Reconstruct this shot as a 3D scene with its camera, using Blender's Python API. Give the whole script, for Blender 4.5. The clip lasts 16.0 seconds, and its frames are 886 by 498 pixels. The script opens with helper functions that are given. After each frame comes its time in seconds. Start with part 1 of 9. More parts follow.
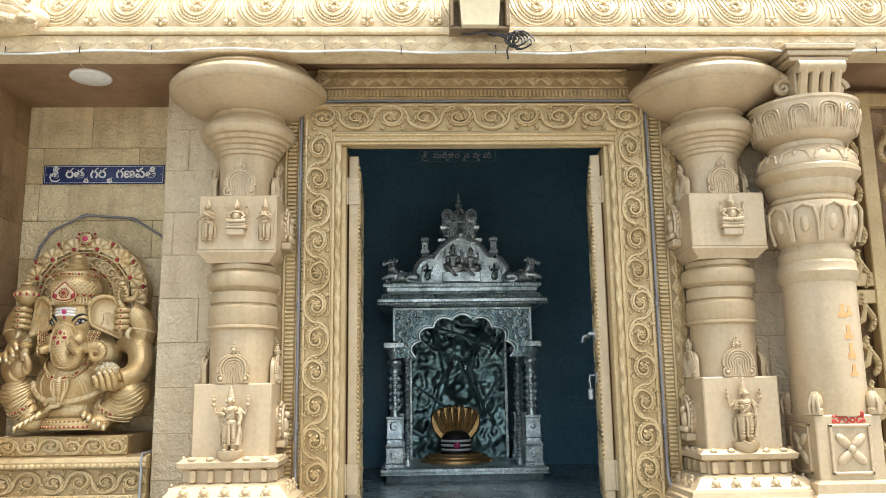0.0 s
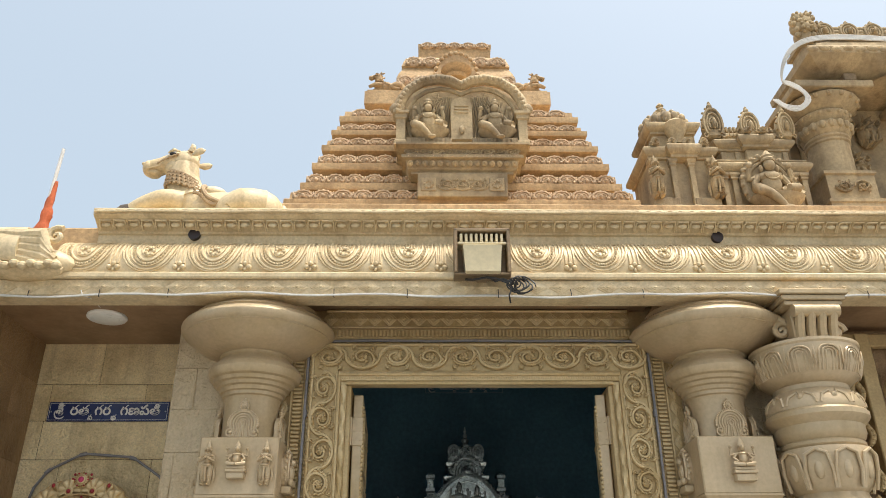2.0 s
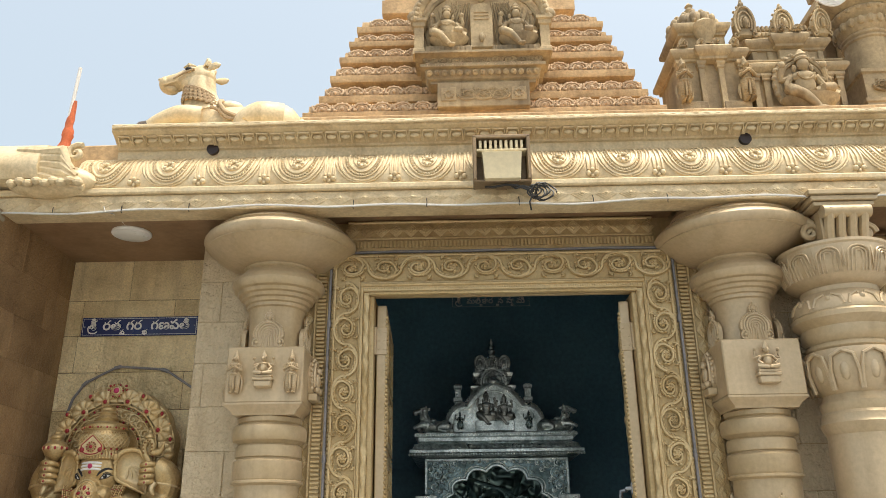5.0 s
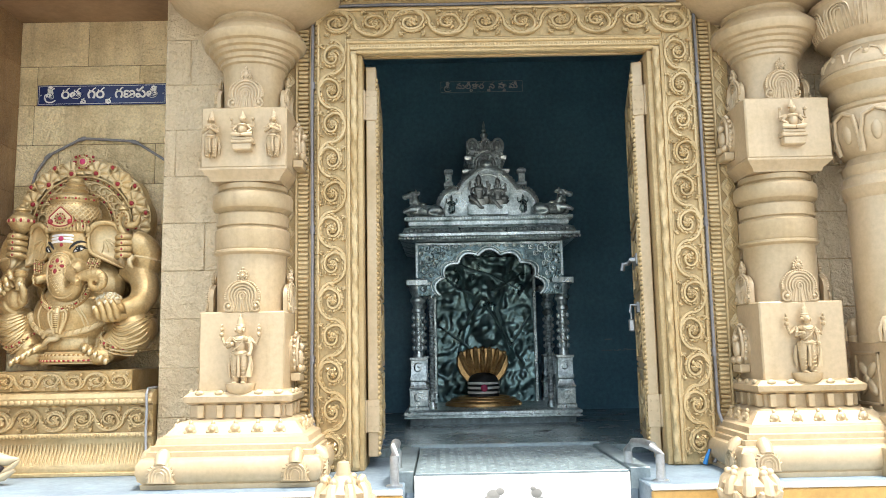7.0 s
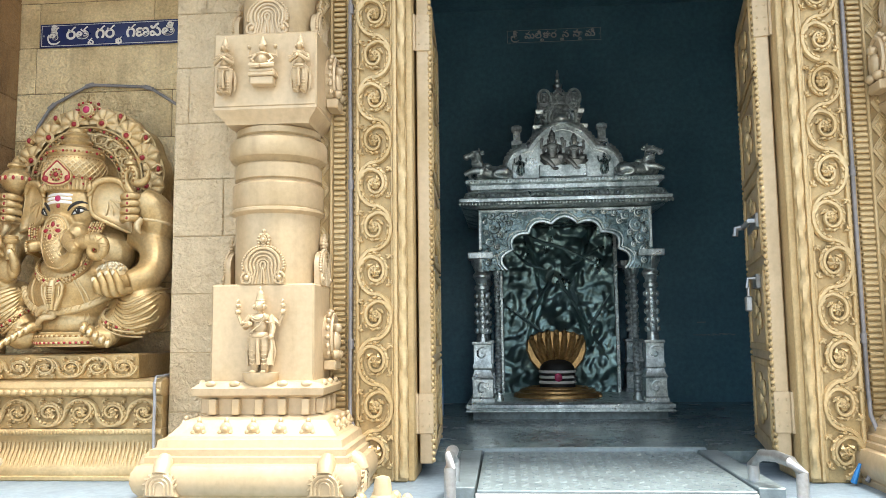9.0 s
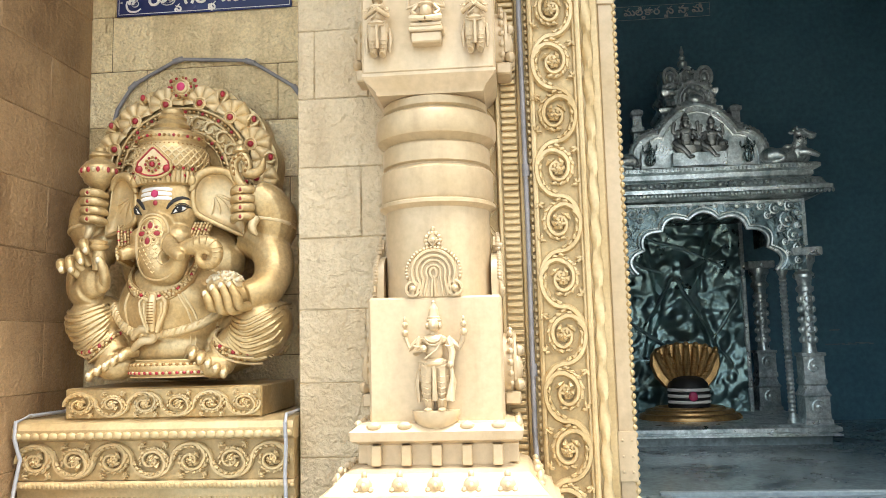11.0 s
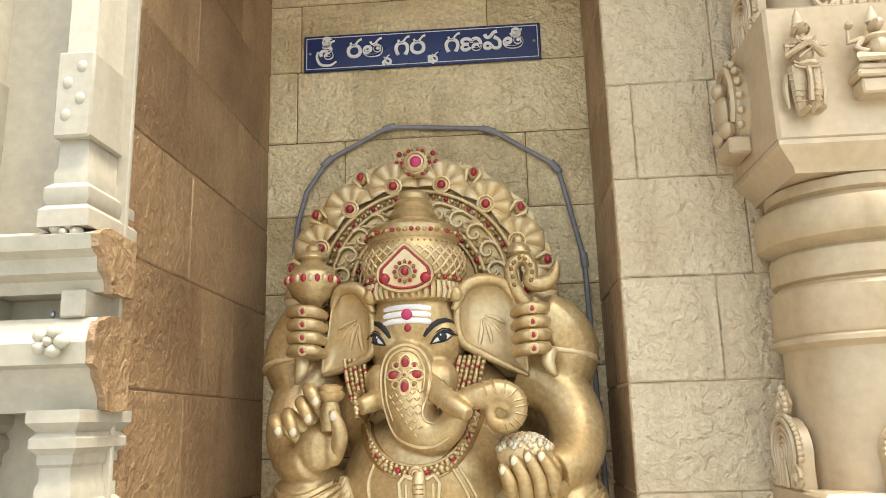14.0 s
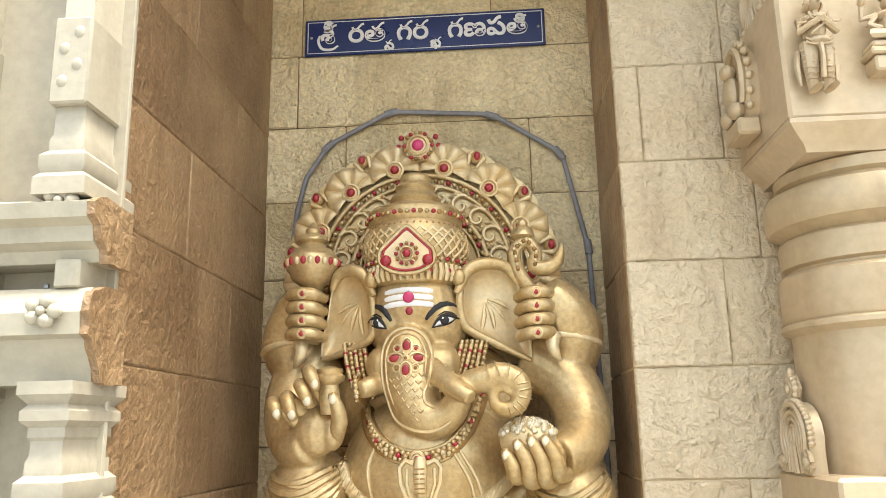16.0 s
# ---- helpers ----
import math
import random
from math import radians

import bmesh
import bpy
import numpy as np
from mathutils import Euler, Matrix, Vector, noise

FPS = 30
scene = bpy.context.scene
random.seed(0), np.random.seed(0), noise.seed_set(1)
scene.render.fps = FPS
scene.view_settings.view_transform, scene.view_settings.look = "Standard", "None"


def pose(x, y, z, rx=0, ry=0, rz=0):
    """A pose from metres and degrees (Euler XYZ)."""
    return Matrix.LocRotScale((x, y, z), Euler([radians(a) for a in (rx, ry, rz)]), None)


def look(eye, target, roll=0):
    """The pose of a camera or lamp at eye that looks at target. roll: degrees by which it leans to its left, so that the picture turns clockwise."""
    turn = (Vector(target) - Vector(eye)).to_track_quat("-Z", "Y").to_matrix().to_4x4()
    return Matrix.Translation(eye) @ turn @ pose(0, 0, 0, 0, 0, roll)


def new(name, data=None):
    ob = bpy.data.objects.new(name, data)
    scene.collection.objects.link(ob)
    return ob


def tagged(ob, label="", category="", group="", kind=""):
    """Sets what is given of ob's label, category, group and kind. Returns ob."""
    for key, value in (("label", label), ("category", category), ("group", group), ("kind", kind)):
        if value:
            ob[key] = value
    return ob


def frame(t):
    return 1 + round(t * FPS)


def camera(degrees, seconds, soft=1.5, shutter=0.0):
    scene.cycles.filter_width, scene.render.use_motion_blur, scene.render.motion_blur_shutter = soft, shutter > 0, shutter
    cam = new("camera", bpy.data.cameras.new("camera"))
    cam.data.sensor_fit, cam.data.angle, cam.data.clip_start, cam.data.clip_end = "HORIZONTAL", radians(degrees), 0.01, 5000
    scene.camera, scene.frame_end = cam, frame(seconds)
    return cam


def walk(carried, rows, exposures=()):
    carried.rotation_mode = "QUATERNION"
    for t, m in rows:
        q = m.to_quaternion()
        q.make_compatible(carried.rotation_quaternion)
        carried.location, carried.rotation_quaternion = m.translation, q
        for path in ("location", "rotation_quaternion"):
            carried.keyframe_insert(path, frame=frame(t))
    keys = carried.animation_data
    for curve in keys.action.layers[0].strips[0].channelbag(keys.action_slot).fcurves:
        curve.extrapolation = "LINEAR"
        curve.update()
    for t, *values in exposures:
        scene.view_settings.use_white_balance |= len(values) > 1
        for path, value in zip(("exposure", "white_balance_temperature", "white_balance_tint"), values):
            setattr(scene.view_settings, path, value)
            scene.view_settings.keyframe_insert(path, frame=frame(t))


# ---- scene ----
from mathutils.bvhtree import BVHTree

cam = camera(58.7, 16.0, soft=0.7)
EXPOSURES = [(t, s, k, 6) for t, s, k in ((0, 1.68, 6300), (0.5, 1.32, 6350), (0.8, 1.22, 6350), (1.5, 1.02, 6500), (3.2, 0.82, 6650), (5.5, 1.25, 6850), (6.5, 2.02, 6350), (8, 1.96, 6350), (10.5, 2.16, 6550), (11, 2.20, 6550), (12.5, 1.90, 6500), (16, 2.10, 6450))]
PATH = [
    (0, (0.13, 0.055, 1.313), (0.194, 2.023, 1.661), -0.8),
    (0.5, (0.14, 0.035, 1.335), (0.211, 1.985, 1.771), -0.9),
    (1, (0.148, 0.018, 1.358), (0.212, 1.93, 1.942), -0.8),
    (1.5, (0.159, -0.008, 1.381), (0.233, 1.837, 2.15), -0.4),
    (2, (0.16, -0.021, 1.41), (0.2, 1.778, 2.283), -0.4),
    (2.5, (0.167, -0.02, 1.408), (0.168, 1.75, 2.339), -0.4),
    (3, (0.159, -0.005, 1.395), (0.137, 1.755, 2.345), -0.5),
    (3.2, (0.159, -0.009, 1.395), (0.131, 1.748, 2.349), -0.4),
    (5.3, (0.243, 0.069, 1.331), (0.196, 1.976, 1.933), -0.8),
    (5.5, (0.254, 0.088, 1.305), (0.197, 2.014, 1.841), -1.0),
    (6, (0.238, 0.164, 1.269), (0.189, 2.125, 1.663), -1.2),
    (6.5, (0.175, 0.307, 1.208), (0.144, 2.287, 1.49), -0.9),
    (7, (0.112, 0.465, 1.162), (0.12, 2.45, 1.413), -1.1),
    (7.5, (0.132, 0.657, 1.15), (0.065, 2.643, 1.376), -1.6),
    (8, (0.19, 0.829, 1.152), (0.048, 2.813, 1.364), -0.6),
    (8.2, (0.174, 0.909, 1.146), (0.007, 2.89, 1.358), -0.5),
    (10.3, (-0.154, 1.673, 1.19), (-0.297, 3.657, 1.402), -1.1),
    (10.5, (-0.242, 1.717, 1.193), (-0.384, 3.699, 1.415), -1.0),
    (11, (-0.587, 1.834, 1.227), (-0.758, 3.814, 1.453), -1.5),
    (11.5, (-0.87, 1.978, 1.248), (-1.135, 3.952, 1.432), -1.4),
    (12, (-1.125, 2.299, 1.314), (-1.498, 4.25, 1.544), -1.8),
    (12.5, (-1.331, 2.483, 1.408), (-1.686, 4.436, 1.647), -1.3),
    (13, (-1.53, 2.568, 1.509), (-1.736, 4.519, 1.892), -2.1),
    (13.5, (-1.594, 2.613, 1.458), (-1.782, 4.575, 1.799), -1.6),
    (14, (-1.599, 2.594, 1.496), (-1.736, 4.541, 1.933), -1.6),
    (14.5, (-1.601, 2.573, 1.515), (-1.707, 4.494, 2.059), -1.5),
    (15, (-1.608, 2.581, 1.506), (-1.718, 4.504, 2.045), -1.3),
    (15.5, (-1.612, 2.607, 1.49), (-1.735, 4.534, 2.01), -1.4),
    (16, (-1.617, 2.639, 1.448), (-1.746, 4.583, 1.9), -1.2),
]
walk(cam, [(t, look(eye, target, roll)) for t, eye, target, roll in PATH], EXPOSURES)

# ---- daylight: a hazy sun high in front of the facade, behind thin cloud ----
world = bpy.data.worlds.new("sky")
scene.world = world
world.use_nodes = True
wn = world.node_tree.nodes
sky = wn.new("ShaderNodeTexSky")
sky.sky_type = "NISHITA"
sky.sun_disc = False
sky.sun_elevation = radians(72)
sky.sun_rotation = radians(122)
sky.air_density, sky.dust_density, sky.ozone_density = 1.0, 9.0, 1.0
wn["Background"].inputs["Strength"].default_value = 0.15
veil = wn.new("ShaderNodeMix")
veil.data_type = "RGBA"
veil.inputs["Factor"].default_value = 0.5
veil.inputs["B"].default_value = (2.75, 3.15, 3.45, 1)
world.node_tree.links.new(sky.outputs[0], veil.inputs["A"])
world.node_tree.links.new(veil.outputs["Result"], wn["Background"].inputs["Color"])
sun = new("sun", bpy.data.lights.new("sun", "SUN"))
sun.data.energy, sun.data.angle, sun.data.color = 1.7, radians(10), (1.0, 0.95, 0.88)
SUN = Vector((math.sin(radians(122)) * math.cos(radians(72)), math.cos(radians(122)) * math.cos(radians(72)), math.sin(radians(72))))
sun.matrix_world = look((0, 0, 20), Vector((0, 0, 20)) - SUN)



# ---- materials ----
def mat(name, col, rough=0.5, metal=0.0, var=0.12, grain=60.0, bump=0.15, dist=0.004, patch=3.0, dark=None, streak=0.0, coarse=0.0):
    """Painted or bare surface: patches of tone, fine grain, relief; dark: a second colour for stains."""
    m = bpy.data.materials.new(name)
    m.use_nodes = True
    n, l = m.node_tree.nodes, m.node_tree.links
    b = n["Principled BSDF"]
    tc, oi = n.new("ShaderNodeTexCoord"), n.new("ShaderNodeObjectInfo")
    mul = n.new("ShaderNodeMath")
    mul.operation = "MULTIPLY"
    mul.inputs[1].default_value = 37.0
    l.new(oi.outputs["Random"], mul.inputs[0])
    add = n.new("ShaderNodeVectorMath")
    add.operation = "ADD"
    l.new(tc.outputs["Object"], add.inputs[0])
    l.new(mul.outputs[0], add.inputs[1])

    def noisy(scale, detail, rgh=0.6, vec=None):
        t = n.new("ShaderNodeTexNoise")
        t.inputs["Scale"].default_value, t.inputs["Detail"].default_value, t.inputs["Roughness"].default_value = scale, detail, rgh
        l.new(vec or add.outputs[0], t.inputs["Vector"])
        return t.outputs["Fac"]

    def ramp(fac, lo, hi, a=0.0, z=1.0):
        r = n.new("ShaderNodeMapRange")
        r.inputs["From Min"].default_value, r.inputs["From Max"].default_value = lo, hi
        r.inputs["To Min"].default_value, r.inputs["To Max"].default_value = a, z
        l.new(fac, r.inputs["Value"])
        return r.outputs[0]

    big, fine = noisy(patch, 6), noisy(grain, 5)
    mix = n.new("ShaderNodeMix")
    mix.data_type = "RGBA"
    c2 = dark or tuple(c * (1 - 2.6 * var) for c in col)
    mix.inputs["A"].default_value, mix.inputs["B"].default_value = (*col, 1), (*c2, 1)
    l.new(ramp(big, 0.42, 0.72), mix.inputs["Factor"])
    hsv = n.new("ShaderNodeHueSaturation")
    l.new(mix.outputs["Result"], hsv.inputs["Color"])
    l.new(ramp(fine, 0.3, 0.7, 1 - var, 1 + var), hsv.inputs["Value"])
    colour = hsv.outputs[0]
    if streak:
        mp = n.new("ShaderNodeMapping")
        mp.inputs["Scale"].default_value = (9, 9, 0.9)
        l.new(add.outputs[0], mp.inputs["Vector"])
        st = n.new("ShaderNodeMix")
        st.data_type, st.blend_type = "RGBA", "MULTIPLY"
        l.new(ramp(noisy(1.0, 5, 0.6, mp.outputs[0]), 0.52, 0.75, 0, streak), st.inputs["Factor"])
        l.new(colour, st.inputs["A"])
        st.inputs["B"].default_value = (0.42, 0.34, 0.26, 1)
        colour = st.outputs["Result"]
    l.new(colour, b.inputs["Base Color"])
    b.inputs["Metallic"].default_value = metal
    l.new(ramp(big, 0.3, 0.7, max(rough - 0.08, 0.03), min(rough + 0.1, 1)), b.inputs["Roughness"])
    bp = n.new("ShaderNodeBump")
    bp.inputs["Strength"].default_value, bp.inputs["Distance"].default_value = bump, dist
    l.new(fine, bp.inputs["Height"])
    out = bp.outputs[0]
    if coarse:
        b2 = n.new("ShaderNodeBump")
        b2.inputs["Strength"].default_value, b2.inputs["Distance"].default_value = coarse, 0.02
        rel = n.new("ShaderNodeTexNoise")
        rel.inputs["Scale"].default_value, rel.inputs["Detail"].default_value, rel.inputs["Distortion"].default_value = grain * 0.36, 8, 0.5
        l.new(add.outputs[0], rel.inputs["Vector"])
        l.new(rel.outputs["Fac"], b2.inputs["Height"])
        l.new(out, b2.inputs["Normal"])
        out = b2.outputs[0]
    l.new(out, b.inputs["Normal"])
    return m


GOLD = mat("gold_paint", (0.60, 0.46, 0.25), 0.42, 0.30, 0.12, 70, 0.25, 0.003, 2.5, (0.44, 0.31, 0.14), 0.35)
PALE = mat("pale_gold_paint", (0.545, 0.427, 0.275), 0.40, 0.25, 0.08, 45, 0.12, 0.003, 2.0, (0.45, 0.34, 0.19), 0.3)
STONE = mat("gold_painted_stone", (0.88, 0.73, 0.44), 0.36, 0.15, 0.16, 100, 0.9, 0.008, 3.0, (0.56, 0.42, 0.21), 0.45, 1.0)
STONE_PALE = mat("pale_painted_stone", (0.62, 0.51, 0.34), 0.42, 0.15, 0.1, 80, 0.9, 0.008, 3.0, (0.56, 0.44, 0.275), 0.35, 1.0)
# Deeper gold: on recessed fields it carries their shade along with the brown wash.
GOLD_DEEP = mat("weathered_gold_and_recess_shade", (0.52, 0.385, 0.19), 0.45, 0.25, 0.14, 70, 0.3, 0.003, 2.5, (0.40, 0.28, 0.13), 0.35)
NAIL = mat("pale_nail_paint", (0.68, 0.60, 0.43), 0.35, 0.2, 0.06, 60, 0.1)
FOIL = mat("crumpled_dark_silver", (0.25, 0.36, 0.35), 0.33, 0.85, 0.25, 24, 0.35, 0.006, 6.0, (0.09, 0.15, 0.15), 0.0, 0.4)
CABLE = mat("grey_flat_cable", (0.42, 0.43, 0.46), 0.4, 0.1, 0.1, 60, 0.1)
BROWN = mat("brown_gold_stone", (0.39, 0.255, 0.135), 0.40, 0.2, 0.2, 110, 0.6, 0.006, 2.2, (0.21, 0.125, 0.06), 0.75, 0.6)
CREAM = mat("cream_paint", (0.42, 0.38, 0.285), 0.55, 0.0, 0.08, 50, 0.15, 0.003, 2.0, (0.33, 0.29, 0.22), 0.35)
EAVE = mat("weathered_cream_gold", (0.70, 0.57, 0.36), 0.5, 0.08, 0.14, 60, 0.3, 0.004, 5.0, (0.54, 0.40, 0.22), 0.45)
EAVE_TRIM = mat("brown_washed_collar_paint", (0.46, 0.33, 0.19), 0.55, 0.05, 0.18, 60, 0.3, 0.004, 6.0, (0.34, 0.23, 0.12), 0.2)
HOOF = mat("dark_hoof_paint", (0.10, 0.075, 0.055), 0.5)
TAN = mat("weathered_tan_plaster", (0.56, 0.38, 0.20), 0.75, 0.0, 0.2, 40, 0.5, 0.006, 3.0, (0.34, 0.22, 0.11), 0.5, 0.3)
PLASTER = mat("pale_weathered_plaster", (0.60, 0.44, 0.29), 0.8, 0.0, 0.22, 40, 0.6, 0.006, 4.0, (0.42, 0.29, 0.18), 0.4, 0.4)
GREYTAN = mat("grimy_grey_plaster", (0.50, 0.38, 0.22), 0.8, 0.0, 0.2, 40, 0.5, 0.006, 2.5, (0.22, 0.17, 0.11), 0.7, 0.3)
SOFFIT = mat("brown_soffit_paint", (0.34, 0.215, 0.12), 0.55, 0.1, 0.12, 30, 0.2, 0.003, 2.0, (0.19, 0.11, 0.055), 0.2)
STATUE = mat("statue_gold", (0.53, 0.395, 0.20), 0.36, 0.5, 0.18, 90, 0.25, 0.002, 7.0, (0.42, 0.27, 0.10))
STATUE_PALE = mat("statue_pale_gold", (0.61, 0.48, 0.275), 0.42, 0.35, 0.12, 80, 0.15, 0.002, 10.0, (0.62, 0.44, 0.20))
STATUE_DARK = mat("statue_brown_wash", (0.34, 0.19, 0.06), 0.45, 0.35, 0.2, 80, 0.2, 0.002, 10.0)
RUBY = mat("red_enamel", (0.34, 0.02, 0.03), 0.3, 0.0, 0.1, 50, 0.05)
PINK = mat("magenta_enamel", (0.50, 0.03, 0.12), 0.35, 0.0, 0.1, 50, 0.05)
WHITE = mat("white_paint", (0.82, 0.80, 0.76), 0.5, 0.0, 0.04, 50, 0.08)
BLACK = mat("black_paint", (0.014, 0.012, 0.011), 0.6, 0.0, 0.05, 50, 0.05)
SILVER = mat("tarnished_silver", (0.74, 0.80, 0.79), 0.32, 0.75, 0.3, 60, 0.4, 0.004, 11.0, (0.24, 0.31, 0.32))
# Pediment figures: silver like the shrine, given a darker colour.
SILVER_FIGURE = mat("darkened_silver_relief", (0.34, 0.36, 0.35), 0.35, 0.7, 0.2, 60, 0.3, 0.003, 8.0, (0.10, 0.11, 0.11))
SILVER_DARK = mat("dark_silver_repousse", (0.24, 0.32, 0.33), 0.26, 0.85, 0.3, 46, 0.5, 0.006, 8.0, (0.04, 0.08, 0.09), 0.0, 0.9)
NAVY = mat("dark_navy_wall", (0.13, 0.27, 0.34), 0.45, 0.0, 0.2, 30, 0.2, 0.004, 2.0, (0.09, 0.20, 0.26))
INFLOOR = mat("polished_dark_floor", (0.23, 0.29, 0.30), 0.22, 0.0, 0.25, 40, 0.1, 0.002, 4.0, (0.05, 0.075, 0.088))
FLOOR = mat("blue_grey_floor_paint", (0.19, 0.25, 0.305), 0.5, 0.0, 0.16, 40, 0.2, 0.003, 3.0, (0.13, 0.17, 0.21))
OCHRE = mat("ochre_band_paint", (0.55, 0.33, 0.10), 0.55, 0.0, 0.12, 40, 0.2)
PLATE = mat("worn_metal_plate", (0.28, 0.345, 0.37), 0.42, 0.4, 0.15, 60, 0.2, 0.003, 5.0)
STEEL = mat("grey_steel", (0.48, 0.50, 0.52), 0.35, 0.85, 0.15, 60, 0.15, 0.003, 6.0)
CONDUIT = mat("grey_plastic_conduit", (0.25, 0.24, 0.245), 0.45, 0.0, 0.15, 60, 0.1)
WIRE = mat("white_cable", (0.72, 0.70, 0.66), 0.5, 0.0, 0.08, 60, 0.1)
DARKWIRE = mat("dark_cable", (0.03, 0.028, 0.026), 0.5)
ENAMEL = mat("navy_enamel", (0.010, 0.022, 0.105), 0.28, 0.0, 0.06, 30, 0.05)
COPPER = mat("golden_brass", (0.55, 0.34, 0.14), 0.34, 0.7, 0.2, 60, 0.2, 0.003, 6.0)
LAMPGREY = mat("sunbleached_lamp_housing", (0.30, 0.21, 0.12), 0.5, 0.2, 0.15, 40, 0.2)
LAMPCREAM = mat("cream_lamp_housing", (0.66, 0.56, 0.36), 0.45, 0.1, 0.08, 40, 0.1)
DIFFUSER = mat("frosted_diffuser", (0.80, 0.80, 0.76), 0.3, 0.0, 0.03, 40, 0.02)
FLAG = mat("orange_cloth", (0.60, 0.15, 0.06), 0.85, 0.0, 0.15, 60, 0.3)
MAROON = mat("maroon_cloth", (0.18, 0.02, 0.02), 0.85, 0.0, 0.15, 60, 0.3)
REDPAINT = mat("red_lettering_paint", (0.60, 0.05, 0.03), 0.6)
ORANGEPAINT = mat("faded_orange_paint", (0.78, 0.36, 0.14), 0.6)
BLUEPLASTIC = mat("blue_plastic", (0.02, 0.16, 0.42), 0.4)
CONCRETE = mat("pale_concrete_paving", (0.28, 0.27, 0.25), 0.8, 0.0, 0.15, 20, 0.3, 0.004, 0.8)
JOINT = mat("dark_mortar_joint", (0.26, 0.18, 0.09), 0.85, 0.0, 0.2, 60, 0.4)
# Near-black colour standing in for the shade inside openings.
DARKHOLE = mat("dark_hole_shade", (0.03, 0.015, 0.012), 0.4)


# ---- mesh tools ----
class MB:
    """Collects vertices and faces of one mesh, with a material for each face."""

    def __init__(s, *mats):
        s.v, s.f, s.m, s.mats, s.k, s.mx = [], [], [], list(mats), 0, None

    def add(s, verts, faces):
        o = len(s.v)
        if s.mx is not None:
            verts = [tuple(s.mx @ Vector(p)) for p in verts]
        s.v.extend(verts)
        s.f.extend([tuple(i + o for i in f) for f in faces])
        s.m.extend([s.k] * len(faces))
        return s

    def use(s, m):
        if m not in s.mats:
            s.mats.append(m)
        s.k = s.mats.index(m)
        return s

    def grid(s, rows, closed=False, cap=False):
        """Rows of points, all of one length, joined into a skin."""
        n = len(rows[0])
        vs = [p for r in rows for p in r]
        fs = []
        for i in range(len(rows) - 1):
            for j in range(n if closed else n - 1):
                k = (j + 1) % n
                fs.append((i * n + j, i * n + k, (i + 1) * n + k, (i + 1) * n + j))
        if cap:
            fs.append(tuple(range(n))[::-1])
            fs.append(tuple((len(rows) - 1) * n + j for j in range(n)))
        return s.add(vs, fs)

    def box(s, x0, x1, y0, y1, z0, z1, b=0.004):
        b = min(b, (x1 - x0) / 2.2, (y1 - y0) / 2.2, (z1 - z0) / 2.2)
        vs, ix = [], {}
        for i, x in enumerate((x0, x1)):
            for j, y in enumerate((y0, y1)):
                for k, z in enumerate((z0, z1)):
                    sx, sy, sz = (b, -b)[i], (b, -b)[j], (b, -b)[k]
                    ix[i, j, k] = len(vs)
                    vs += [(x, y + sy, z + sz), (x + sx, y, z + sz), (x + sx, y + sy, z)]
        g = lambda i, j, k, a: ix[i, j, k] + a
        fs = [(g(0, 0, 0, 0), g(0, 0, 1, 0), g(0, 1, 1, 0), g(0, 1, 0, 0)), (g(1, 0, 0, 0), g(1, 1, 0, 0), g(1, 1, 1, 0), g(1, 0, 1, 0)),
              (g(0, 0, 0, 1), g(1, 0, 0, 1), g(1, 0, 1, 1), g(0, 0, 1, 1)), (g(0, 1, 0, 1), g(0, 1, 1, 1), g(1, 1, 1, 1), g(1, 1, 0, 1)),
              (g(0, 0, 0, 2), g(0, 1, 0, 2), g(1, 1, 0, 2), g(1, 0, 0, 2)), (g(0, 0, 1, 2), g(1, 0, 1, 2), g(1, 1, 1, 2), g(0, 1, 1, 2))]
        for p in (0, 1):
            for q in (0, 1):
                fs += [(g(0, p, q, 1), g(1, p, q, 1), g(1, p, q, 2), g(0, p, q, 2)),
                       (g(p, 0, q, 0), g(p, 1, q, 0), g(p, 1, q, 2), g(p, 0, q, 2)),
                       (g(p, q, 0, 0), g(p, q, 1, 0), g(p, q, 1, 1), g(p, q, 0, 1))]
        fs += [(i, i + 1, i + 2) for i in range(0, 24, 3)]
        return s.add(vs, fs)

    def lathe(s, prof, c=(0, 0, 0), n=32, sy=1.0):
        rows = [[(c[0] + r * math.cos(2 * math.pi * i / n), c[1] + sy * r * math.sin(2 * math.pi * i / n), c[2] + z) for i in range(n)] for r, z in prof]
        return s.grid(rows, True, True)

    def square(s, prof, c=(0, 0, 0), hx=0.0, hy=0.0):
        """A moulding of (reach, height) round a rectangle."""
        rows = [[(c[0] + a * (hx + r), c[1] + b * (hy + r), c[2] + z) for a, b in ((-1, -1), (1, -1), (1, 1), (-1, 1))] for r, z in prof]
        return s.grid(rows, True, True)

    def ball(s, c, r, n=12, m=8, rot=None):
        r = (r, r, r) if isinstance(r, (int, float)) else r
        rows = []
        for i in range(m + 1):
            t = math.pi * (0.02 + 0.96 * i / m)
            row = []
            for j in range(n):
                p = Vector((r[0] * math.sin(t) * math.cos(2 * math.pi * j / n), r[1] * math.sin(t) * math.sin(2 * math.pi * j / n), r[2] * math.cos(t)))
                row.append(tuple(Vector(c) + (rot @ p if rot else p)))
            rows.append(row)
        return s.grid(rows, True, True)

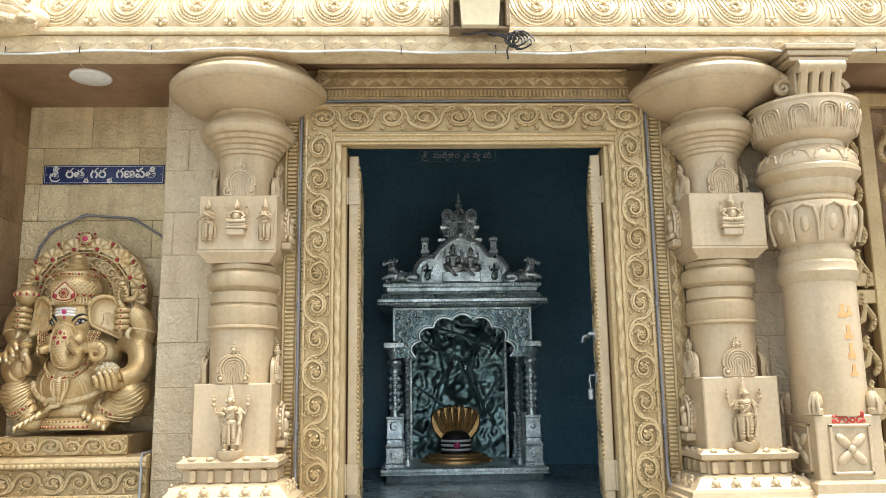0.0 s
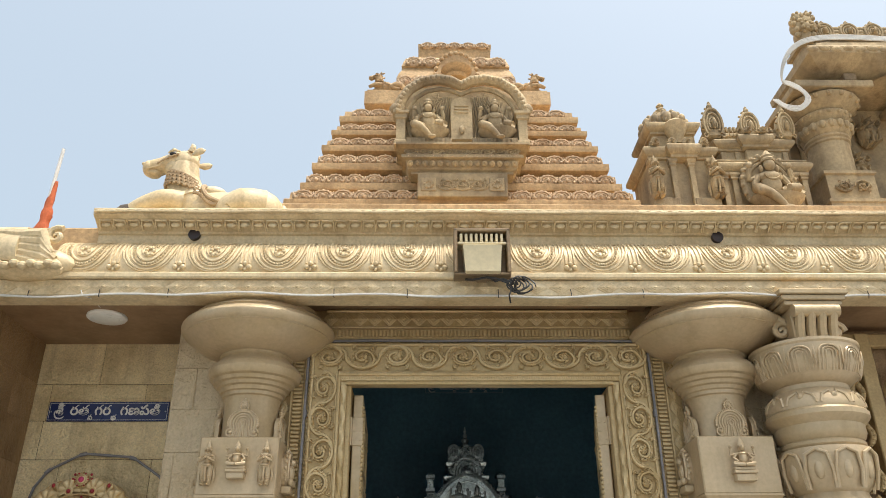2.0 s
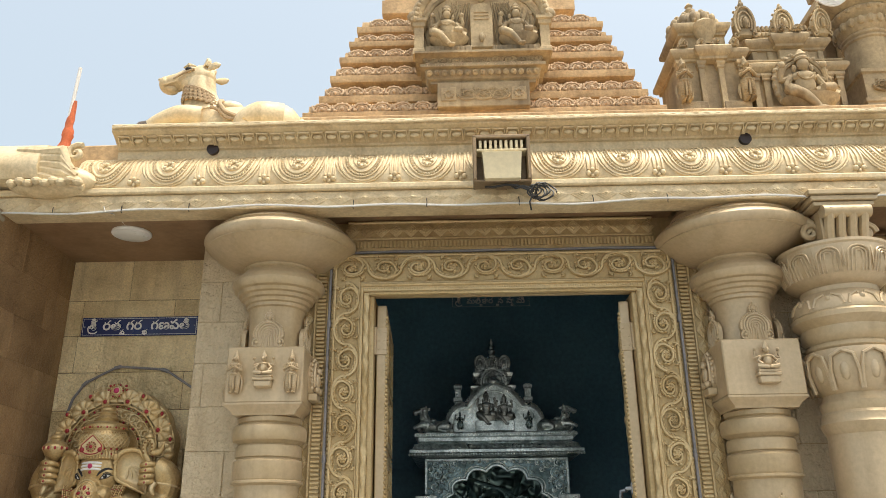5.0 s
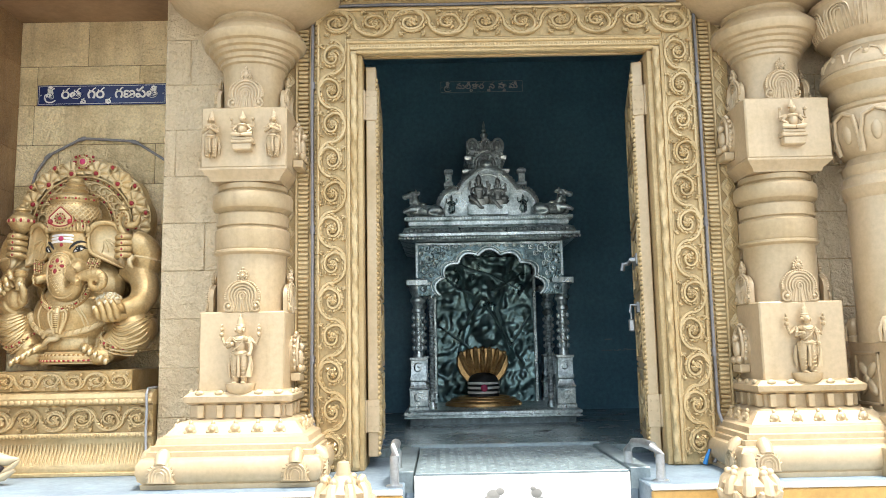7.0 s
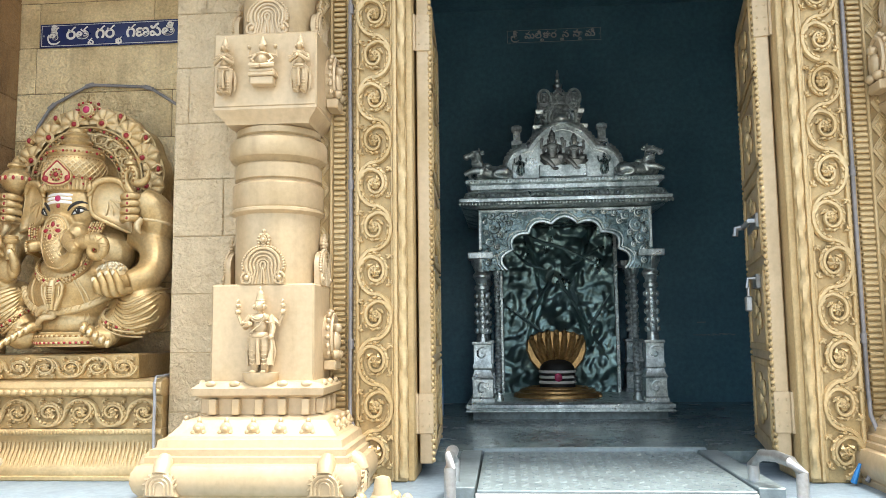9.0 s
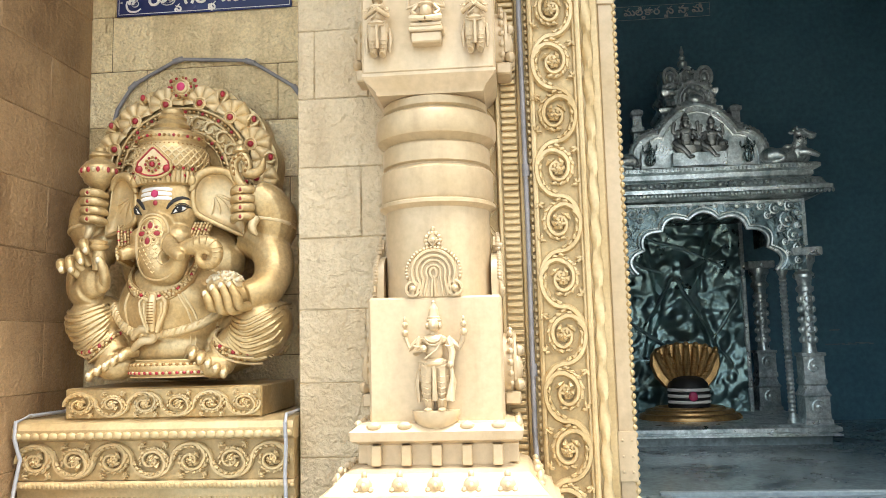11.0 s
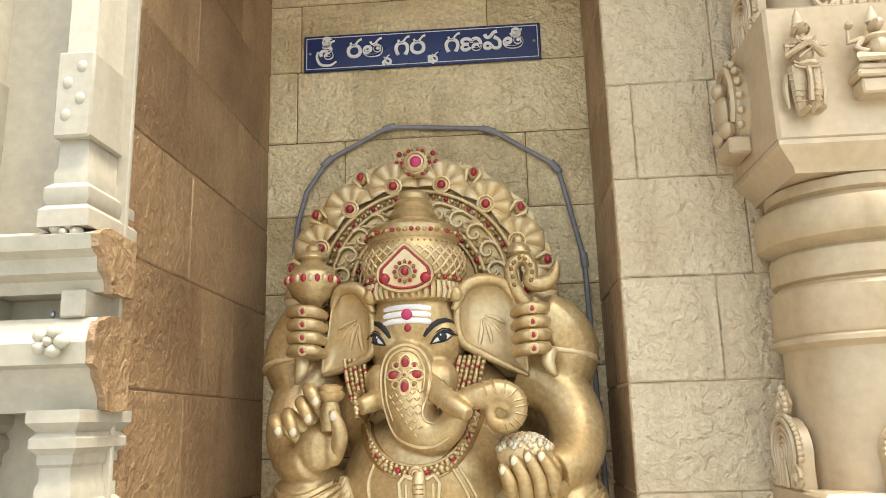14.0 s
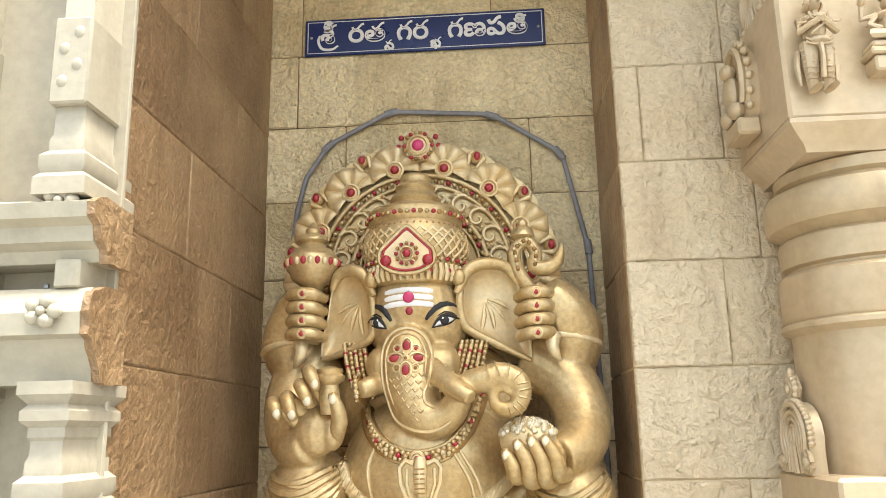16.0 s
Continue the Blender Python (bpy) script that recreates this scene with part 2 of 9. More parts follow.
    def tube(s, pts, rad, n=8, flat=1.0, loop=False):
        """A rod through the points; rad: one radius or one for each point; flat: depth across y."""
        pts = [Vector(p) for p in pts]
        rads = [rad] * len(pts) if isinstance(rad, (int, float)) else rad
        rows = []
        for i, p in enumerate(pts):
            a, b = (pts[i - 1], pts[(i + 1) % len(pts)]) if loop else (pts[max(i - 1, 0)], pts[min(i + 1, len(pts) - 1)])
            d = (b - a).normalized() if (b - a).length > 1e-9 else Vector((0, 0, 1))
            ref = Vector((0, 1, 0)) if abs(d.y) < 0.9 else Vector((1, 0, 0))
            u = d.cross(ref).normalized()
            w = d.cross(u).normalized()
            rows.append([tuple(p + rads[i] * (math.cos(2 * math.pi * k / n) * u + flat * math.sin(2 * math.pi * k / n) * w)) for k in range(n)])
        if loop:
            rows.append(rows[0])
        return s.grid(rows, True, not loop)

    def sweep(s, prof, x0, x1, cap=True):
        """A profile of (y, z) drawn along x."""
        rows = [[(x, y, z) for y, z in prof] for x in (x0, x1)]
        return s.grid(rows, False, False) if not cap else s.grid(rows, True, True)

    def plate(s, poly, y0, y1, b=0.0):
        """A flat outline of (x, z) with thickness along y; the front edge drawn in by b."""
        cx, cz = sum(p[0] for p in poly) / len(poly), sum(p[1] for p in poly) / len(poly)
        ins = lambda p: (p[0] + (cx - p[0]) * b, p[1] + (cz - p[1]) * b)
        rows = [[(x, y1, z) for x, z in poly], [(x, y0 + (y1 - y0) * 0.3 * (b > 0), z) for x, z in poly]]
        if b:
            rows.append([(ins(p)[0], y0, ins(p)[1]) for p in poly])
        return s.grid(rows, True, True)


def mesh_of(name, mb, angle=38):
    me = bpy.data.meshes.new(name)
    me.from_pydata(mb.v, [], mb.f)
    for m in mb.mats:
        me.materials.append(m)
    me.polygons.foreach_set("material_index", mb.m)
    me.polygons.foreach_set("use_smooth", [True] * len(mb.f))
    me.set_sharp_from_angle(angle=radians(angle))
    return me


def part(name, mb, parent, label="", angle=38):
    ob = new(name, mesh_of(name, mb, angle) if isinstance(mb, MB) else mb)
    ob.parent = parent
    return tagged(ob, label)


def piece(name, me, parent, m):
    ob = new(name, me)
    ob.parent = parent
    ob.matrix_basis = m
    return ob


def thing(name, at, label, category, group="", kind=""):
    ob = new(name)
    ob.empty_display_size = 0.1
    ob.location = at
    return tagged(ob, label, category, group, kind)


def solid(name, mb, label, category, kind="", group="", at=(0, 0, 0), angle=38):
    ob = new(name, mesh_of(name, mb, angle))
    ob.location = at
    return tagged(ob, label, category, group, kind)


def arc(cx, cz, rx, rz, a0, a1, n, y=0.0):
    return [(cx + rx * math.cos(radians(a0 + (a1 - a0) * i / n)), y, cz + rz * math.sin(radians(a0 + (a1 - a0) * i / n))) for i in range(n + 1)]


def curve(pts, rads, n=4):
    """A smooth line through the points, with radii between."""
    P, out, rr = [Vector(p) for p in pts], [], []
    for i in range(len(P) - 1):
        a, b, c, e = P[max(i - 1, 0)], P[i], P[i + 1], P[min(i + 2, len(P) - 1)]
        for k in range(n):
            t = k / n
            out.append(0.5 * (2 * b + (c - a) * t + (2 * a - 5 * b + 4 * c - e) * t * t + (3 * b - a - 3 * c + e) * t ** 3))
            rr.append(rads[i] + (rads[i + 1] - rads[i]) * t)
    return out + [P[-1]], rr + [rads[-1]]


# ---- the large structure ----
g = MB(CONCRETE)
g.add([(-400, -400, -0.25), (400, -400, -0.25), (400, 400, -0.25), (-400, 400, -0.25)], [(0, 1, 2, 3)])
solid("ground", g, "pale sunlit concrete paving of the temple court", "ground", "structure")

NX0, NX1 = -0.06, 0.97
plat = thing("platform", (0, 0, -0.25), "raised platform with blue-grey painted floor", "platform", kind="structure")
b = MB(FLOOR)
b.box(-3.8, NX0, 3.84, 4.86, 0.0, 0.83, 0.006)
b.box(NX1, 4.2, 3.84, 4.86, 0.0, 0.83, 0.006)
b.box(NX0, NX1, 4.04, 4.86, 0.0, 0.79, 0.006)
part("floor_slab", b, plat)
for a0, a1 in ((-3.8, NX0), (NX1, 4.2)):
    part("edge_band", MB(OCHRE).box(a0, a1, 3.815, 3.838, 0.68, 0.812, 0.006), plat, "ochre painted edge band")
    part("edge_lip", MB(WHITE).box(a0, a1, 3.812, 3.842, 0.814, 0.834, 0.004), plat, "whitewashed edge strip")
    part("lower_band", MB(FLOOR).box(a0, a1, 3.818, 3.838, 0.02, 0.676, 0.006), plat, "blue painted face")

inner = thing("floor", (0, 0, 0.56), "dark polished floor of the sanctum", "floor", kind="structure")
part("floor_slab", MB(INFLOOR).box(-1.1, 2.2, 4.92, 7.5, -0.3, 0.06, 0.004), inner)


def block_wall(name, label, material, u0, u1, courses, joints, place, depth=0.25, gap=0.003):
    """A wall of painted blocks: backing, then each block a little proud. place maps (u, depth, z) to the world."""
    w = thing(name, (0, 0, 0), label, "wall", kind="structure")
    rot = place
    back = MB(GOLD_DEEP if material is STONE_PALE else JOINT)
    back.mx = rot
    back.box(u0, u1, 0.006, depth, courses[0], courses[-1], 0.001)
    part("backing", back, w)
    for i in range(len(courses) - 1):
        cuts = [u0] + [j for j in joints[i % len(joints)] if u0 + 0.03 < j < u1 - 0.03] + [u1]
        for p, q in zip(cuts, cuts[1:]):
            d = random.uniform(-0.0015, 0.0015)
            bl = MB(material)
            bl.box(-(q - p) / 2 + gap / 2, (q - p) / 2 - gap / 2, 0, 0.03, gap / 2, courses[i + 1] - courses[i] - gap / 2, 0.0035)
            piece("block", mesh_of("block", bl), w, rot @ pose((p + q) / 2, d, courses[i]))
    return w


CB = [0.58, 0.71, 0.945, 1.18, 1.415, 1.65, 1.885, 2.12, 2.355, 2.59, 2.82, 3.09]
block_wall("wall_niche_back", "niche wall of gold painted rough stone blocks", STONE, -2.36, -1.27, CB,
           [[-1.75], [-2.0, -1.5], [-1.75], [-2.1, -1.55], [-1.8], [-2.0, -1.45], [-1.75], [-2.05, -1.5], [-2.2], [-2.19, -1.60], [-1.90], [-2.19, -1.6]], pose(0, 4.85, 0))
CP = [0.58, 0.845, 1.09, 1.335, 1.58, 1.825, 2.07, 2.316, 2.56, 2.805, 3.09]
PJ = [[-1.1], [-0.95], [-1.08], [-0.9], [-1.09], [-1.0], [-1.25, -1.06], [-1.04], [-1.18], [-1.0]]
block_wall("wall_pilaster_west", "pilaster wall of pale gold painted blocks", STONE_PALE, -1.31, -0.60, CP, PJ, pose(0, 4.46, 0), 0.2, 0.0013)
block_wall("wall_pilaster_east", "pilaster wall of gold painted blocks", STONE_PALE, 1.595, 2.24, CP, [[1.9], [2.05], [1.85], [2.1]], pose(0, 4.46, 0), 0.2)
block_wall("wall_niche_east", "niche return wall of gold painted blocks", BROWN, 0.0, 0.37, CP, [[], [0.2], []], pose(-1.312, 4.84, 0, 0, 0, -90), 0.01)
SW = [0.58, 0.82, 1.072, 1.325, 1.578, 1.825, 2.075, 2.325, 2.575, 2.825, 3.09]
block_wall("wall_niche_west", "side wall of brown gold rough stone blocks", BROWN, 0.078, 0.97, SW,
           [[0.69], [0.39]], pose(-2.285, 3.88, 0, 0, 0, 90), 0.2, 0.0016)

r = MB(NAVY)
r.box(-1.15, -0.36, 4.67, 4.80, 0.58, 3.09, 0.002)
r.box(1.29, 2.2, 4.67, 4.80, 0.58, 3.09, 0.002)
r.box(-1.15, 2.2, 4.67, 4.80, 2.86, 3.75, 0.002)
solid("wall_sanctum_front", r, "dark navy painted inner wall round the doorway", "wall", "structure")
back_wall = solid("wall_sanctum_back", MB(NAVY).box(-1.24, 2.35, 7.401, 7.55, 0.58, 3.75, 0.002), "dark navy painted back wall with pale scuff marks", "wall", "structure")
scuff = MB(PLATE)
for i in range(14):
    x = 1.50 + 0.022 * i + random.uniform(-0.006, 0.006)
    z = 1.125 + random.uniform(-0.006, 0.006)
    scuff.tube([(x, 7.4, z), (x + random.uniform(0.015, 0.04), 7.4, z + random.uniform(-0.003, 0.003))], random.uniform(0.002, 0.006), 6, 0.4)
for i in range(4):
    x = 1.54 + 0.015 * i
    scuff.tube([(x, 7.4, 1.215), (x + 0.02, 7.4, 1.218)], 0.004, 6, 0.4)
part("scuff_mark", scuff, back_wall, "pale chalky scuff marks")
solid("wall_sanctum_west", MB(NAVY).box(-1.24, -1.1, 4.80, 7.40, 0.58, 3.75, 0.002), "dark navy painted side wall", "wall", "structure")
solid("wall_sanctum_east", MB(NAVY).box(2.2, 2.35, 4.80, 7.40, 0.58, 3.75, 0.002), "dark navy painted side wall with faint scuffs", "wall", "structure")
solid("ceiling", MB(NAVY).box(-1.24, 2.35, 4.80, 7.55, 3.75, 3.85, 0.002), "dark ceiling of the sanctum", "ceiling", "structure")
w = MB(GOLD)
w.box(-0.60, -0.30, 4.47, 4.67, 0.58, 2.694, 0.002)
w.box(1.23, 1.595, 4.47, 4.67, 0.58, 2.694, 0.002)
w.box(-0.60, 1.55, 4.47, 4.50, 2.695, 3.20, 0.002)
solid("wall_door", w, "gold painted wall behind the carved door frame", "wall", "structure")
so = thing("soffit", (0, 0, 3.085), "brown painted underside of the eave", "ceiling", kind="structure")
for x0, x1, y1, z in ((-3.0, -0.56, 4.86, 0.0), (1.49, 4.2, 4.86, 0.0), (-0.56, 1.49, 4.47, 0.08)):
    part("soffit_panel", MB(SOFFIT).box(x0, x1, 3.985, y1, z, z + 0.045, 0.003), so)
rf = MB(TAN)
rf.box(-2.4, 4.2, 4.13, 4.78, 3.22, 3.56, 0.01)
rf.box(-0.95, 4.2, 4.80, 7.8, 3.87, 4.06, 0.01)
rf.box(-0.95, 4.2, 4.72, 4.80, 3.56, 4.06, 0.01)
solid("roof", rf, "flat plastered roof slab", "roof", "structure")

# ---- the eave with its curved cornice ----
KAP = [(3.978, 3.203), (3.970, 3.237), (3.972, 3.276), (3.985, 3.32), (4.008, 3.362), (4.045, 3.402), (4.09, 3.431), (4.125, 3.443)]


def kapota(s, off=0.0):
    """A place on the curved cornice, s from foot to top, lifted by off."""
    q = max(0.0, min(0.9999, s)) * (len(KAP) - 1)
    i = int(q)
    (y0, z0), (y1, z1) = KAP[i], KAP[i + 1]
    k, ln = q - i, math.hypot(y1 - y0, z1 - z0)
    return y0 + (y1 - y0) * k - off * (z1 - z0) / ln, z0 + (z1 - z0) * k + off * (y1 - y0) / ln


EX0, EX1 = -1.90, 4.2
eave = thing("eave", (0, 0, 0), "curved temple eave with moulded horseshoe motifs and a diamond frieze", "eave", kind="structure")
part("frieze_board", MB(EAVE).box(-3.0, EX1, 3.975, 4.13, 3.065, 3.158, 0.004), eave)
part("lip", MB(EAVE).box(-3.0, EX1, 3.950, 4.13, 3.160, 3.197, 0.008), eave)
part("curved_cornice", MB(EAVE).sweep(KAP + [(4.125, 3.20)], EX0, EX1), eave, angle=60)
UP = [(4.13, 3.465), (4.125, 3.48), (4.125, 3.525), (4.11, 3.53), (4.108, 3.542), (4.085, 3.56), (4.04, 3.585), (4.02, 3.592), (4.005, 3.60), (4.0, 3.635), (4.02, 3.65), (4.3, 3.66), (4.3, 3.465)]
UP = [(y, z - 0.02) for y, z in UP]
part("upper_cornice", MB(EAVE).sweep(UP, -1.76, EX1), eave, angle=30)
dm = MB(EAVE)
for k, (w2, h2, dy) in enumerate(((0.062, 0.040, 0.006), (0.044, 0.028, 0.011), (0.026, 0.017, 0.016))):
    dm.plate([(-w2, 0), (0, -h2), (w2, 0), (0, h2)], -dy, 0.001 if k == 0 else -dy + 0.006, 0.12)
dm.ball((0, -0.016, 0), (0.011, 0.007, 0.008), 8, 5)
me = mesh_of("diamond", dm)
for i in range(54):
    piece("diamond", me, eave, pose(-2.92 + 0.1315 * i, 3.975, 3.111))


def kmap(x, s, off):
    y, z = kapota(s, off)
    return (x, y, z)


hm = MB(EAVE)
for rx, s1, rr in ((0.152, 0.015, 0.006), (0.135, 0.06, 0.0075), (0.112, 0.14, 0.005), (0.078, 0.26, 0.007), (0.052, 0.36, 0.005)):
    pts = [kmap(-rx, 0.99, 0.004), kmap(-rx, 0.8, 0.004)]
    for i in range(13):
        a = math.pi * (1 + i / 12)
        pts.append(kmap(rx * math.cos(a), 0.62 + (0.62 - s1) * math.sin(a), 0.004))
    pts += [kmap(rx, 0.8, 0.004), kmap(rx, 0.99, 0.004)]
    hm.tube(pts, rr, 6)
for i in range(22):
    t = i / 21
    a = math.pi * (1 + t)
    hm.ball(kmap(0.095 * math.cos(a), 0.64 + 0.45 * math.sin(a), 0.004), 0.008, 6, 4)
for i in range(7):
    hm.ball(kmap(0.022 * math.cos(i * 0.9), 0.47 + 0.09 * math.sin(i * 0.9), 0.006), 0.012, 7, 5)
for dx in (-0.03, -0.015, 0.0, 0.015, 0.03):
    hm.tube([kmap(dx, s / 10, 0.003) for s in range(6, 10)], 0.0045, 5)
me = mesh_of("horseshoe_motif", hm)
sm = MB(EAVE)
for dx in (-0.024, 0.0, 0.024):
    sm.tube([kmap(dx, s / 10, 0.003) for s in range(2, 10)], 0.007, 6)
for dx, s, q in ((-0.022, 0.12, 0.016), (0.022, 0.12, 0.016), (0, 0.2, 0.014), (0, 0.06, 0.012)):
    sm.ball(kmap(dx, s, 0.004), q, 8, 5)
ms = mesh_of("bud_motif", sm)
for i in range(17):
    x = -1.755 + 0.362 * i
    if x < EX1 - 0.2:
        piece("horseshoe_motif", me, eave, pose(x, 0, 0))
        piece("bud_motif", ms, eave, pose(x + 0.181, 0, 0))
lp = MB(EAVE).tube([(-0.035, 4.092, 3.54), (-0.036, 4.062, 3.562), (-0.03, 4.035, 3.578), (0.03, 4.035, 3.578), (0.036, 4.062, 3.562), (0.035, 4.092, 3.54)], 0.006, 5)
lp.ball((0, 4.06, 3.562), (0.028, 0.012, 0.018), 8, 5)
lp.v = [(x, y, z - 0.02) for x, y, z in lp.v]
me = mesh_of("petal", lp)
for i in range(74):
    piece("petal", me, eave, pose(-1.70 + 0.08 * i, 0, 0))
dt = MB(EAVE).ball((0, 0, 0), (0.03, 0.008, 0.010), 8, 5)
me = mesh_of("scallop", dt)
for i in range(92):
    piece("scallop", me, eave, pose(-1.72 + 0.064 * i, 4.001, 3.602))

# ---- the neighbouring building's wall on the west ----
lw = thing("wall_west", (0, 0, 0), "cream painted temple wall with ledges and small pilasters", "wall", kind="structure")
part("wall_face", MB(CREAM).box(-3.8, -2.276, 3.945, 3.957, -0.25, 3.07, 0.002), lw)
led = [[(3.88, 1.735), (3.87, 1.755), (3.85, 1.765), (3.845, 1.79), (3.825, 1.80), (3.82, 1.825), (3.86, 1.84), (3.96, 1.84), (3.96, 1.735)],
       [(3.88, 1.535), (3.875, 1.56), (3.855, 1.59), (3.85, 1.605), (3.83, 1.61), (3.828, 1.645), (3.845, 1.675), (3.865, 1.69), (3.96, 1.69), (3.96, 1.535)],
       [(3.88, 1.225), (3.85, 1.235), (3.84, 1.255), (3.86, 1.275), (3.83, 1.285), (3.83, 1.30), (3.87, 1.315), (3.96, 1.315), (3.96, 1.225)],
       [(3.88, 0.90), (3.80, 0.93), (3.77, 1.0), (3.78, 1.09), (3.82, 1.16), (3.87, 1.20), (3.96, 1.20), (3.96, 0.90)],
       [(3.82, 0.58), (3.74, 0.6), (3.74, 0.78), (3.80, 0.86), (3.88, 0.88), (3.96, 0.88), (3.96, 0.58)]]
for pr in led:
    part("ledge", MB(CREAM).sweep(pr, -3.8, -2.272), lw, angle=25)
    end = []
    for (y0, z0), (y1, z1) in zip(pr, pr[1:] + pr[:1]):
        for k in range(4):
            y, z = y0 + (y1 - y0) * k / 4, z0 + (z1 - z0) * k / 4
            q = 0.001 + 0.009 * noise.noise(Vector((y * 31, z * 23, 4.0)))
            end.append((min(y - q, 3.958), z + q * (1 if z > (pr[0][1] + pr[-2][1]) / 2 else -1)))
    part("ledge_end", MB(BROWN).sweep(end, -2.2715, -2.258), lw, "brown painted end of the ledge", angle=50)


def small_pilaster(x, z0, z1):
    p = MB(CREAM)
    h = z1 - z0
    p.square([(0.045, 0), (0.045, 0.03), (0.036, 0.04), (0.04, 0.05), (0.04, 0.07), (0.03, 0.08), (0.03, 0.10), (0.026, 0.11), (0.026, h - 0.09), (0.03, h - 0.085), (0.03, h - 0.07), (0.04, h - 0.06), (0.04, h - 0.045), (0.032, h - 0.035), (0.045, h - 0.02), (0.045, h)], (x, 3.912, z0), 0.0, 0.044)
    return p


for x in (-2.315, -2.50, -2.74, -2.98, -3.22):
    part("pilaster", small_pilaster(x, 1.315, 1.537), lw)
for x in (-2.325, -2.56, -2.86, -3.16):
    p = small_pilaster(x, 1.84, 3.05)
    p.box(x - 0.034, x + 0.034, 3.826, 3.95, 2.00, 2.16, 0.004)
    for i in range(4):
        p.ball((x - 0.012 + 0.024 * (i % 2), 3.829, 2.04 + 0.03 * i), (0.012, 0.006, 0.014), 8, 5)
    part("pilaster", p, lw)
for x in (-2.315, -2.50, -2.74):
    part("block_stud", MB(CREAM).box(x - 0.022, x + 0.022, 3.855, 3.955, 1.69, 1.737, 0.003), lw)
for z, y in ((1.645, 3.815), (1.83, 3.835), (1.10, 3.79)):
    for x in (-2.325, -2.66, -3.0):
        f = MB(CREAM)
        for i in range(5):
            f.ball((x + 0.02 * math.cos(i * 1.257), y, z + 0.016 * math.sin(i * 1.257)), (0.013, 0.012, 0.012), 8, 5)
        f.ball((x, y - 0.006, z), 0.008, 8, 5)
        part("rosette", f, lw)
st = MB(STEEL).ball((0, 0, 0), (0.006, 0.004, 0.006), 8, 4)
me = mesh_of("stud", st)
for x, z in ((-2.39, 1.91), (-2.40, 1.71), (-2.36, 1.345), (-2.40, 2.12)):
    piece("stud", me, lw, pose(x, 3.944, z))


# ---- carved pillars ----
def fan(mb, x, y, z, w=0.082, h=0.178):
    """A horseshoe leaf of nested arches with curled feet and a jewel on top, on a face towards -y."""
    cz, r0 = z + h * 0.44, w * 0.80
    mb.plate([(x - w * 0.98, z), (x + w * 0.98, z)] + [(x + w * 1.02 * math.cos(radians(a)), cz + w * 0.86 * math.sin(radians(a))) for a in range(-20, 201, 20)], y - 0.016, y + 0.012, 0.08)
    for k, q in enumerate((0.98, 0.76, 0.55, 0.33)):
        arch = [(x + r0 * q * math.cos(radians(a)), y - 0.019, cz + r0 * q * 1.02 * math.sin(radians(a))) for a in range(215, -36, -14)]
        foot = 0.30 + 0.55 * (q - 0.33)
        mb.tube([(x - w * (foot + 0.16 * q), y - 0.017, z + 0.008)] + arch + [(x + w * (foot + 0.16 * q), y - 0.017, z + 0.008)], 0.0058 - 0.0006 * k, 6)
    for sx in (-1, 1):
        mb.tube(arc(x + sx * w * 0.76, z + h * 0.17, 0.021, 0.021, 0, 340, 12, y - 0.018), 0.0055, 6)
        mb.ball((x + sx * w * 0.76, y - 0.020, z + h * 0.17), (0.011, 0.011, 0.011), 9, 6)
    for a in range(-10, 191, 8):
        c, e = math.cos(radians(a)), math.sin(radians(a))
        mb.ball((x + w * 0.98 * c, y - 0.013, cz + w * 0.90 * e), (0.0068, 0.008, 0.0068), 6, 4)
    mb.tube(arc(x, cz - r0 * 0.02, r0 * 0.15, r0 * 0.22, -90, 250, 12, y - 0.019), 0.005, 6)
    mb.tube([(x - r0 * 0.10, y - 0.018, z + 0.006), (x - r0 * 0.04, y - 0.019, cz - r0 * 0.24), (x + r0 * 0.04, y - 0.019, cz - r0 * 0.24), (x + r0 * 0.10, y - 0.018, z + 0.006)], 0.005, 6)
    tz = z + h * 0.98
    for a in range(-30, 211, 30):
        mb.ball((x + 0.021 * math.cos(radians(a)), y - 0.010, tz + 0.023 * math.sin(radians(a))), (0.008, 0.009, 0.008), 6, 4)
    mb.plate([(x - 0.020, tz), (x, tz - 0.024), (x + 0.020, tz), (x, tz + 0.030)], y - 0.018, y + 0.004, 0.2)
    mb.ball((x, y - 0.019, tz), (0.009, 0.008, 0.010), 8, 5)
    mb.ball((x, y - 0.010, tz + 0.034), (0.007, 0.008, 0.010), 7, 5)


def limb(mb, pts, rads, n=7):
    mb.tube(pts, rads, n)


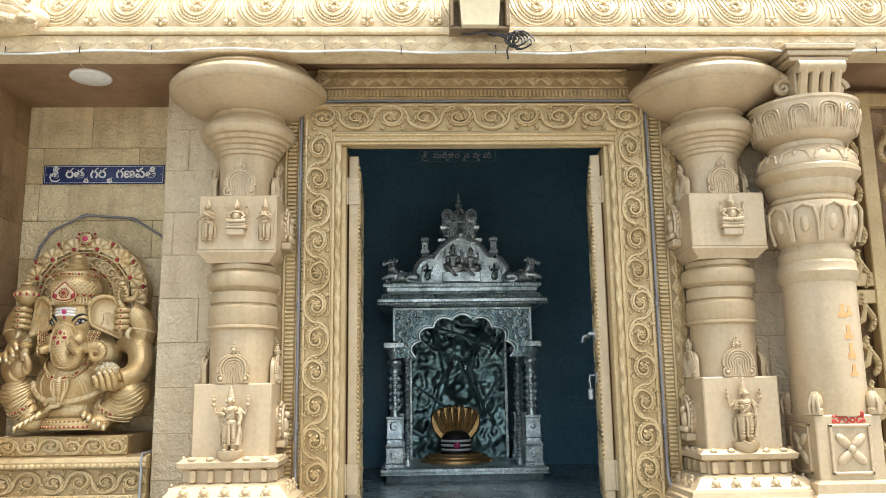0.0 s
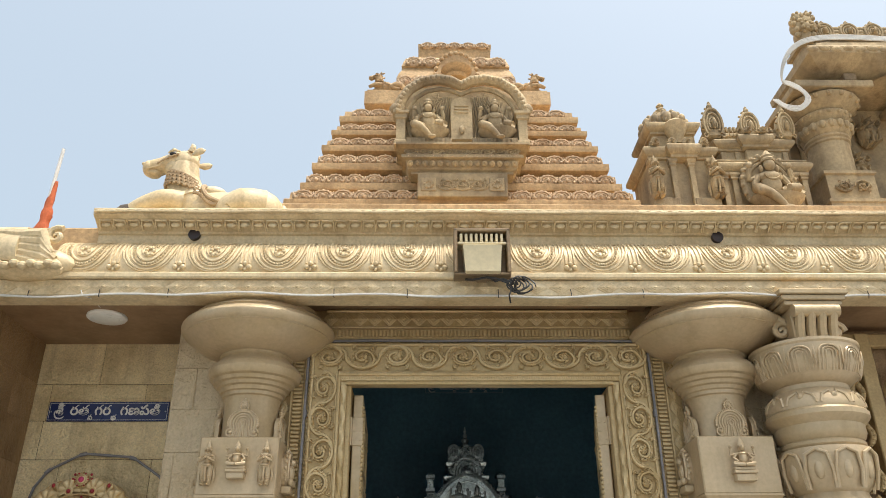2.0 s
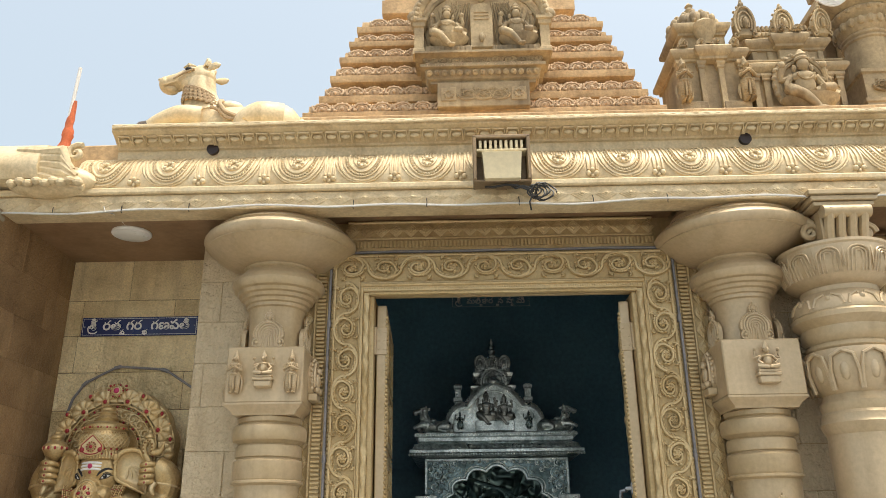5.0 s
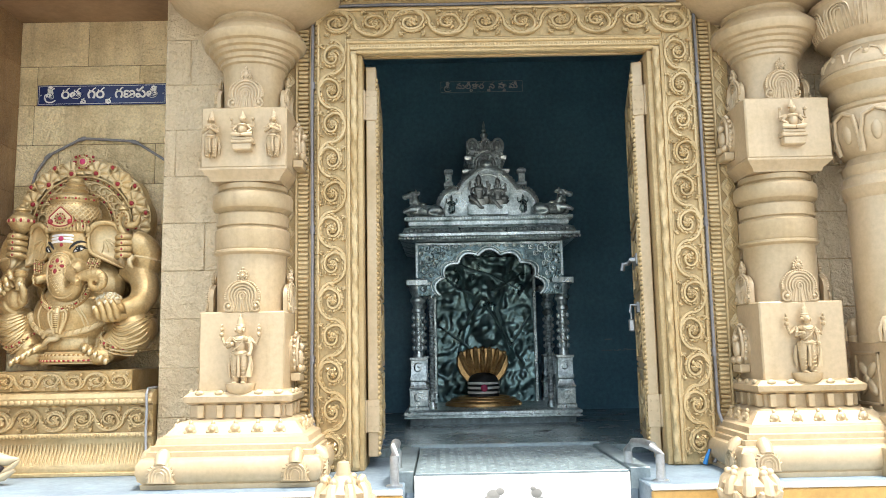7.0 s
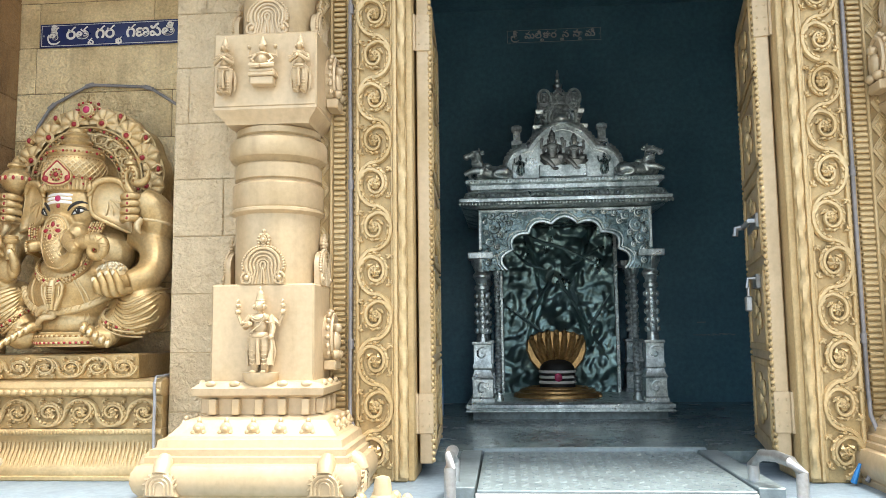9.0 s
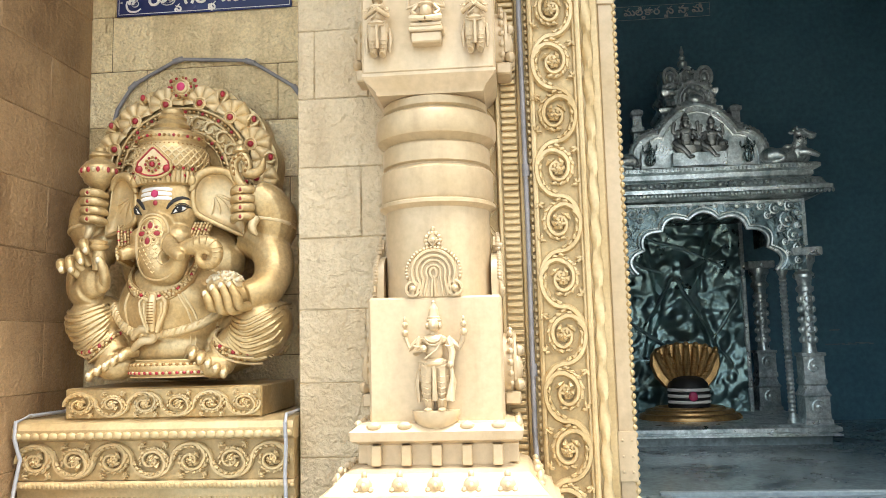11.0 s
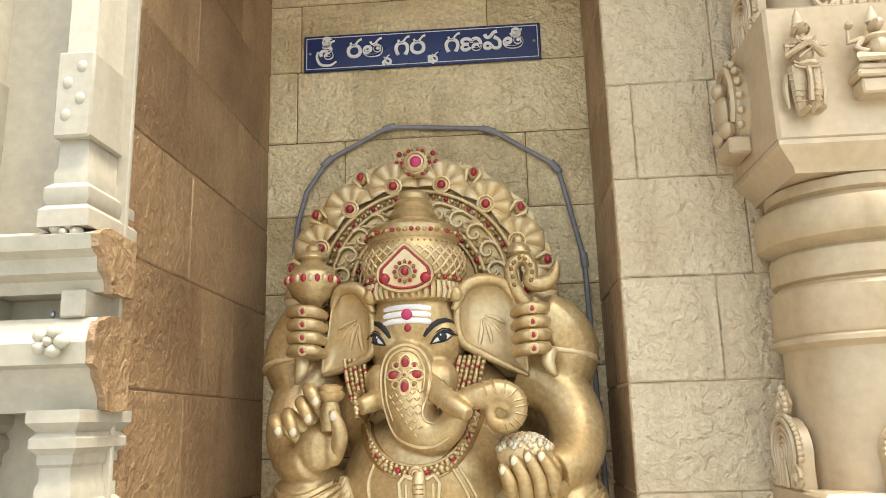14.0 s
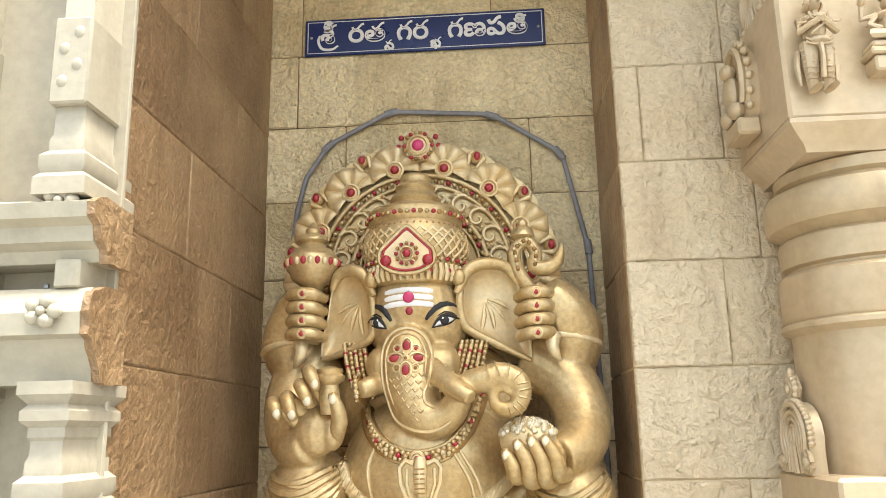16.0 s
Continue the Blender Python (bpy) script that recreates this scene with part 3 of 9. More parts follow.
def standing_figure(h=0.33, arms=4, lean=0):
    """A plain relief statuette, feet at the origin, towards -y."""
    f = MB(PALE)
    u = h
    for sx in (-1, 1):
        limb(f, [(sx * 0.055 * u, -0.022, 0.02 * u), (sx * 0.062 * u, -0.028, 0.12 * u), (sx * 0.068 * u, -0.032, 0.26 * u), (sx * 0.062 * u, -0.030, 0.44 * u)], [0.040 * u, 0.052 * u, 0.064 * u, 0.080 * u], 9)
        f.ball((sx * 0.065 * u, -0.042, 0.016 * u), (0.042 * u, 0.030, 0.022 * u), 8, 5)
        for i in range(6):
            # folds of the cloth
            f.tube([(sx * 0.066 * u + (0.046 + 0.006 * i) * u * c, -0.030 - 0.068 * u * d, (0.10 + 0.052 * i) * u + 0.02 * u * abs(c)) for c, d in ((-1, 0.2), (-0.6, 0.75), (0, 1.0), (0.6, 0.75), (1, 0.2))], 0.010 * u, 5)
        f.tube([(sx * 0.14 * u, -0.02, 0.40 * u), (sx * 0.165 * u, -0.02, 0.25 * u), (sx * 0.15 * u, -0.02, 0.08 * u)], [0.022 * u, 0.030 * u, 0.012 * u], 6)
        f.ball((sx * 0.058 * u, -0.036, 0.775 * u), (0.020 * u, 0.018, 0.034 * u), 7, 5)
    f.tube([(0, -0.050, 0.44 * u), (0, -0.056, 0.30 * u), (0, -0.046, 0.10 * u)], [0.026 * u, 0.020 * u, 0.026 * u], 6)
    f.ball((0, -0.030, 0.44 * u), (0.118 * u, 0.034, 0.055 * u), 12, 7)
    for q in (0.465, 0.43):
        f.tube(arc(0, q * u, 0.115 * u, 0.03 * u, 180, 360, 8, -0.052), 0.012 * u, 5)
    f.ball((0, -0.030, 0.55 * u), (0.088 * u, 0.030, 0.11 * u), 12, 7)
    f.ball((0, -0.032, 0.645 * u), (0.125 * u, 0.032, 0.062 * u), 12, 7)
    f.ball((0, -0.030, 0.71 * u), (0.040 * u, 0.022, 0.04 * u), 9, 5)
    f.ball((0, -0.038, 0.78 * u), (0.052 * u, 0.028, 0.064 * u), 12, 8)
    f.ball((0, -0.064, 0.772 * u), (0.009 * u, 0.010, 0.016 * u), 6, 4)
    f.lathe([(0.064 * u, 0), (0.07 * u, 0.012 * u), (0.058 * u, 0.026 * u), (0.062 * u, 0.04 * u), (0.05 * u, 0.055 * u), (0.054 * u, 0.075 * u), (0.042 * u, 0.10 * u), (0.046 * u, 0.115 * u), (0.03 * u, 0.14 * u), (0.016 * u, 0.165 * u), (0.02 * u, 0.18 * u), (0.004 * u, 0.20 * u)], (0, -0.030, 0.815 * u), 12, 0.7)
    for sx in (-1, 1):
        if arms == 4:
            lo = [(sx * 0.125 * u, -0.032, 0.65 * u), (sx * 0.165 * u, -0.036, 0.53 * u), (sx * 0.15 * u, -0.046, 0.42 * u)] if sx > 0 else [(-0.125 * u, -0.032, 0.65 * u), (-0.16 * u, -0.044, 0.53 * u), (-0.09 * u, -0.064, 0.57 * u)]
            limb(f, lo, [0.038 * u, 0.033 * u, 0.028 * u], 8)
            f.ball(lo[2], (0.032 * u, 0.018, 0.036 * u), 8, 5)
            limb(f, [(sx * 0.12 * u, -0.026, 0.66 * u), (sx * 0.23 * u, -0.024, 0.575 * u), (sx * 0.27 * u, -0.026, 0.68 * u)], [0.036 * u, 0.032 * u, 0.024 * u], 8)
            f.ball((sx * 0.272 * u, -0.028, 0.715 * u), (0.034 * u, 0.018, 0.036 * u), 8, 6)
            f.ball((sx * 0.272 * u, -0.026, 0.79 * u), (0.030 * u, 0.016, 0.034 * u), 8, 6)
            f.ball((sx * 0.272 * u, -0.026, 0.84 * u), (0.014 * u, 0.012, 0.030 * u), 7, 5)
        else:
            limb(f, [(sx * 0.12 * u, -0.032, 0.65 * u), (sx * 0.15 * u, -0.046, 0.53 * u), (0.01 * u * sx, -0.070, 0.60 * u)], [0.040 * u, 0.035 * u, 0.028 * u], 8)
        f.tube(arc(sx * 0.145 * u, 0.60 * u, 0.040 * u, 0.012 * u, 180, 360, 6, -0.058), 0.010 * u, 5)
    for q in (0.06, 0.09):
        f.tube(arc(0, 0.69 * u, 0.07 * u + 0.2 * q * u, q * u, 190, 350, 9, -0.062), 0.009 * u, 5)
    f.tube([(0.09 * u, -0.056, 0.66 * u), (0.03 * u, -0.066, 0.56 * u), (-0.08 * u, -0.060, 0.48 * u)], 0.009 * u, 5)
    if arms == 4:
        limb(f, [(0.155 * u, -0.050, 0.44 * u), (0.165 * u, -0.050, 0.30 * u), (0.15 * u, -0.050, 0.20 * u), (0.14 * u, -0.050, 0.10 * u)], [0.016 * u, 0.018 * u, 0.030 * u, 0.046 * u], 8)
    return f


def seated_figure(h=0.2):
    f = MB(PALE)
    u = h
    f.box(-0.24 * u, 0.24 * u, -0.045, 0.01, 0, 0.17 * u, 0.004)
    f.box(-0.28 * u, 0.28 * u, -0.052, 0.01, 0.17 * u, 0.25 * u, 0.004)
    f.box(-0.25 * u, 0.25 * u, -0.048, 0.01, 0.25 * u, 0.33 * u, 0.004)
    for sx in (-1, 1):
        limb(f, [(sx * 0.05 * u, -0.04, 0.36 * u), (sx * 0.22 * u, -0.045, 0.40 * u), (0, -0.058, 0.36 * u)], [0.05 * u, 0.06 * u, 0.04 * u])
        limb(f, [(sx * 0.13 * u, -0.03, 0.64 * u), (sx * 0.22 * u, -0.035, 0.52 * u), (sx * 0.14 * u, -0.05, 0.44 * u)], [0.04 * u, 0.035 * u, 0.03 * u])
        limb(f, [(sx * 0.13 * u, -0.03, 0.64 * u), (sx * 0.29 * u, -0.03, 0.60 * u), (sx * 0.27 * u, -0.03, 0.74 * u)], [0.035 * u, 0.03 * u, 0.03 * u])
        f.ball((sx * 0.27 * u, -0.035, 0.79 * u), (0.045 * u, 0.012, 0.045 * u), 8, 5)
    f.ball((0, -0.03, 0.52 * u), (0.11 * u, 0.028, 0.15 * u), 10, 6)
    f.ball((0, -0.03, 0.63 * u), (0.14 * u, 0.028, 0.06 * u), 10, 6)
    f.ball((0, -0.036, 0.77 * u), (0.07 * u, 0.024, 0.075 * u), 10, 7)
    f.lathe([(0.09 * u, 0), (0.085 * u, 0.03 * u), (0.06 * u, 0.10 * u), (0.035 * u, 0.14 * u), (0.008 * u, 0.2 * u)], (0, -0.03, 0.82 * u), 10, 0.6)
    return f


MEDALLION = MB(PALE)
MEDALLION.plate([(0.065 * math.cos(radians(a)), 0.11 + 0.10 * math.sin(radians(a))) for a in range(0, 360, 20)], -0.03, 0.0, 0.12)
MEDALLION.tube(arc(0, 0.12, 0.055, 0.085, -40, 220, 16, -0.032), 0.009, 6)
for i in range(14):
    MEDALLION.ball((0.066 * math.cos(radians(-40 + 20 * i)), -0.02, 0.12 + 0.10 * math.sin(radians(-40 + 20 * i))), 0.011, 6, 5)
MEDALLION.ball((0, -0.04, 0.10), (0.03, 0.02, 0.045), 10, 6)
MEDALLION.ball((0, -0.045, 0.155), 0.02, 8, 6)
MEDALLION.box(-0.05, 0.05, -0.05, 0.0, -0.01, 0.03, 0.005)
MEDALLION.ball((-0.03, -0.045, 0.05), (0.025, 0.02, 0.02), 8, 5)
MEDALLION.ball((0.03, -0.045, 0.05), (0.025, 0.02, 0.02), 8, 5)

BZ = 0.58


def pillar(at, label, front_upper, front_lower):
    p = thing("carved_pillar", at, label, "pillar", "pillars of the porch")
    q = lambda prof: [(rr, z - BZ) for rr, z in prof]
    base = MB(PALE)
    base.square(q([(0.382, 0.58), (0.385, 0.60), (0.378, 0.604), (0.392, 0.62), (0.402, 0.65), (0.400, 0.685), (0.386, 0.708), (0.366, 0.714), (0.366, 0.735), (0.354, 0.739), (0.354, 0.760), (0.338, 0.765), (0.333, 0.79), (0.31, 0.80)]))
    part("base", base, p, angle=30)
    b2 = MB(PALE)
    b2.square(q([(0.312, 0.80), (0.30, 0.81), (0.262, 0.852), (0.215, 0.866), (0.205, 0.868), (0.205, 0.925), (0.225, 0.93), (0.245, 0.94), (0.25, 0.965), (0.225, 0.985), (0.20, 0.99)]))
    part("base_moulding", b2, p, angle=25)
    for rot in (0, 90, 180, 270):
        m = pose(0, 0, 0, 0, 0, rot)
        d = MB(PALE)
        d.mx = m
        for i in range(5):
            d.box(-0.19 + 0.0875 * i, -0.16 + 0.0875 * i, -0.235, -0.2, 0.288, 0.346, 0.003)
            fx = -0.2 + 0.1 * i
            d.ball((fx, -0.292, 0.245), (0.024, 0.012, 0.024), 9, 5)
            d.ball((fx, -0.30, 0.245), (0.010, 0.010, 0.010), 8, 5)
            d.ball((fx, -0.285, 0.272), (0.010, 0.010, 0.012), 8, 5)
            d.ball((fx - 0.02, -0.295, 0.233), 0.010, 7, 4)
            d.ball((fx + 0.02, -0.295, 0.233), 0.010, 7, 4)
            d.ball((-0.18 + 0.09 * i, -0.235, 0.40), (0.022, 0.012, 0.014), 8, 5)
        part("dentil_band", d, p)
        for sx in (-1, 1):
            k = MB(PALE)
            k.mx = m
            cx = sx * 0.29
            k.plate([(cx - 0.062, 0.028), (cx + 0.062, 0.028), (cx + 0.056, 0.04), (cx + 0.045, 0.085), (cx + 0.02, 0.115), (cx - 0.02, 0.115), (cx - 0.045, 0.085), (cx - 0.056, 0.04)], -0.412, -0.38, 0.08)
            for cr in (0.046, 0.032, 0.018):
                k.tube([(cx - cr, -0.413, 0.036)] + arc(cx, 0.06, cr, cr * 0.95, 180, 0, 10, -0.413) + [(cx + cr, -0.413, 0.036)], 0.0045, 5)
            for j in range(11):
                a = radians(18 * j)
                k.tube([(cx + 0.047 * math.cos(a), -0.408, 0.06 + 0.047 * math.sin(a)), (cx + 0.062 * math.cos(a + 0.15), -0.406, 0.06 + 0.060 * math.sin(a + 0.15))], [0.007, 0.003], 5)
            k.tube([(cx, -0.398, 0.10), (cx, -0.378, 0.135), (cx, -0.358, 0.155)], [0.030, 0.034, 0.024], 10)
            part("corner_ornament", k, p)
    lower = MB(PALE)
    lower.box(-0.198, 0.198, -0.198, 0.198, 0.40, 0.772, 0.007)
    part("lower_block", lower, p)
    part("shaft", MB(PALE).lathe(q([(0.168, 1.345), (0.168, 1.628), (0.176, 1.634), (0.188, 1.640), (0.188, 1.650), (0.177, 1.656), (0.182, 1.664), (0.182, 1.75), (0.176, 1.757), (0.163, 1.763), (0.163, 1.768), (0.174, 1.773), (0.175, 1.82), (0.172, 1.83), (0.162, 1.838), (0.172, 1.848), (0.19, 1.856), (0.197, 1.87), (0.197, 1.915), (0.19, 1.93), (0.172, 1.938), (0.162, 1.945), (0.17, 1.952), (0.17, 1.975), (0.162, 1.98), (0.158, 1.985), (0.165, 1.99), (0.165, 2.02)]), n=40), p, angle=32)
    up = MB(PALE)
    up.square([(0.165, 1.40), (0.17, 1.415), (0.195, 1.438), (0.205, 1.45), (0.205, 1.46)])
    up.box(-0.205, 0.205, -0.205, 0.205, 1.458, 1.755, 0.007)
    part("upper_block", up, p)
    part("neck", MB(PALE).lathe(q([(0.15, 2.33), (0.15, 2.55), (0.156, 2.575), (0.168, 2.582), (0.168, 2.60), (0.18, 2.606), (0.184, 2.625), (0.2, 2.632), (0.204, 2.65), (0.222, 2.656), (0.228, 2.675), (0.246, 2.682), (0.258, 2.70), (0.262, 2.722), (0.252, 2.745), (0.23, 2.765), (0.205, 2.785), (0.195, 2.80), (0.205, 2.81), (0.205, 2.822)]), n=40), p, angle=32)
    part("capital", MB(PALE).lathe(q([(0.205, 2.82), (0.23, 2.825), (0.30, 2.85), (0.36, 2.885), (0.40, 2.918), (0.414, 2.926), (0.412, 2.932), (0.425, 2.94), (0.436, 2.958), (0.436, 2.978), (0.424, 2.996), (0.40, 3.01), (0.38, 3.016), (0.378, 3.022), (0.385, 3.03), (0.372, 3.044), (0.345, 3.054), (0.335, 3.058), (0.335, 3.088)]), n=56), p, "broad round bowl capital", angle=32)
    for rot in (0, 90, 180, 270):
        for z, rr in ((0.765, 0.172), (1.752, 0.153)):
            fm = MB(PALE)
            fm.mx = pose(0, 0, 0, 0, 0, rot)
            fan(fm, 0, -rr - 0.008, z)
            part("leaf_ornament", fm, p)
    for fig, z in ((front_upper, 1.50), (front_lower, 0.44)):
        if fig == "trio":
            part("relief_statuette", mesh_of("relief", seated_figure(0.19)), p).location = (0, -0.203, z + 0.035)
            me = mesh_of("relief", standing_figure(0.23, 2))
            for sx in (-1, 1):
                part("relief_statuette", me, p).location = (sx * 0.148, -0.203, z)
        elif fig == "seat":
            part("relief_statuette", mesh_of("relief", seated_figure(0.22)), p).location = (0.01, -0.203, z + 0.015)
        else:
            st = standing_figure(0.315, 4)
            st.lathe([(0.012, -0.058), (0.045, -0.048), (0.062, -0.03), (0.07, -0.006), (0.07, 0.002), (0.0, 0.003)], (0, -0.014, 0), 18, 0.75)
            part("relief_statuette", mesh_of("relief", st), p).location = (0.0, -0.195, z)
    me = mesh_of("medallion", MEDALLION)
    for rot in (90, 270):
        for z, rr in ((1.50, 0.205), (0.45, 0.198)):
            part("side_medallion", me, p).matrix_basis = pose(0, 0, 0, 0, 0, rot) @ pose(0, -rr, z)
    return p


pillar((-0.818, 4.352, BZ), "pale gold carved pillar with relief figures beside the niche", "trio", "stand")
pillar((1.798, 4.352, BZ), "pale gold carved pillar with a seated relief figure", "seat", "stand")


# ---- carved door frame ----
CX = 0.466


def scroll_mesh(w=0.072, h=0.090, mats=(GOLD,), lump=1.0):
    """One bay of a running vine, w and h half sizes, towards -y: the stem swings round one side, a shoot curls inside it."""
    s = MB(*mats)
    k = lump * w / 0.072
    e = lambda th, q, y=-0.006: (w * q * math.cos(radians(th)), y, h * q * math.sin(radians(th)))
    s.tube([(w * 0.93 * math.cos(radians(a)), -0.005, h * math.sin(radians(a))) for a in range(-96, 97, 12)], 0.0062 * k, 6)
    s.tube([(w * 0.76 * math.cos(radians(a)), -0.004, h * 0.88 * math.sin(radians(a))) for a in range(-70, 31, 12)], 0.0040 * k, 5)
    f = lambda th: 0.92 - 0.27 * min(1, max(0, (th - 10) / 90)) - 0.47 * max(0, (th - 60) / 420)
    th = [10 + 18 * i for i in range(27)]
    s.tube([e(a, f(a), -0.006 - 0.004 * i / 26) for i, a in enumerate(th)], [(0.0066 - 0.0034 * i / 26) * k for i in range(27)], 6)
    s.tube([e(a, f(a) + 0.135) for a in range(80, 290, 15)], [(0.0022 + 0.0022 * math.sin(math.pi * i / 13)) * k for i in range(14)], 5)
    for i, (a, ln) in enumerate(((110, 0.30), (165, 0.30), (215, 0.28), (265, 0.28), (320, 0.24), (15, 0.2))):
        # leaflets on the inside of the curl
        q = f(a + 120) - 0.06
        s.tube([e(a, q), e(a + 22, q - ln * 0.42, -0.010), e(a + 58, q - ln * 0.62, -0.005)], [0.0022 * k, 0.0060 * k, 0.0014 * k], 5)
    s.ball((0, -0.010, 0), (w * 0.11, 0.008, w * 0.11), 8, 5)
    # fat leaf lobes: along the stem, inside the curl and in the corners
    def lobe(x, z, a, ln, wd, bend=0.5):
        c, e2 = math.cos(a), math.sin(a)
        c2, e3 = math.cos(a + bend), math.sin(a + bend)
        s.tube([(x, -0.003, z), (x + 0.35 * ln * c, -0.009, z + 0.35 * ln * e2), (x + 0.7 * ln * (c + c2) / 2, -0.010, z + 0.7 * ln * (e2 + e3) / 2), (x + ln * c2, -0.003, z + ln * e3)], [0.35 * wd, wd, 0.8 * wd, 0.15 * wd], 6)
    for a in range(-84, 85, 21):
        lobe(w * 0.90 * math.cos(radians(a)), h * 0.97 * math.sin(radians(a)), radians(a + 165), 0.36 * w, 0.105 * w, -0.9)
    for a in range(100, 275, 29):
        q = f(a) + 0.05
        x, _, z = e(a, q)
        lobe(x, z, radians(a + 30), 0.32 * w, 0.105 * w, 0.8)
    for j in range(5):
        lobe(0.02 * w, 0.02 * h, radians(40 + 72 * j), 0.36 * w, 0.11 * w, 0.7)
    for cx, cz, a0 in ((-0.93, 0.78, -60), (-0.93, -0.62, 50)):
        for j in (-1, 0, 1):
            lobe(w * cx, h * cz, radians(a0 + 34 * j), (0.42 if j == 0 else 0.34) * w, 0.085 * w, 0.35 * (j or 1))
    return mesh_of("scroll", s)


SCROLL = scroll_mesh(lump=1.7)
LOZENGE = MB(GOLD)
LOZENGE.plate([(-0.034, 0), (0, -0.048), (0.034, 0), (0, 0.048)], -0.008, 0.001, 0.2)
LOZENGE.tube([(-0.038, -0.006, 0), (0, -0.006, -0.053), (0.038, -0.006, 0), (0, -0.006, 0.053)], 0.0035, 5, 1.0, True)
LOZENGE.tube([(-0.024, -0.010, 0), (0, -0.010, -0.034), (0.024, -0.010, 0), (0, -0.010, 0.034)], 0.0035, 5, 1.0, True)
LOZENGE.plate([(-0.012, 0), (0, -0.018), (0.012, 0), (0, 0.018)], -0.016, -0.006, 0.3)
LOZENGE = mesh_of("lozenge", LOZENGE)

df = thing("door_frame", (0, 0, 0), "gold painted carved door frame with scroll and bead bands", "door frame", kind="structure")
MIR = Matrix.Translation((2 * CX, 0, 0)) @ Matrix.Scale(-1, 4, (1, 0, 0))
for side in (0, 1):
    f = lambda *m: MB(*m)

    def add(name, mb, label=""):
        if side:
            mb.v = [(2 * CX - x, y, z) for x, y, z in mb.v]
            mb.f = [t[::-1] for t in mb.f]
        return part(name, mb, df, label)

    add("reveal", MB(GOLD).box(-0.30, -0.272, 4.395, 4.66, 0.58, 2.681, 0.004))
    add("inner_band", MB(GOLD).box(-0.352, -0.298, 4.378, 4.50, 0.58, 2.70, 0.005))
    rope = MB(GOLD)
    rows = []
    for i in range(100):
        z = 0.60 + 2.075 * i / 99
        rows.append([(-0.313 + (0.016 + 0.004 * math.cos(2 * a - i * 1.1)) * math.cos(a), 4.374 + (0.016 + 0.004 * math.cos(2 * a - i * 1.1)) * math.sin(a), z) for a in [2 * math.pi * k / 8 for k in range(8)]])
    rope.grid(rows, True, True)
    add("rope_moulding", rope)
    add("fillet", MB(GOLD).tube([(-0.342, 4.374, 0.59), (-0.342, 4.374, 2.735)], 0.010, 8))
    # Fields and grooves coloured darker than the raised carving, shade included.
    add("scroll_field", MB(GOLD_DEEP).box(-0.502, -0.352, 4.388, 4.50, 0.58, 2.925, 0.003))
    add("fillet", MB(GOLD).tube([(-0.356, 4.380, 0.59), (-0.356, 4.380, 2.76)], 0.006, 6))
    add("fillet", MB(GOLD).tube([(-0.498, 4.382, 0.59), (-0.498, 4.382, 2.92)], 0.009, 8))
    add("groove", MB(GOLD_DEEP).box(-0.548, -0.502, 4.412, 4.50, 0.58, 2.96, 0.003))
    rib = MB(GOLD)
    rib.box(-0.622, -0.548, 4.425, 4.50, 0.58, 3.0, 0.003)
    for i in range(106):
        z = 0.60 + 0.0226 * i
        rib.box(-0.604, -0.552, 4.408, 4.43, z, z + 0.015, 0.003)
    rib.tube([(-0.614, 4.418, 0.59), (-0.614, 4.418, 3.0)], 0.008, 6)
    add("ribbed_strip", rib)
    beads = MB(GOLD)
    for i in range(95):
        beads.ball((-0.511, 4.40, 0.60 + 0.0245 * i), (0.008, 0.008, 0.009), 6, 4)
    tagged(add("bead_string", beads), kind="stuff")
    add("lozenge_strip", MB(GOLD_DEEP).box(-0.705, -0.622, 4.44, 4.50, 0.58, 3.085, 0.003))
    for i in range(12):
        x, z = -0.427, 0.69 + 0.1795 * i
        m = pose(x, 4.387, z) @ Matrix.Diagonal((1 if i % 2 else -1, 1.4, 1, 1))
        piece("scroll", SCROLL, df, (MIR @ m) if side else m)
    for i in range(24):
        m = pose(-0.663, 4.439, 0.66 + 0.1 * i)
        piece("lozenge", LOZENGE, df, (MIR @ m) if side else m)
part("lintel_band", MB(GOLD).box(-0.30, 2 * CX + 0.30, 4.378, 4.425, 2.682, 2.70, 0.005), df)
part("lintel_step", MB(GOLD).box(-0.352, 2 * CX + 0.352, 4.371, 4.50, 2.701, 2.762, 0.006), df)
part("lintel_fillet", MB(GOLD).tube([(-0.30, 4.374, 2.690), (2 * CX + 0.30, 4.374, 2.690)], 0.010, 8), df)
part("lintel_fillet", MB(GOLD).tube([(-0.34, 4.366, 2.74), (2 * CX + 0.34, 4.366, 2.74)], 0.010, 8), df)
# Lintel, groove and crown grounds hold recess shade in their colour too.
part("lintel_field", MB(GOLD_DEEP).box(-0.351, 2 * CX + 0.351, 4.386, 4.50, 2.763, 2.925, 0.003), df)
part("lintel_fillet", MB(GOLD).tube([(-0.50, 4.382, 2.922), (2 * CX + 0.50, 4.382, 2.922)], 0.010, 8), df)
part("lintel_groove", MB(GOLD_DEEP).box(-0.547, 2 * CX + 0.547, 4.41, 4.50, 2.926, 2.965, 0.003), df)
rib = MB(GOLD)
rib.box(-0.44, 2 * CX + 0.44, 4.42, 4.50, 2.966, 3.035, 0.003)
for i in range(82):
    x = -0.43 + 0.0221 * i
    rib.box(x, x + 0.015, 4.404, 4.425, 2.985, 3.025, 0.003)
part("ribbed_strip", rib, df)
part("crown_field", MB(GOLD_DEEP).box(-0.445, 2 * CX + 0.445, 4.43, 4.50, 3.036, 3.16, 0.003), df)
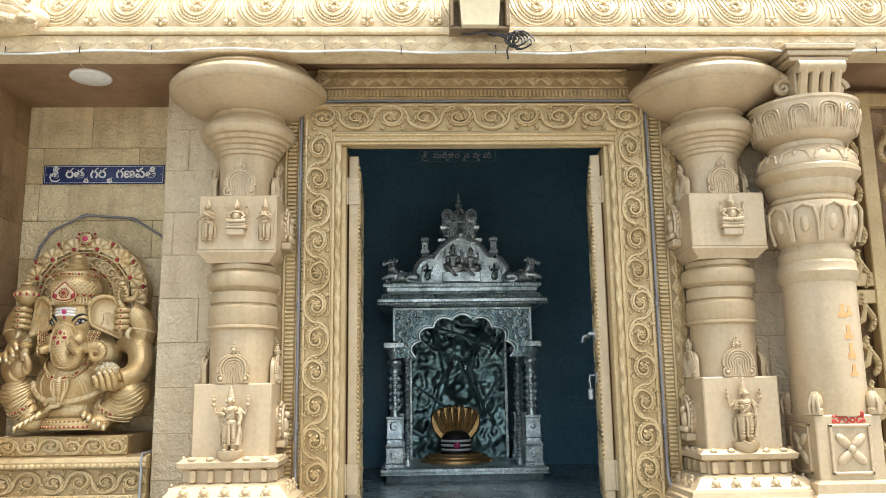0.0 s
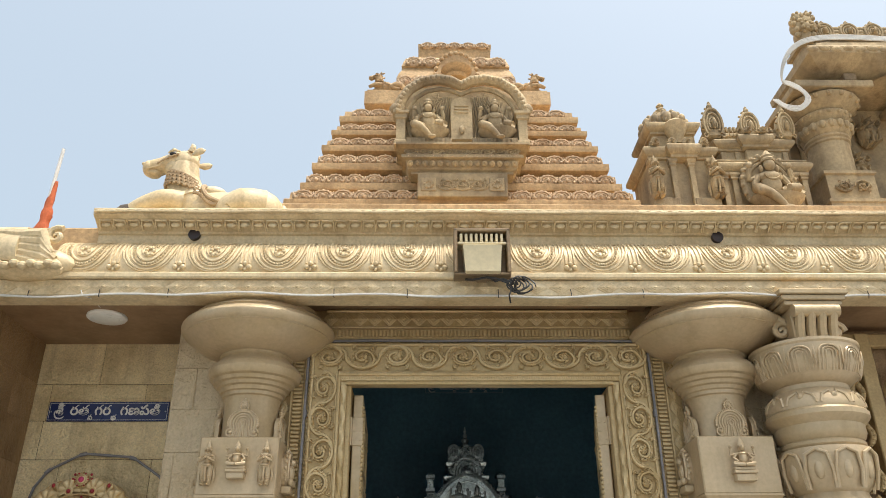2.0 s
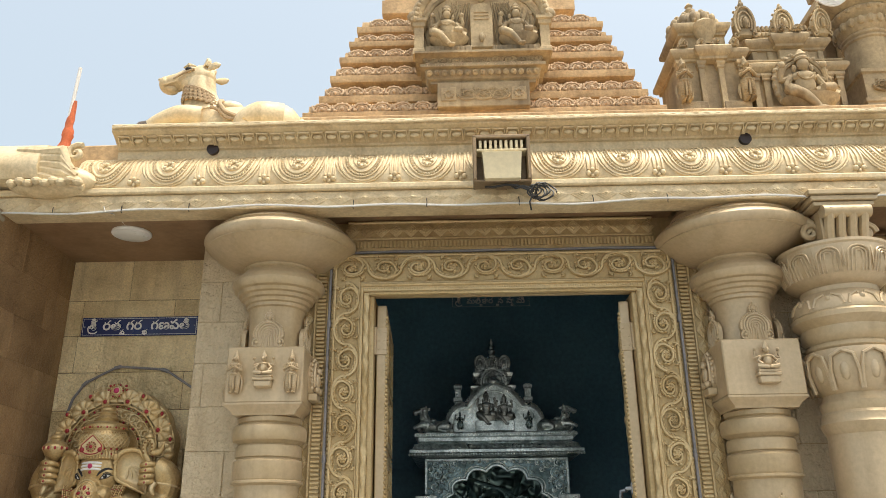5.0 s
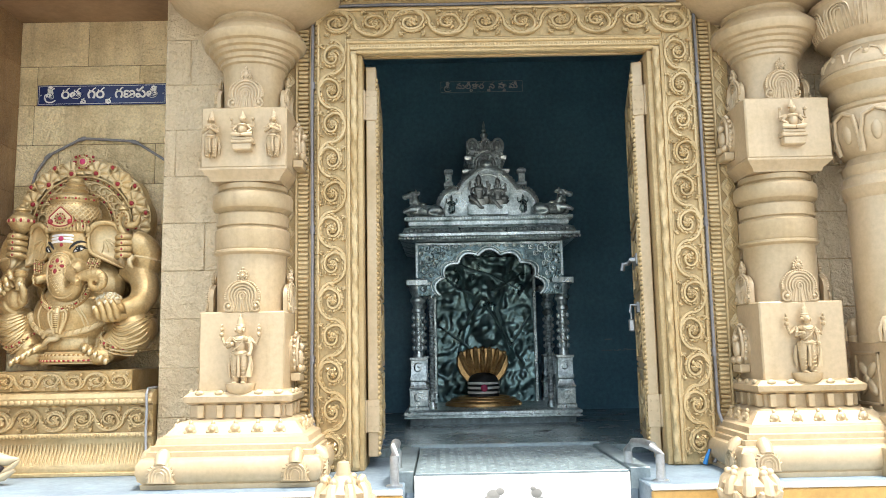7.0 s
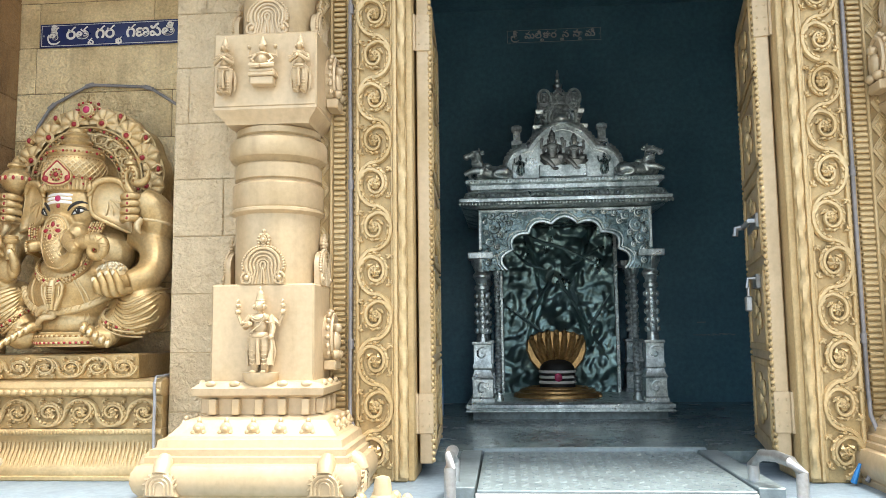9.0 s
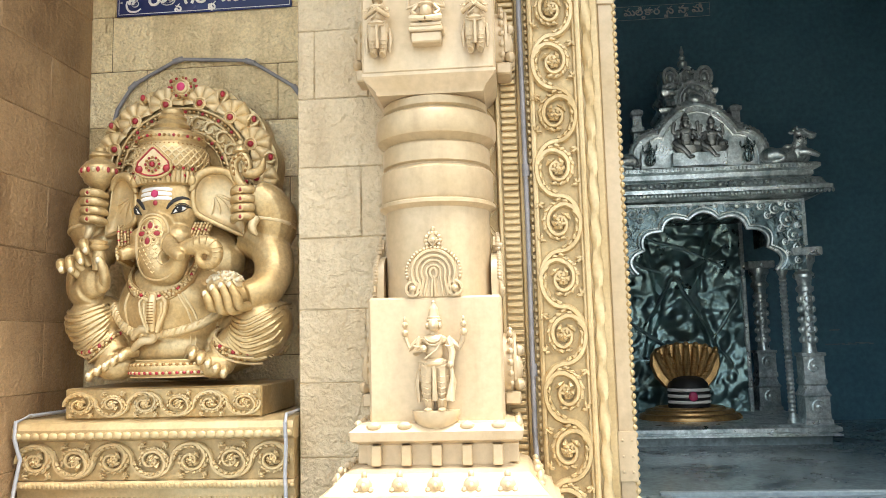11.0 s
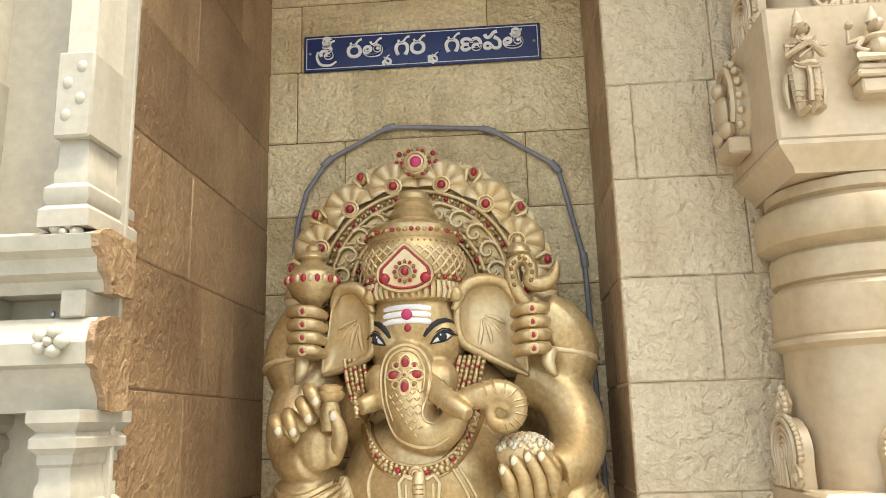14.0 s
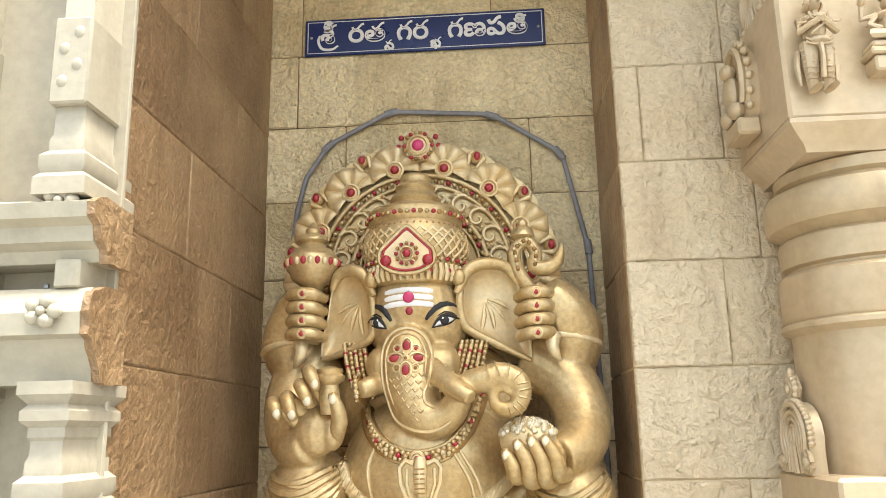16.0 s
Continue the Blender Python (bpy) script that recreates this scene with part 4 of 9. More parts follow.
for i in range(10):
    piece("scroll", SCROLL, df, pose(-0.405 + 0.1935 * i, 4.384, 2.845, 0, 90, 0) @ Matrix.Diagonal((1 if i % 2 else -1, 1.4, 1.075, 1)))
lb = MB(GOLD)
for i in range(72):
    lb.ball((-0.435 + 0.0254 * i, 4.405, 2.935), (0.010, 0.008, 0.008), 6, 4)
for i in range(120):
    lb.ball((-0.335 + 0.0136 * i, 4.372, 2.72), (0.006, 0.006, 0.006), 6, 4)
tagged(part("beading", lb, df), kind="stuff")
for i in range(21):
    piece("lozenge", LOZENGE, df, pose(-0.415 + 0.088 * i, 4.429, 3.097, 0, 90, 0) @ Matrix.Diagonal((1.15, 1.2, 0.86, 1)))
part("crown_fillet", MB(GOLD).tube([(-0.44, 4.425, 3.046), (2 * CX + 0.44, 4.425, 3.046)], 0.008, 7), df)
part("crown_fillet", MB(GOLD).tube([(-0.44, 4.425, 3.150), (2 * CX + 0.44, 4.425, 3.150)], 0.009, 7), df)


# ---- door leaves, folded open into the sanctum ----
def door_leaf(name, m, sx, label):
    d = thing(name, (0, 0, 0), label, "door", "leaves of the open door")
    d.matrix_basis = m
    L, T = 0.73, 0.055
    part("leaf", MB(PALE).box(0, T, 0, L, 0, 2.012, 0.004), d)
    fx = T if sx > 0 else 0.0
    bd = MB(GOLD)
    for i in range(78):
        bd.ball((fx, 0.006, 0.015 + 0.025 * i), 0.011, 7, 5)
        bd.ball((fx, L - 0.006, 0.015 + 0.025 * i), 0.011, 7, 5)
    tagged(part("bead_edging", bd, d), kind="stuff")
    for i in range(5):
        z = 0.05 + 0.385 * i
        pn = MB(GOLD)
        a, b2 = (T, T + 0.012) if sx > 0 else (-0.012, 0.0)
        for y0, y1, z0, z1 in ((0.05, L - 0.05, z, z + 0.03), (0.05, L - 0.05, z + 0.32, z + 0.35), (0.05, 0.09, z, z + 0.35), (L - 0.09, L - 0.05, z, z + 0.35)):
            pn.box(a, b2, y0, y1, z0, z1, 0.004)
        for k in range(5):
            pn.ball(((a + b2) / 2, L / 2 + 0.1 * math.cos(k * 1.257), z + 0.175 + 0.08 * math.sin(k * 1.257)), (0.012, 0.05, 0.04), 9, 6)
        pn.ball(((a + b2) / 2, L / 2, z + 0.175), (0.018, 0.035, 0.035), 9, 6)
        part("carved_panel", pn, d)
    for z in (0.12, 1.72):
        hg = MB(PALE)
        hg.box(T / 2 - 0.03, T / 2 + 0.03, -0.008, 0.0, z, z + 0.16, 0.002)
        hx = T + 0.012 if sx < 0 else -0.012
        hg.tube([(hx, -0.008, z), (hx, -0.008, z + 0.16)], 0.010, 8)
        for k in range(3):
            for q in (-0.015, 0.015):
                hg.ball((T / 2 + q, -0.009, z + 0.03 + 0.05 * k), (0.005, 0.003, 0.005), 7, 4)
        part("hinge", hg, d, "painted butt hinge")
    return d


door_leaf("door_leaf", pose(-0.262, 4.475, 0.635, 0, 0, 2.5), 1, "gold painted wooden door leaf standing open")
rl = door_leaf("door_leaf", pose(1.140, 4.475, 0.635, 0, 0, -11), -1, "gold painted door leaf with carved panels, bolt and padlock, standing open")
lt = MB(STEEL)
lt.tube([(-0.012, 0.16, 0.98), (-0.04, 0.16, 0.98), (-0.045, 0.40, 0.98)], 0.011, 8)
lt.tube([(-0.045, 0.38, 0.98), (-0.075, 0.38, 0.975), (-0.08, 0.38, 0.94)], 0.013, 8)
lt.box(-0.02, 0.0, 0.12, 0.46, 0.95, 1.01, 0.003)
part("bolt", lt, rl, "steel sliding bolt")
hk = MB(STEEL)
hk.box(-0.02, 0.0, 0.22, 0.36, 0.70, 0.76, 0.003)
hk.tube([(-0.01, 0.24, 0.74), (-0.05, 0.24, 0.74), (-0.055, 0.24, 0.70)], 0.008, 8)
hk.tube([(-0.05, 0.235, 0.66), (-0.05, 0.235, 0.70), (-0.05, 0.25, 0.715), (-0.05, 0.265, 0.70), (-0.05, 0.265, 0.66)], 0.005, 7)
hk.box(-0.065, -0.035, 0.222, 0.278, 0.60, 0.665, 0.006)
part("padlock", hk, rl, "steel hasp with padlock")

# ---- threshold step ----
ts = thing("door_step", (0.455, 4.04, 0.292), "white painted door step with a worn chequer plate tread", "step", kind="structure")
part("riser", MB(WHITE).box(-0.475, 0.475, -0.02, 0.0, -0.55, 0.318, 0.004), ts, "white painted riser with patches of bare plaster")
tr = MB(PLATE)
tr.box(-0.47, 0.47, -0.02, 0.88, 0.318, 0.328, 0.003)
for i in range(20):
    for j in range(16):
        tr.tube([(-0.44 + 0.046 * i - 0.012, 0.02 + 0.053 * j - 0.012 * (-1) ** (i + j), 0.328), (-0.44 + 0.046 * i + 0.012, 0.02 + 0.053 * j + 0.012 * (-1) ** (i + j), 0.328)], 0.003, 4)
part("tread", tr, ts)
part("nosing", MB(PLATE).box(-0.52, 0.52, 0.87, 0.90, 0.30, 0.345, 0.004), ts)
for x0, x1 in ((-0.57, -0.478), (0.478, 0.57)):
    part("cheek", MB(PLATE).box(x0, x1, 0.0, 0.87, 0.24, 0.335, 0.004), ts)
pt = MB(CONCRETE)
for x, z, q in ((-0.13, 0.23, 0.03), (-0.10, 0.245, 0.02), (0.06, 0.235, 0.025), (0.075, 0.205, 0.02), (0.045, 0.255, 0.012), (-0.155, 0.215, 0.014)):
    pt.ball((x, -0.0205, z), (q, 0.002, q * 0.8), 9, 5)
part("bare_patch", pt, ts, "chipped grey plaster patches")


def grab(x, label, h, run):
    hd = thing("grab_rail", (x, 3.93, 0.58), label, "hand rail", "grab rails at the step")
    hd_m = MB(STEEL)
    hd_m.tube([(0, 0, 0), (0, 0, h * 0.75), (0, run * 0.2, h * 0.95), (0, run * 0.5, h), (0, run * 0.8, h * 0.95), (0, run, h * 0.7), (0, run, 0)], 0.02, 10)
    hd_m.lathe([(0.035, 0), (0.035, 0.008), (0.022, 0.012)], (0, 0, 0), 14)
    hd_m.lathe([(0.035, 0), (0.035, 0.008), (0.022, 0.012)], (0, run, 0), 14)
    part("pipe", hd_m, hd)
    return hd


grab(-0.10, "grey painted bent pipe grab rail with chipped paint", 0.17, 0.22)
grab(1.04, "grey painted bent pipe grab rail", 0.15, 0.26).rotation_euler = (0, 0, radians(18))


# ---- niche shelf ----
sh = thing("niche_shelf", (-1.80, 4.85, 0.58), "gold painted altar shelf with scroll band and ribbed foot", "shelf")
P = lambda pr: [(y - 4.85, z - 0.58) for y, z in pr]
part("top_slab", MB(GOLD).sweep(P([(4.42, 0.915), (4.40, 0.925), (4.395, 0.955), (4.405, 0.975), (4.43, 0.985), (4.848, 0.985), (4.848, 0.915)]), -0.48, 0.485), sh, angle=30)
# Band ground in the same gold, darkened for shade behind its scrolls.
part("scroll_band", MB(GOLD_DEEP).sweep(P([(4.43, 0.785), (4.43, 0.914), (4.84, 0.914), (4.84, 0.785)]), -0.475, 0.48), sh)
part("bead_moulding", MB(GOLD).sweep(P([(4.415, 0.757), (4.408, 0.77), (4.415, 0.784), (4.84, 0.784), (4.84, 0.757)]), -0.478, 0.482), sh)
part("ribbed_foot", MB(GOLD).sweep(P([(4.39, 0.60), (4.385, 0.625), (4.40, 0.65), (4.43, 0.70), (4.435, 0.735), (4.43, 0.756), (4.84, 0.756), (4.84, 0.60)]), -0.478, 0.482), sh, angle=60)
part("plinth_course", MB(GOLD).box(-0.478, 0.482, -0.47, -0.01, 0.0, 0.02, 0.004), sh)
shs = scroll_mesh(0.058, 0.068, (GOLD,), 1.6)
for i in range(7):
    piece("scroll", shs, sh, pose(-0.408 + 0.136 * i, -0.421, 0.27, 0, 90, 0) @ Matrix.Diagonal((1 if i % 2 else -1, 1.5, 1, 1)))
ov = MB(GOLD)
for i in range(30):
    ov.ball((-0.462 + 0.032 * i, -0.455, 0.355), (0.018, 0.008, 0.013), 7, 5)
for i in range(60):
    ov.ball((-0.467 + 0.016 * i, -0.44, 0.19), (0.009, 0.006, 0.010), 6, 4)
for i in range(52):
    ov.tube([(-0.468 + 0.0184 * i, -0.455, 0.04), (-0.468 + 0.0184 * i, -0.452, 0.07), (-0.468 + 0.0184 * i, -0.424, 0.12), (-0.468 + 0.0184 * i, -0.418, 0.15)], 0.007, 5)
tagged(part("ribbing", ov, sh), kind="stuff")


# ---- signs ----
def words(rows, size, y, material, depth=0.0015, squeeze=1.0):
    """Lettering: (text, x, z, scale) pieces, turned into one flat raised mesh towards -y."""
    out = MB(material)
    for txt, x, z, sc in rows:
        cu = bpy.data.curves.new("lettering", "FONT")
        cu.body, cu.size, cu.extrude, cu.offset = txt, size * sc, depth, 0.0
        cu.bevel_depth, cu.bevel_resolution = size * 0.023, 0
        tmp = new("lettering", cu)
        me = bpy.data.meshes.new_from_object(tmp.evaluated_get(bpy.context.evaluated_depsgraph_get()))
        m = pose(x, y, z, 90) @ Matrix.Diagonal((squeeze, 1, 1, 1))
        out.add([tuple(m @ v.co) for v in me.vertices], [tuple(p.vertices) for p in me.polygons])
        bpy.data.objects.remove(tmp)
        bpy.data.meshes.remove(me)
        bpy.data.curves.remove(cu)
    return out


def sign(name, at, w, h, rows, size, label, plate_mat, ink, squeeze=1.0):
    s = thing(name, at, label, "sign")
    part("plate", MB(plate_mat).box(-w / 2, w / 2, -0.006, 0.0, -h / 2, h / 2, 0.002), s)
    bo = MB(ink)
    a, c, t = w / 2 - 0.008, h / 2 - 0.008, 0.0022
    for x0, x1, z0, z1 in ((-a, a, c - t, c), (-a, a, -c, -c + t), (-a, -a + t, -c, c), (a - t, a, -c, c)):
        bo.box(x0, x1, -0.0072, -0.0055, z0, z1, 0.0003)
    part("border", bo, s)
    ink_mesh = words(rows, size, -0.0075, ink, 0.0012, squeeze)
    lx = rows[0][1] + 0.010
    ink_mesh.tube(*curve([(lx + 0.046, -0.0078, -0.030), (lx + 0.026, -0.0078, -0.042), (lx - 0.004, -0.0078, -0.038), (lx - 0.016, -0.0078, -0.014), (lx - 0.012, -0.0078, 0.006)], [0.003, 0.0042, 0.0045, 0.0042, 0.003], 4), 6, 0.3)
    part("lettering", ink_mesh, s, "Telugu lettering", angle=20)
    for sx in (-1, 1):
        part("screw", MB(STEEL).ball((sx * (w / 2 - 0.02), -0.007, 0), (0.005, 0.003, 0.005), 8, 5), s)
    return s


sign("niche_name_sign", (-1.808, 4.846, 2.645), 0.74, 0.122,
     [("శీ", -0.322, -0.020, 1.0), ("రత", -0.235, -0.020, 1.0), ("న", -0.122, -0.050, 0.5), ("గర", -0.085, -0.020, 1.0), ("భ", 0.020, -0.050, 0.5), ("గణపతి", 0.072, -0.020, 1.0)],
     0.085, "navy enamel sign with white Telugu lettering, screwed above the statue", ENAMEL, WHITE)
sign("sanctum_name_sign", (0.52, 7.396, 3.52), 0.76, 0.118,
     [("శీ", -0.335, -0.018, 1.0), ("మలి", -0.235, -0.018, 1.0), ("ల", -0.11, -0.045, 0.5), ("కార", -0.085, -0.018, 1.0), ("జ", 0.05, -0.045, 0.5), ("న", 0.065, -0.018, 1.0), ("సా", 0.15, -0.018, 1.0), ("వ", 0.19, -0.045, 0.5), ("మి", 0.245, -0.018, 1.0)],
     0.078, "dark enamel sign with pale Telugu lettering on the sanctum wall", NAVY, WHITE)


# ---- the seated elephant-headed statue in the niche ----
def statue():
    s = MB(STATUE)
    late, nails = [], []
    # trunk of the body, seat, chest
    s.ball((-1.79, 4.58, 1.36), (0.205, 0.17, 0.19), 30, 22)
    s.ball((-1.79, 4.57, 1.215), (0.165, 0.135, 0.10), 24, 14)
    s.ball((-1.79, 4.63, 1.53), (0.235, 0.12, 0.16), 24, 16)
    s.ball((-1.79, 4.64, 1.20), (0.30, 0.16, 0.10), 24, 14)
    # lower arm raised in blessing
    s.tube(*curve([(-2.06, 4.64, 1.64), (-2.115, 4.60, 1.57), (-2.118, 4.55, 1.48), (-2.085, 4.49, 1.425), (-2.045, 4.455, 1.43)], [0.075, 0.070, 0.066, 0.060, 0.050]), 18)
    s.ball((-2.035, 4.445, 1.455), (0.056, 0.040, 0.058), 16, 12)
    s.ball((-1.995, 4.435, 1.455), (0.030, 0.030, 0.045), 12, 10)
    for bx, kx, tx, bz, kz, tz in ((-2.075, -2.118, -2.104, 1.475, 1.518, 1.490), (-2.060, -2.088, -2.070, 1.495, 1.530, 1.487), (-2.040, -2.058, -2.036, 1.515, 1.556, 1.515), (-2.020, -2.040, -2.020, 1.53, 1.585, 1.552)):
        late.append(([(bx, 4.435, bz), ((bx + kx) / 2 - 0.006, 4.412, (bz + kz) / 2 + 0.006), (kx, 4.392, kz), ((kx + tx) / 2, 4.374, (kz + tz) / 2 + 0.004), (tx, 4.372, tz)], [0.016, 0.0165, 0.0165, 0.0155, 0.0115]))
        nails.append((tx, 4.362, tz + 0.004))
    late.append(([(-1.985, 4.43, 1.445), (-1.972, 4.405, 1.475), (-1.975, 4.393, 1.505), (-1.984, 4.388, 1.528)], [0.020, 0.019, 0.016, 0.011]))
    nails.append((-1.983, 4.377, 1.522))
    # lower arm with the bowl of sweets
    s.tube(*curve([(-1.53, 4.64, 1.62), (-1.452, 4.60, 1.56), (-1.425, 4.56, 1.48), (-1.44, 4.50, 1.415), (-1.495, 4.45, 1.385)], [0.078, 0.072, 0.070, 0.062, 0.052]), 18)
    s.ball((-1.545, 4.435, 1.390), (0.066, 0.048, 0.048), 16, 12)
    for bx, tx, bz, tz in ((-1.588, -1.607, 1.350, 1.400), (-1.556, -1.582, 1.340, 1.420), (-1.524, -1.552, 1.341, 1.427), (-1.494, -1.522, 1.352, 1.428)):
        late.append(([(bx + 0.020, 4.435, bz + 0.002), (bx, 4.400, bz), (bx - 0.006, 4.383, bz + (tz - bz) * 0.45), (tx, 4.384, tz)], [0.0165, 0.0175, 0.0165, 0.0115]))
        nails.append((tx, 4.374, tz - 0.004))
    # raised pair of arms
    s.tube(*curve([(-2.05, 4.66, 1.60), (-2.125, 4.62, 1.63), (-2.135, 4.59, 1.68), (-2.115, 4.57, 1.735), (-2.09, 4.555, 1.78)], [0.07, 0.072, 0.070, 0.062, 0.046]), 18)
    s.tube(*curve([(-1.52, 4.66, 1.58), (-1.455, 4.63, 1.62), (-1.438, 4.60, 1.68), (-1.462, 4.57, 1.735), (-1.500, 4.55, 1.775)], [0.072, 0.080, 0.084, 0.072, 0.046]), 18)
    for sx, hx, hz in ((1, -2.080, 1.778), (-1, -1.522, 1.765)):
        s.ball((hx, 4.535, hz - 0.045), (0.044, 0.036, 0.062), 14, 10)
        for k in range(4):
            z = hz - 0.032 * k
            late.append(([(hx - sx * 0.046, 4.545, z), (hx - sx * 0.024, 4.500, z + 0.003), (hx + sx * 0.020, 4.492, z), (hx + sx * 0.042, 4.525, z - 0.006)], [0.0150, 0.0165, 0.0165, 0.012]))
    # head
    s.ball((-1.812, 4.575, 1.745), (0.120, 0.120, 0.120), 26, 18)
    s.ball((-1.805, 4.565, 1.665), (0.112, 0.088, 0.085), 22, 14)
    s.ball((-1.868, 4.560, 1.705), (0.066, 0.090, 0.085), 20, 14)
    s.ball((-1.752, 4.560, 1.705), (0.066, 0.090, 0.085), 20, 14)
    s.ball((-1.752, 4.505, 1.60), (0.050, 0.055, 0.055), 14, 10)
    s.ball((-1.890, 4.510, 1.60), (0.042, 0.055, 0.050), 14, 10)
    TR = [(-1.824, 4.545, 1.700), (-1.826, 4.505, 1.650), (-1.823, 4.482, 1.590), (-1.814, 4.462, 1.535), (-1.795, 4.445, 1.492), (-1.760, 4.430, 1.474), (-1.722, 4.415, 1.492), (-1.703, 4.402, 1.526), (-1.680, 4.392, 1.552)]
    TW = [0.050, 0.064, 0.068, 0.065, 0.056, 0.044, 0.035, 0.030, 0.027]
    CC, n = (-1.606, 1.522), 17
    for i in range(n):
        a, t = radians(128 - 30 * i), i / (n - 1)
        rr = 0.047 * (1 - 0.80 * t)
        TR.append((CC[0] + rr * math.cos(a) * (1.25 - 0.25 * min(1, 4 * t)), 4.384 - 0.010 * t, CC[1] + rr * math.sin(a)))
        TW.append(0.0235 * (1 - t) ** 1.5 + 0.0075)
    s.tube(*curve(TR, TW), 18)
    s.tube(*curve([(-1.775, 4.45, 1.590), (-1.738, 4.402, 1.562), (-1.705, 4.368, 1.537), (-1.676, 4.346, 1.516)], [0.028, 0.0265, 0.0225, 0.016], 3), 14)
    s.tube([(-1.885, 4.49, 1.565), (-1.912, 4.45, 1.552), (-1.932, 4.43, 1.542)], [0.027, 0.025, 0.020], 12)
    # legs
    for sx, kx, kz in ((-1, -2.062, 1.318), (1, -1.462, 1.298)):
        s.ball((kx, 4.55, kz), (0.104, 0.130, 0.098), 26, 18)
        s.ball((kx - sx * 0.02, 4.54, kz - 0.06), (0.092, 0.110, 0.075), 22, 14)
        fx = -1.955 if sx < 0 else -1.605
        s.tube([(kx, 4.54, 1.28), (kx + (fx - kx) * 0.55, 4.50, 1.225), (fx, 4.475, 1.185)], [0.090, 0.072, 0.052], 16)
        s.tube([(-1.80 + sx * 0.1, 4.63, 1.22), (kx, 4.58, 1.28)], [0.11, 0.10], 14)
        s.ball((fx, 4.462, 1.160), (0.072, 0.060, 0.048), 18, 12)
        for k in range(5):
            t = k / 4
            tx = (-2.012 + 0.112 * t) if sx < 0 else (-1.553 - 0.108 * t)
            tz = 1.132 + 0.062 * t
            late.append(([(tx - sx * 0.022, 4.455, tz + 0.016), (tx, 4.420, tz + 0.010), (tx + sx * 0.004, 4.398, tz - 0.006)], [0.0170 + 0.003 * t, 0.0165 + 0.003 * t, 0.0115]))
            nails.append((tx + sx * 0.004, 4.392, tz + 0.002))
    body = new("statue_clay", mesh_of("statue_clay", s))
    rm = body.modifiers.new("blend", "REMESH")
    rm.mode, rm.voxel_size = "VOXEL", 0.0048
    sm = body.modifiers.new("soften", "SMOOTH")
    sm.factor, sm.iterations = 0.5, 3
    me = bpy.data.meshes.new_from_object(body.evaluated_get(bpy.context.evaluated_depsgraph_get()))
    bpy.data.objects.remove(body)
    d = MB(STATUE, STATUE_PALE, STATUE_DARK, RUBY, PINK, WHITE, BLACK)
    d.add([tuple(v.co) for v in me.vertices], [tuple(p.vertices) for p in me.polygons])
    bpy.data.meshes.remove(me)
    tree = BVHTree.FromPolygons(d.v, d.f)

    def on(x, z, lift=0.002, far=4.6):
        """The point of the skin straight behind (x, z), lifted off it."""
        h = tree.ray_cast(Vector((x, 4.0, z)), Vector((0, 1, 0)))
        return (x, (h[0].y if h[0] else far) - lift, z)

    def line(pts, k=5):
        """A smooth line of (x, z) points laid on the skin."""
        return [on(p.x, p.z) for p in curve([(x, 0, z) for x, z in pts], [0] * len(pts), k)[0]]

    def taper(m, r0):
        return [r0 * (0.25 + 0.75 * math.sin(math.pi * i / (m - 1)) ** 0.5) for i in range(m)]

    def ridge(pts, r0, k=5):
        p = line(pts, k)
        d.tube(p, taper(len(p), r0), 6)

    for pts, rads in late:
        d.use(STATUE).tube(*curve(pts, rads, 4), 12)
        d.ball(pts[-1], rads[-1] * 1.02, 9, 6)
    for p in nails:
        d.use(NAIL).ball(p, (0.0085, 0.0045, 0.0105), 9, 6)

    # gathered folds of the cloth over the thighs
    for k in range(7):
        t = k / 6
        d.use(STATUE)
        ridge([(-2.160 + 0.030 * t * t, 1.372 - 0.135 * t), (-2.125, 1.350 - 0.140 * t), (-2.065, 1.345 - 0.135 * t), (-2.005, 1.372 - 0.115 * t), (-1.978 - 0.006 * t, 1.392 - 0.100 * t)], 0.0088)
        ridge([(-1.565 + 0.008 * t, 1.345 - 0.090 * t), (-1.540 + 0.015 * t, 1.315 - 0.105 * t), (-1.480, 1.300 - 0.125 * t), (-1.410, 1.335 - 0.145 * t), (-1.372 - 0.012 * t * t, 1.372 - 0.150 * t)], 0.0088)
        if k < 6:
            d.use(STATUE_PALE)
            ridge([(-2.150 + 0.030 * t * t, 1.360 - 0.135 * t), (-2.065, 1.335 - 0.135 * t), (-1.995, 1.365 - 0.110 * t)], 0.0042)
            ridge([(-1.545 + 0.015 * t, 1.302 - 0.105 * t), (-1.480, 1.289 - 0.125 * t), (-1.395, 1.335 - 0.148 * t)], 0.0042)

    def beadline(pts, n, q, mats):
        segs = [Vector(p) for p in pts]
        tot = sum((b - a).length for a, b in zip(segs, segs[1:]))
        for i in range(n):
            t, k = tot * (i + 0.5) / n, 0
            while k < len(segs) - 2 and t > (segs[k + 1] - segs[k]).length:
                t -= (segs[k + 1] - segs[k]).length
                k += 1
            c = segs[k].lerp(segs[k + 1], min(1, t / max(1e-9, (segs[k + 1] - segs[k]).length)))
            d.use(mats[i % len(mats)]).ball(tuple(c), q, 7, 5)

    off = lambda pts, dz, dy=0.0, dx=0.0: [(x + dx, y + dy, z + dz) for x, y, z in pts]

    # halo: fluted shells round a scroll band
    HX, HY, HZ = -1.812, 4.675, 1.858
    pol = lambda rr, a, y=0.0: (HX + rr * math.cos(a), HY + y, HZ + rr * math.sin(a))
    rim = []
    for a in range(-42, 223, 2):
        rr = 0.372 - 0.010 * abs(math.sin(radians((a + 30) / 26.6 * 180 + 90))) ** 3
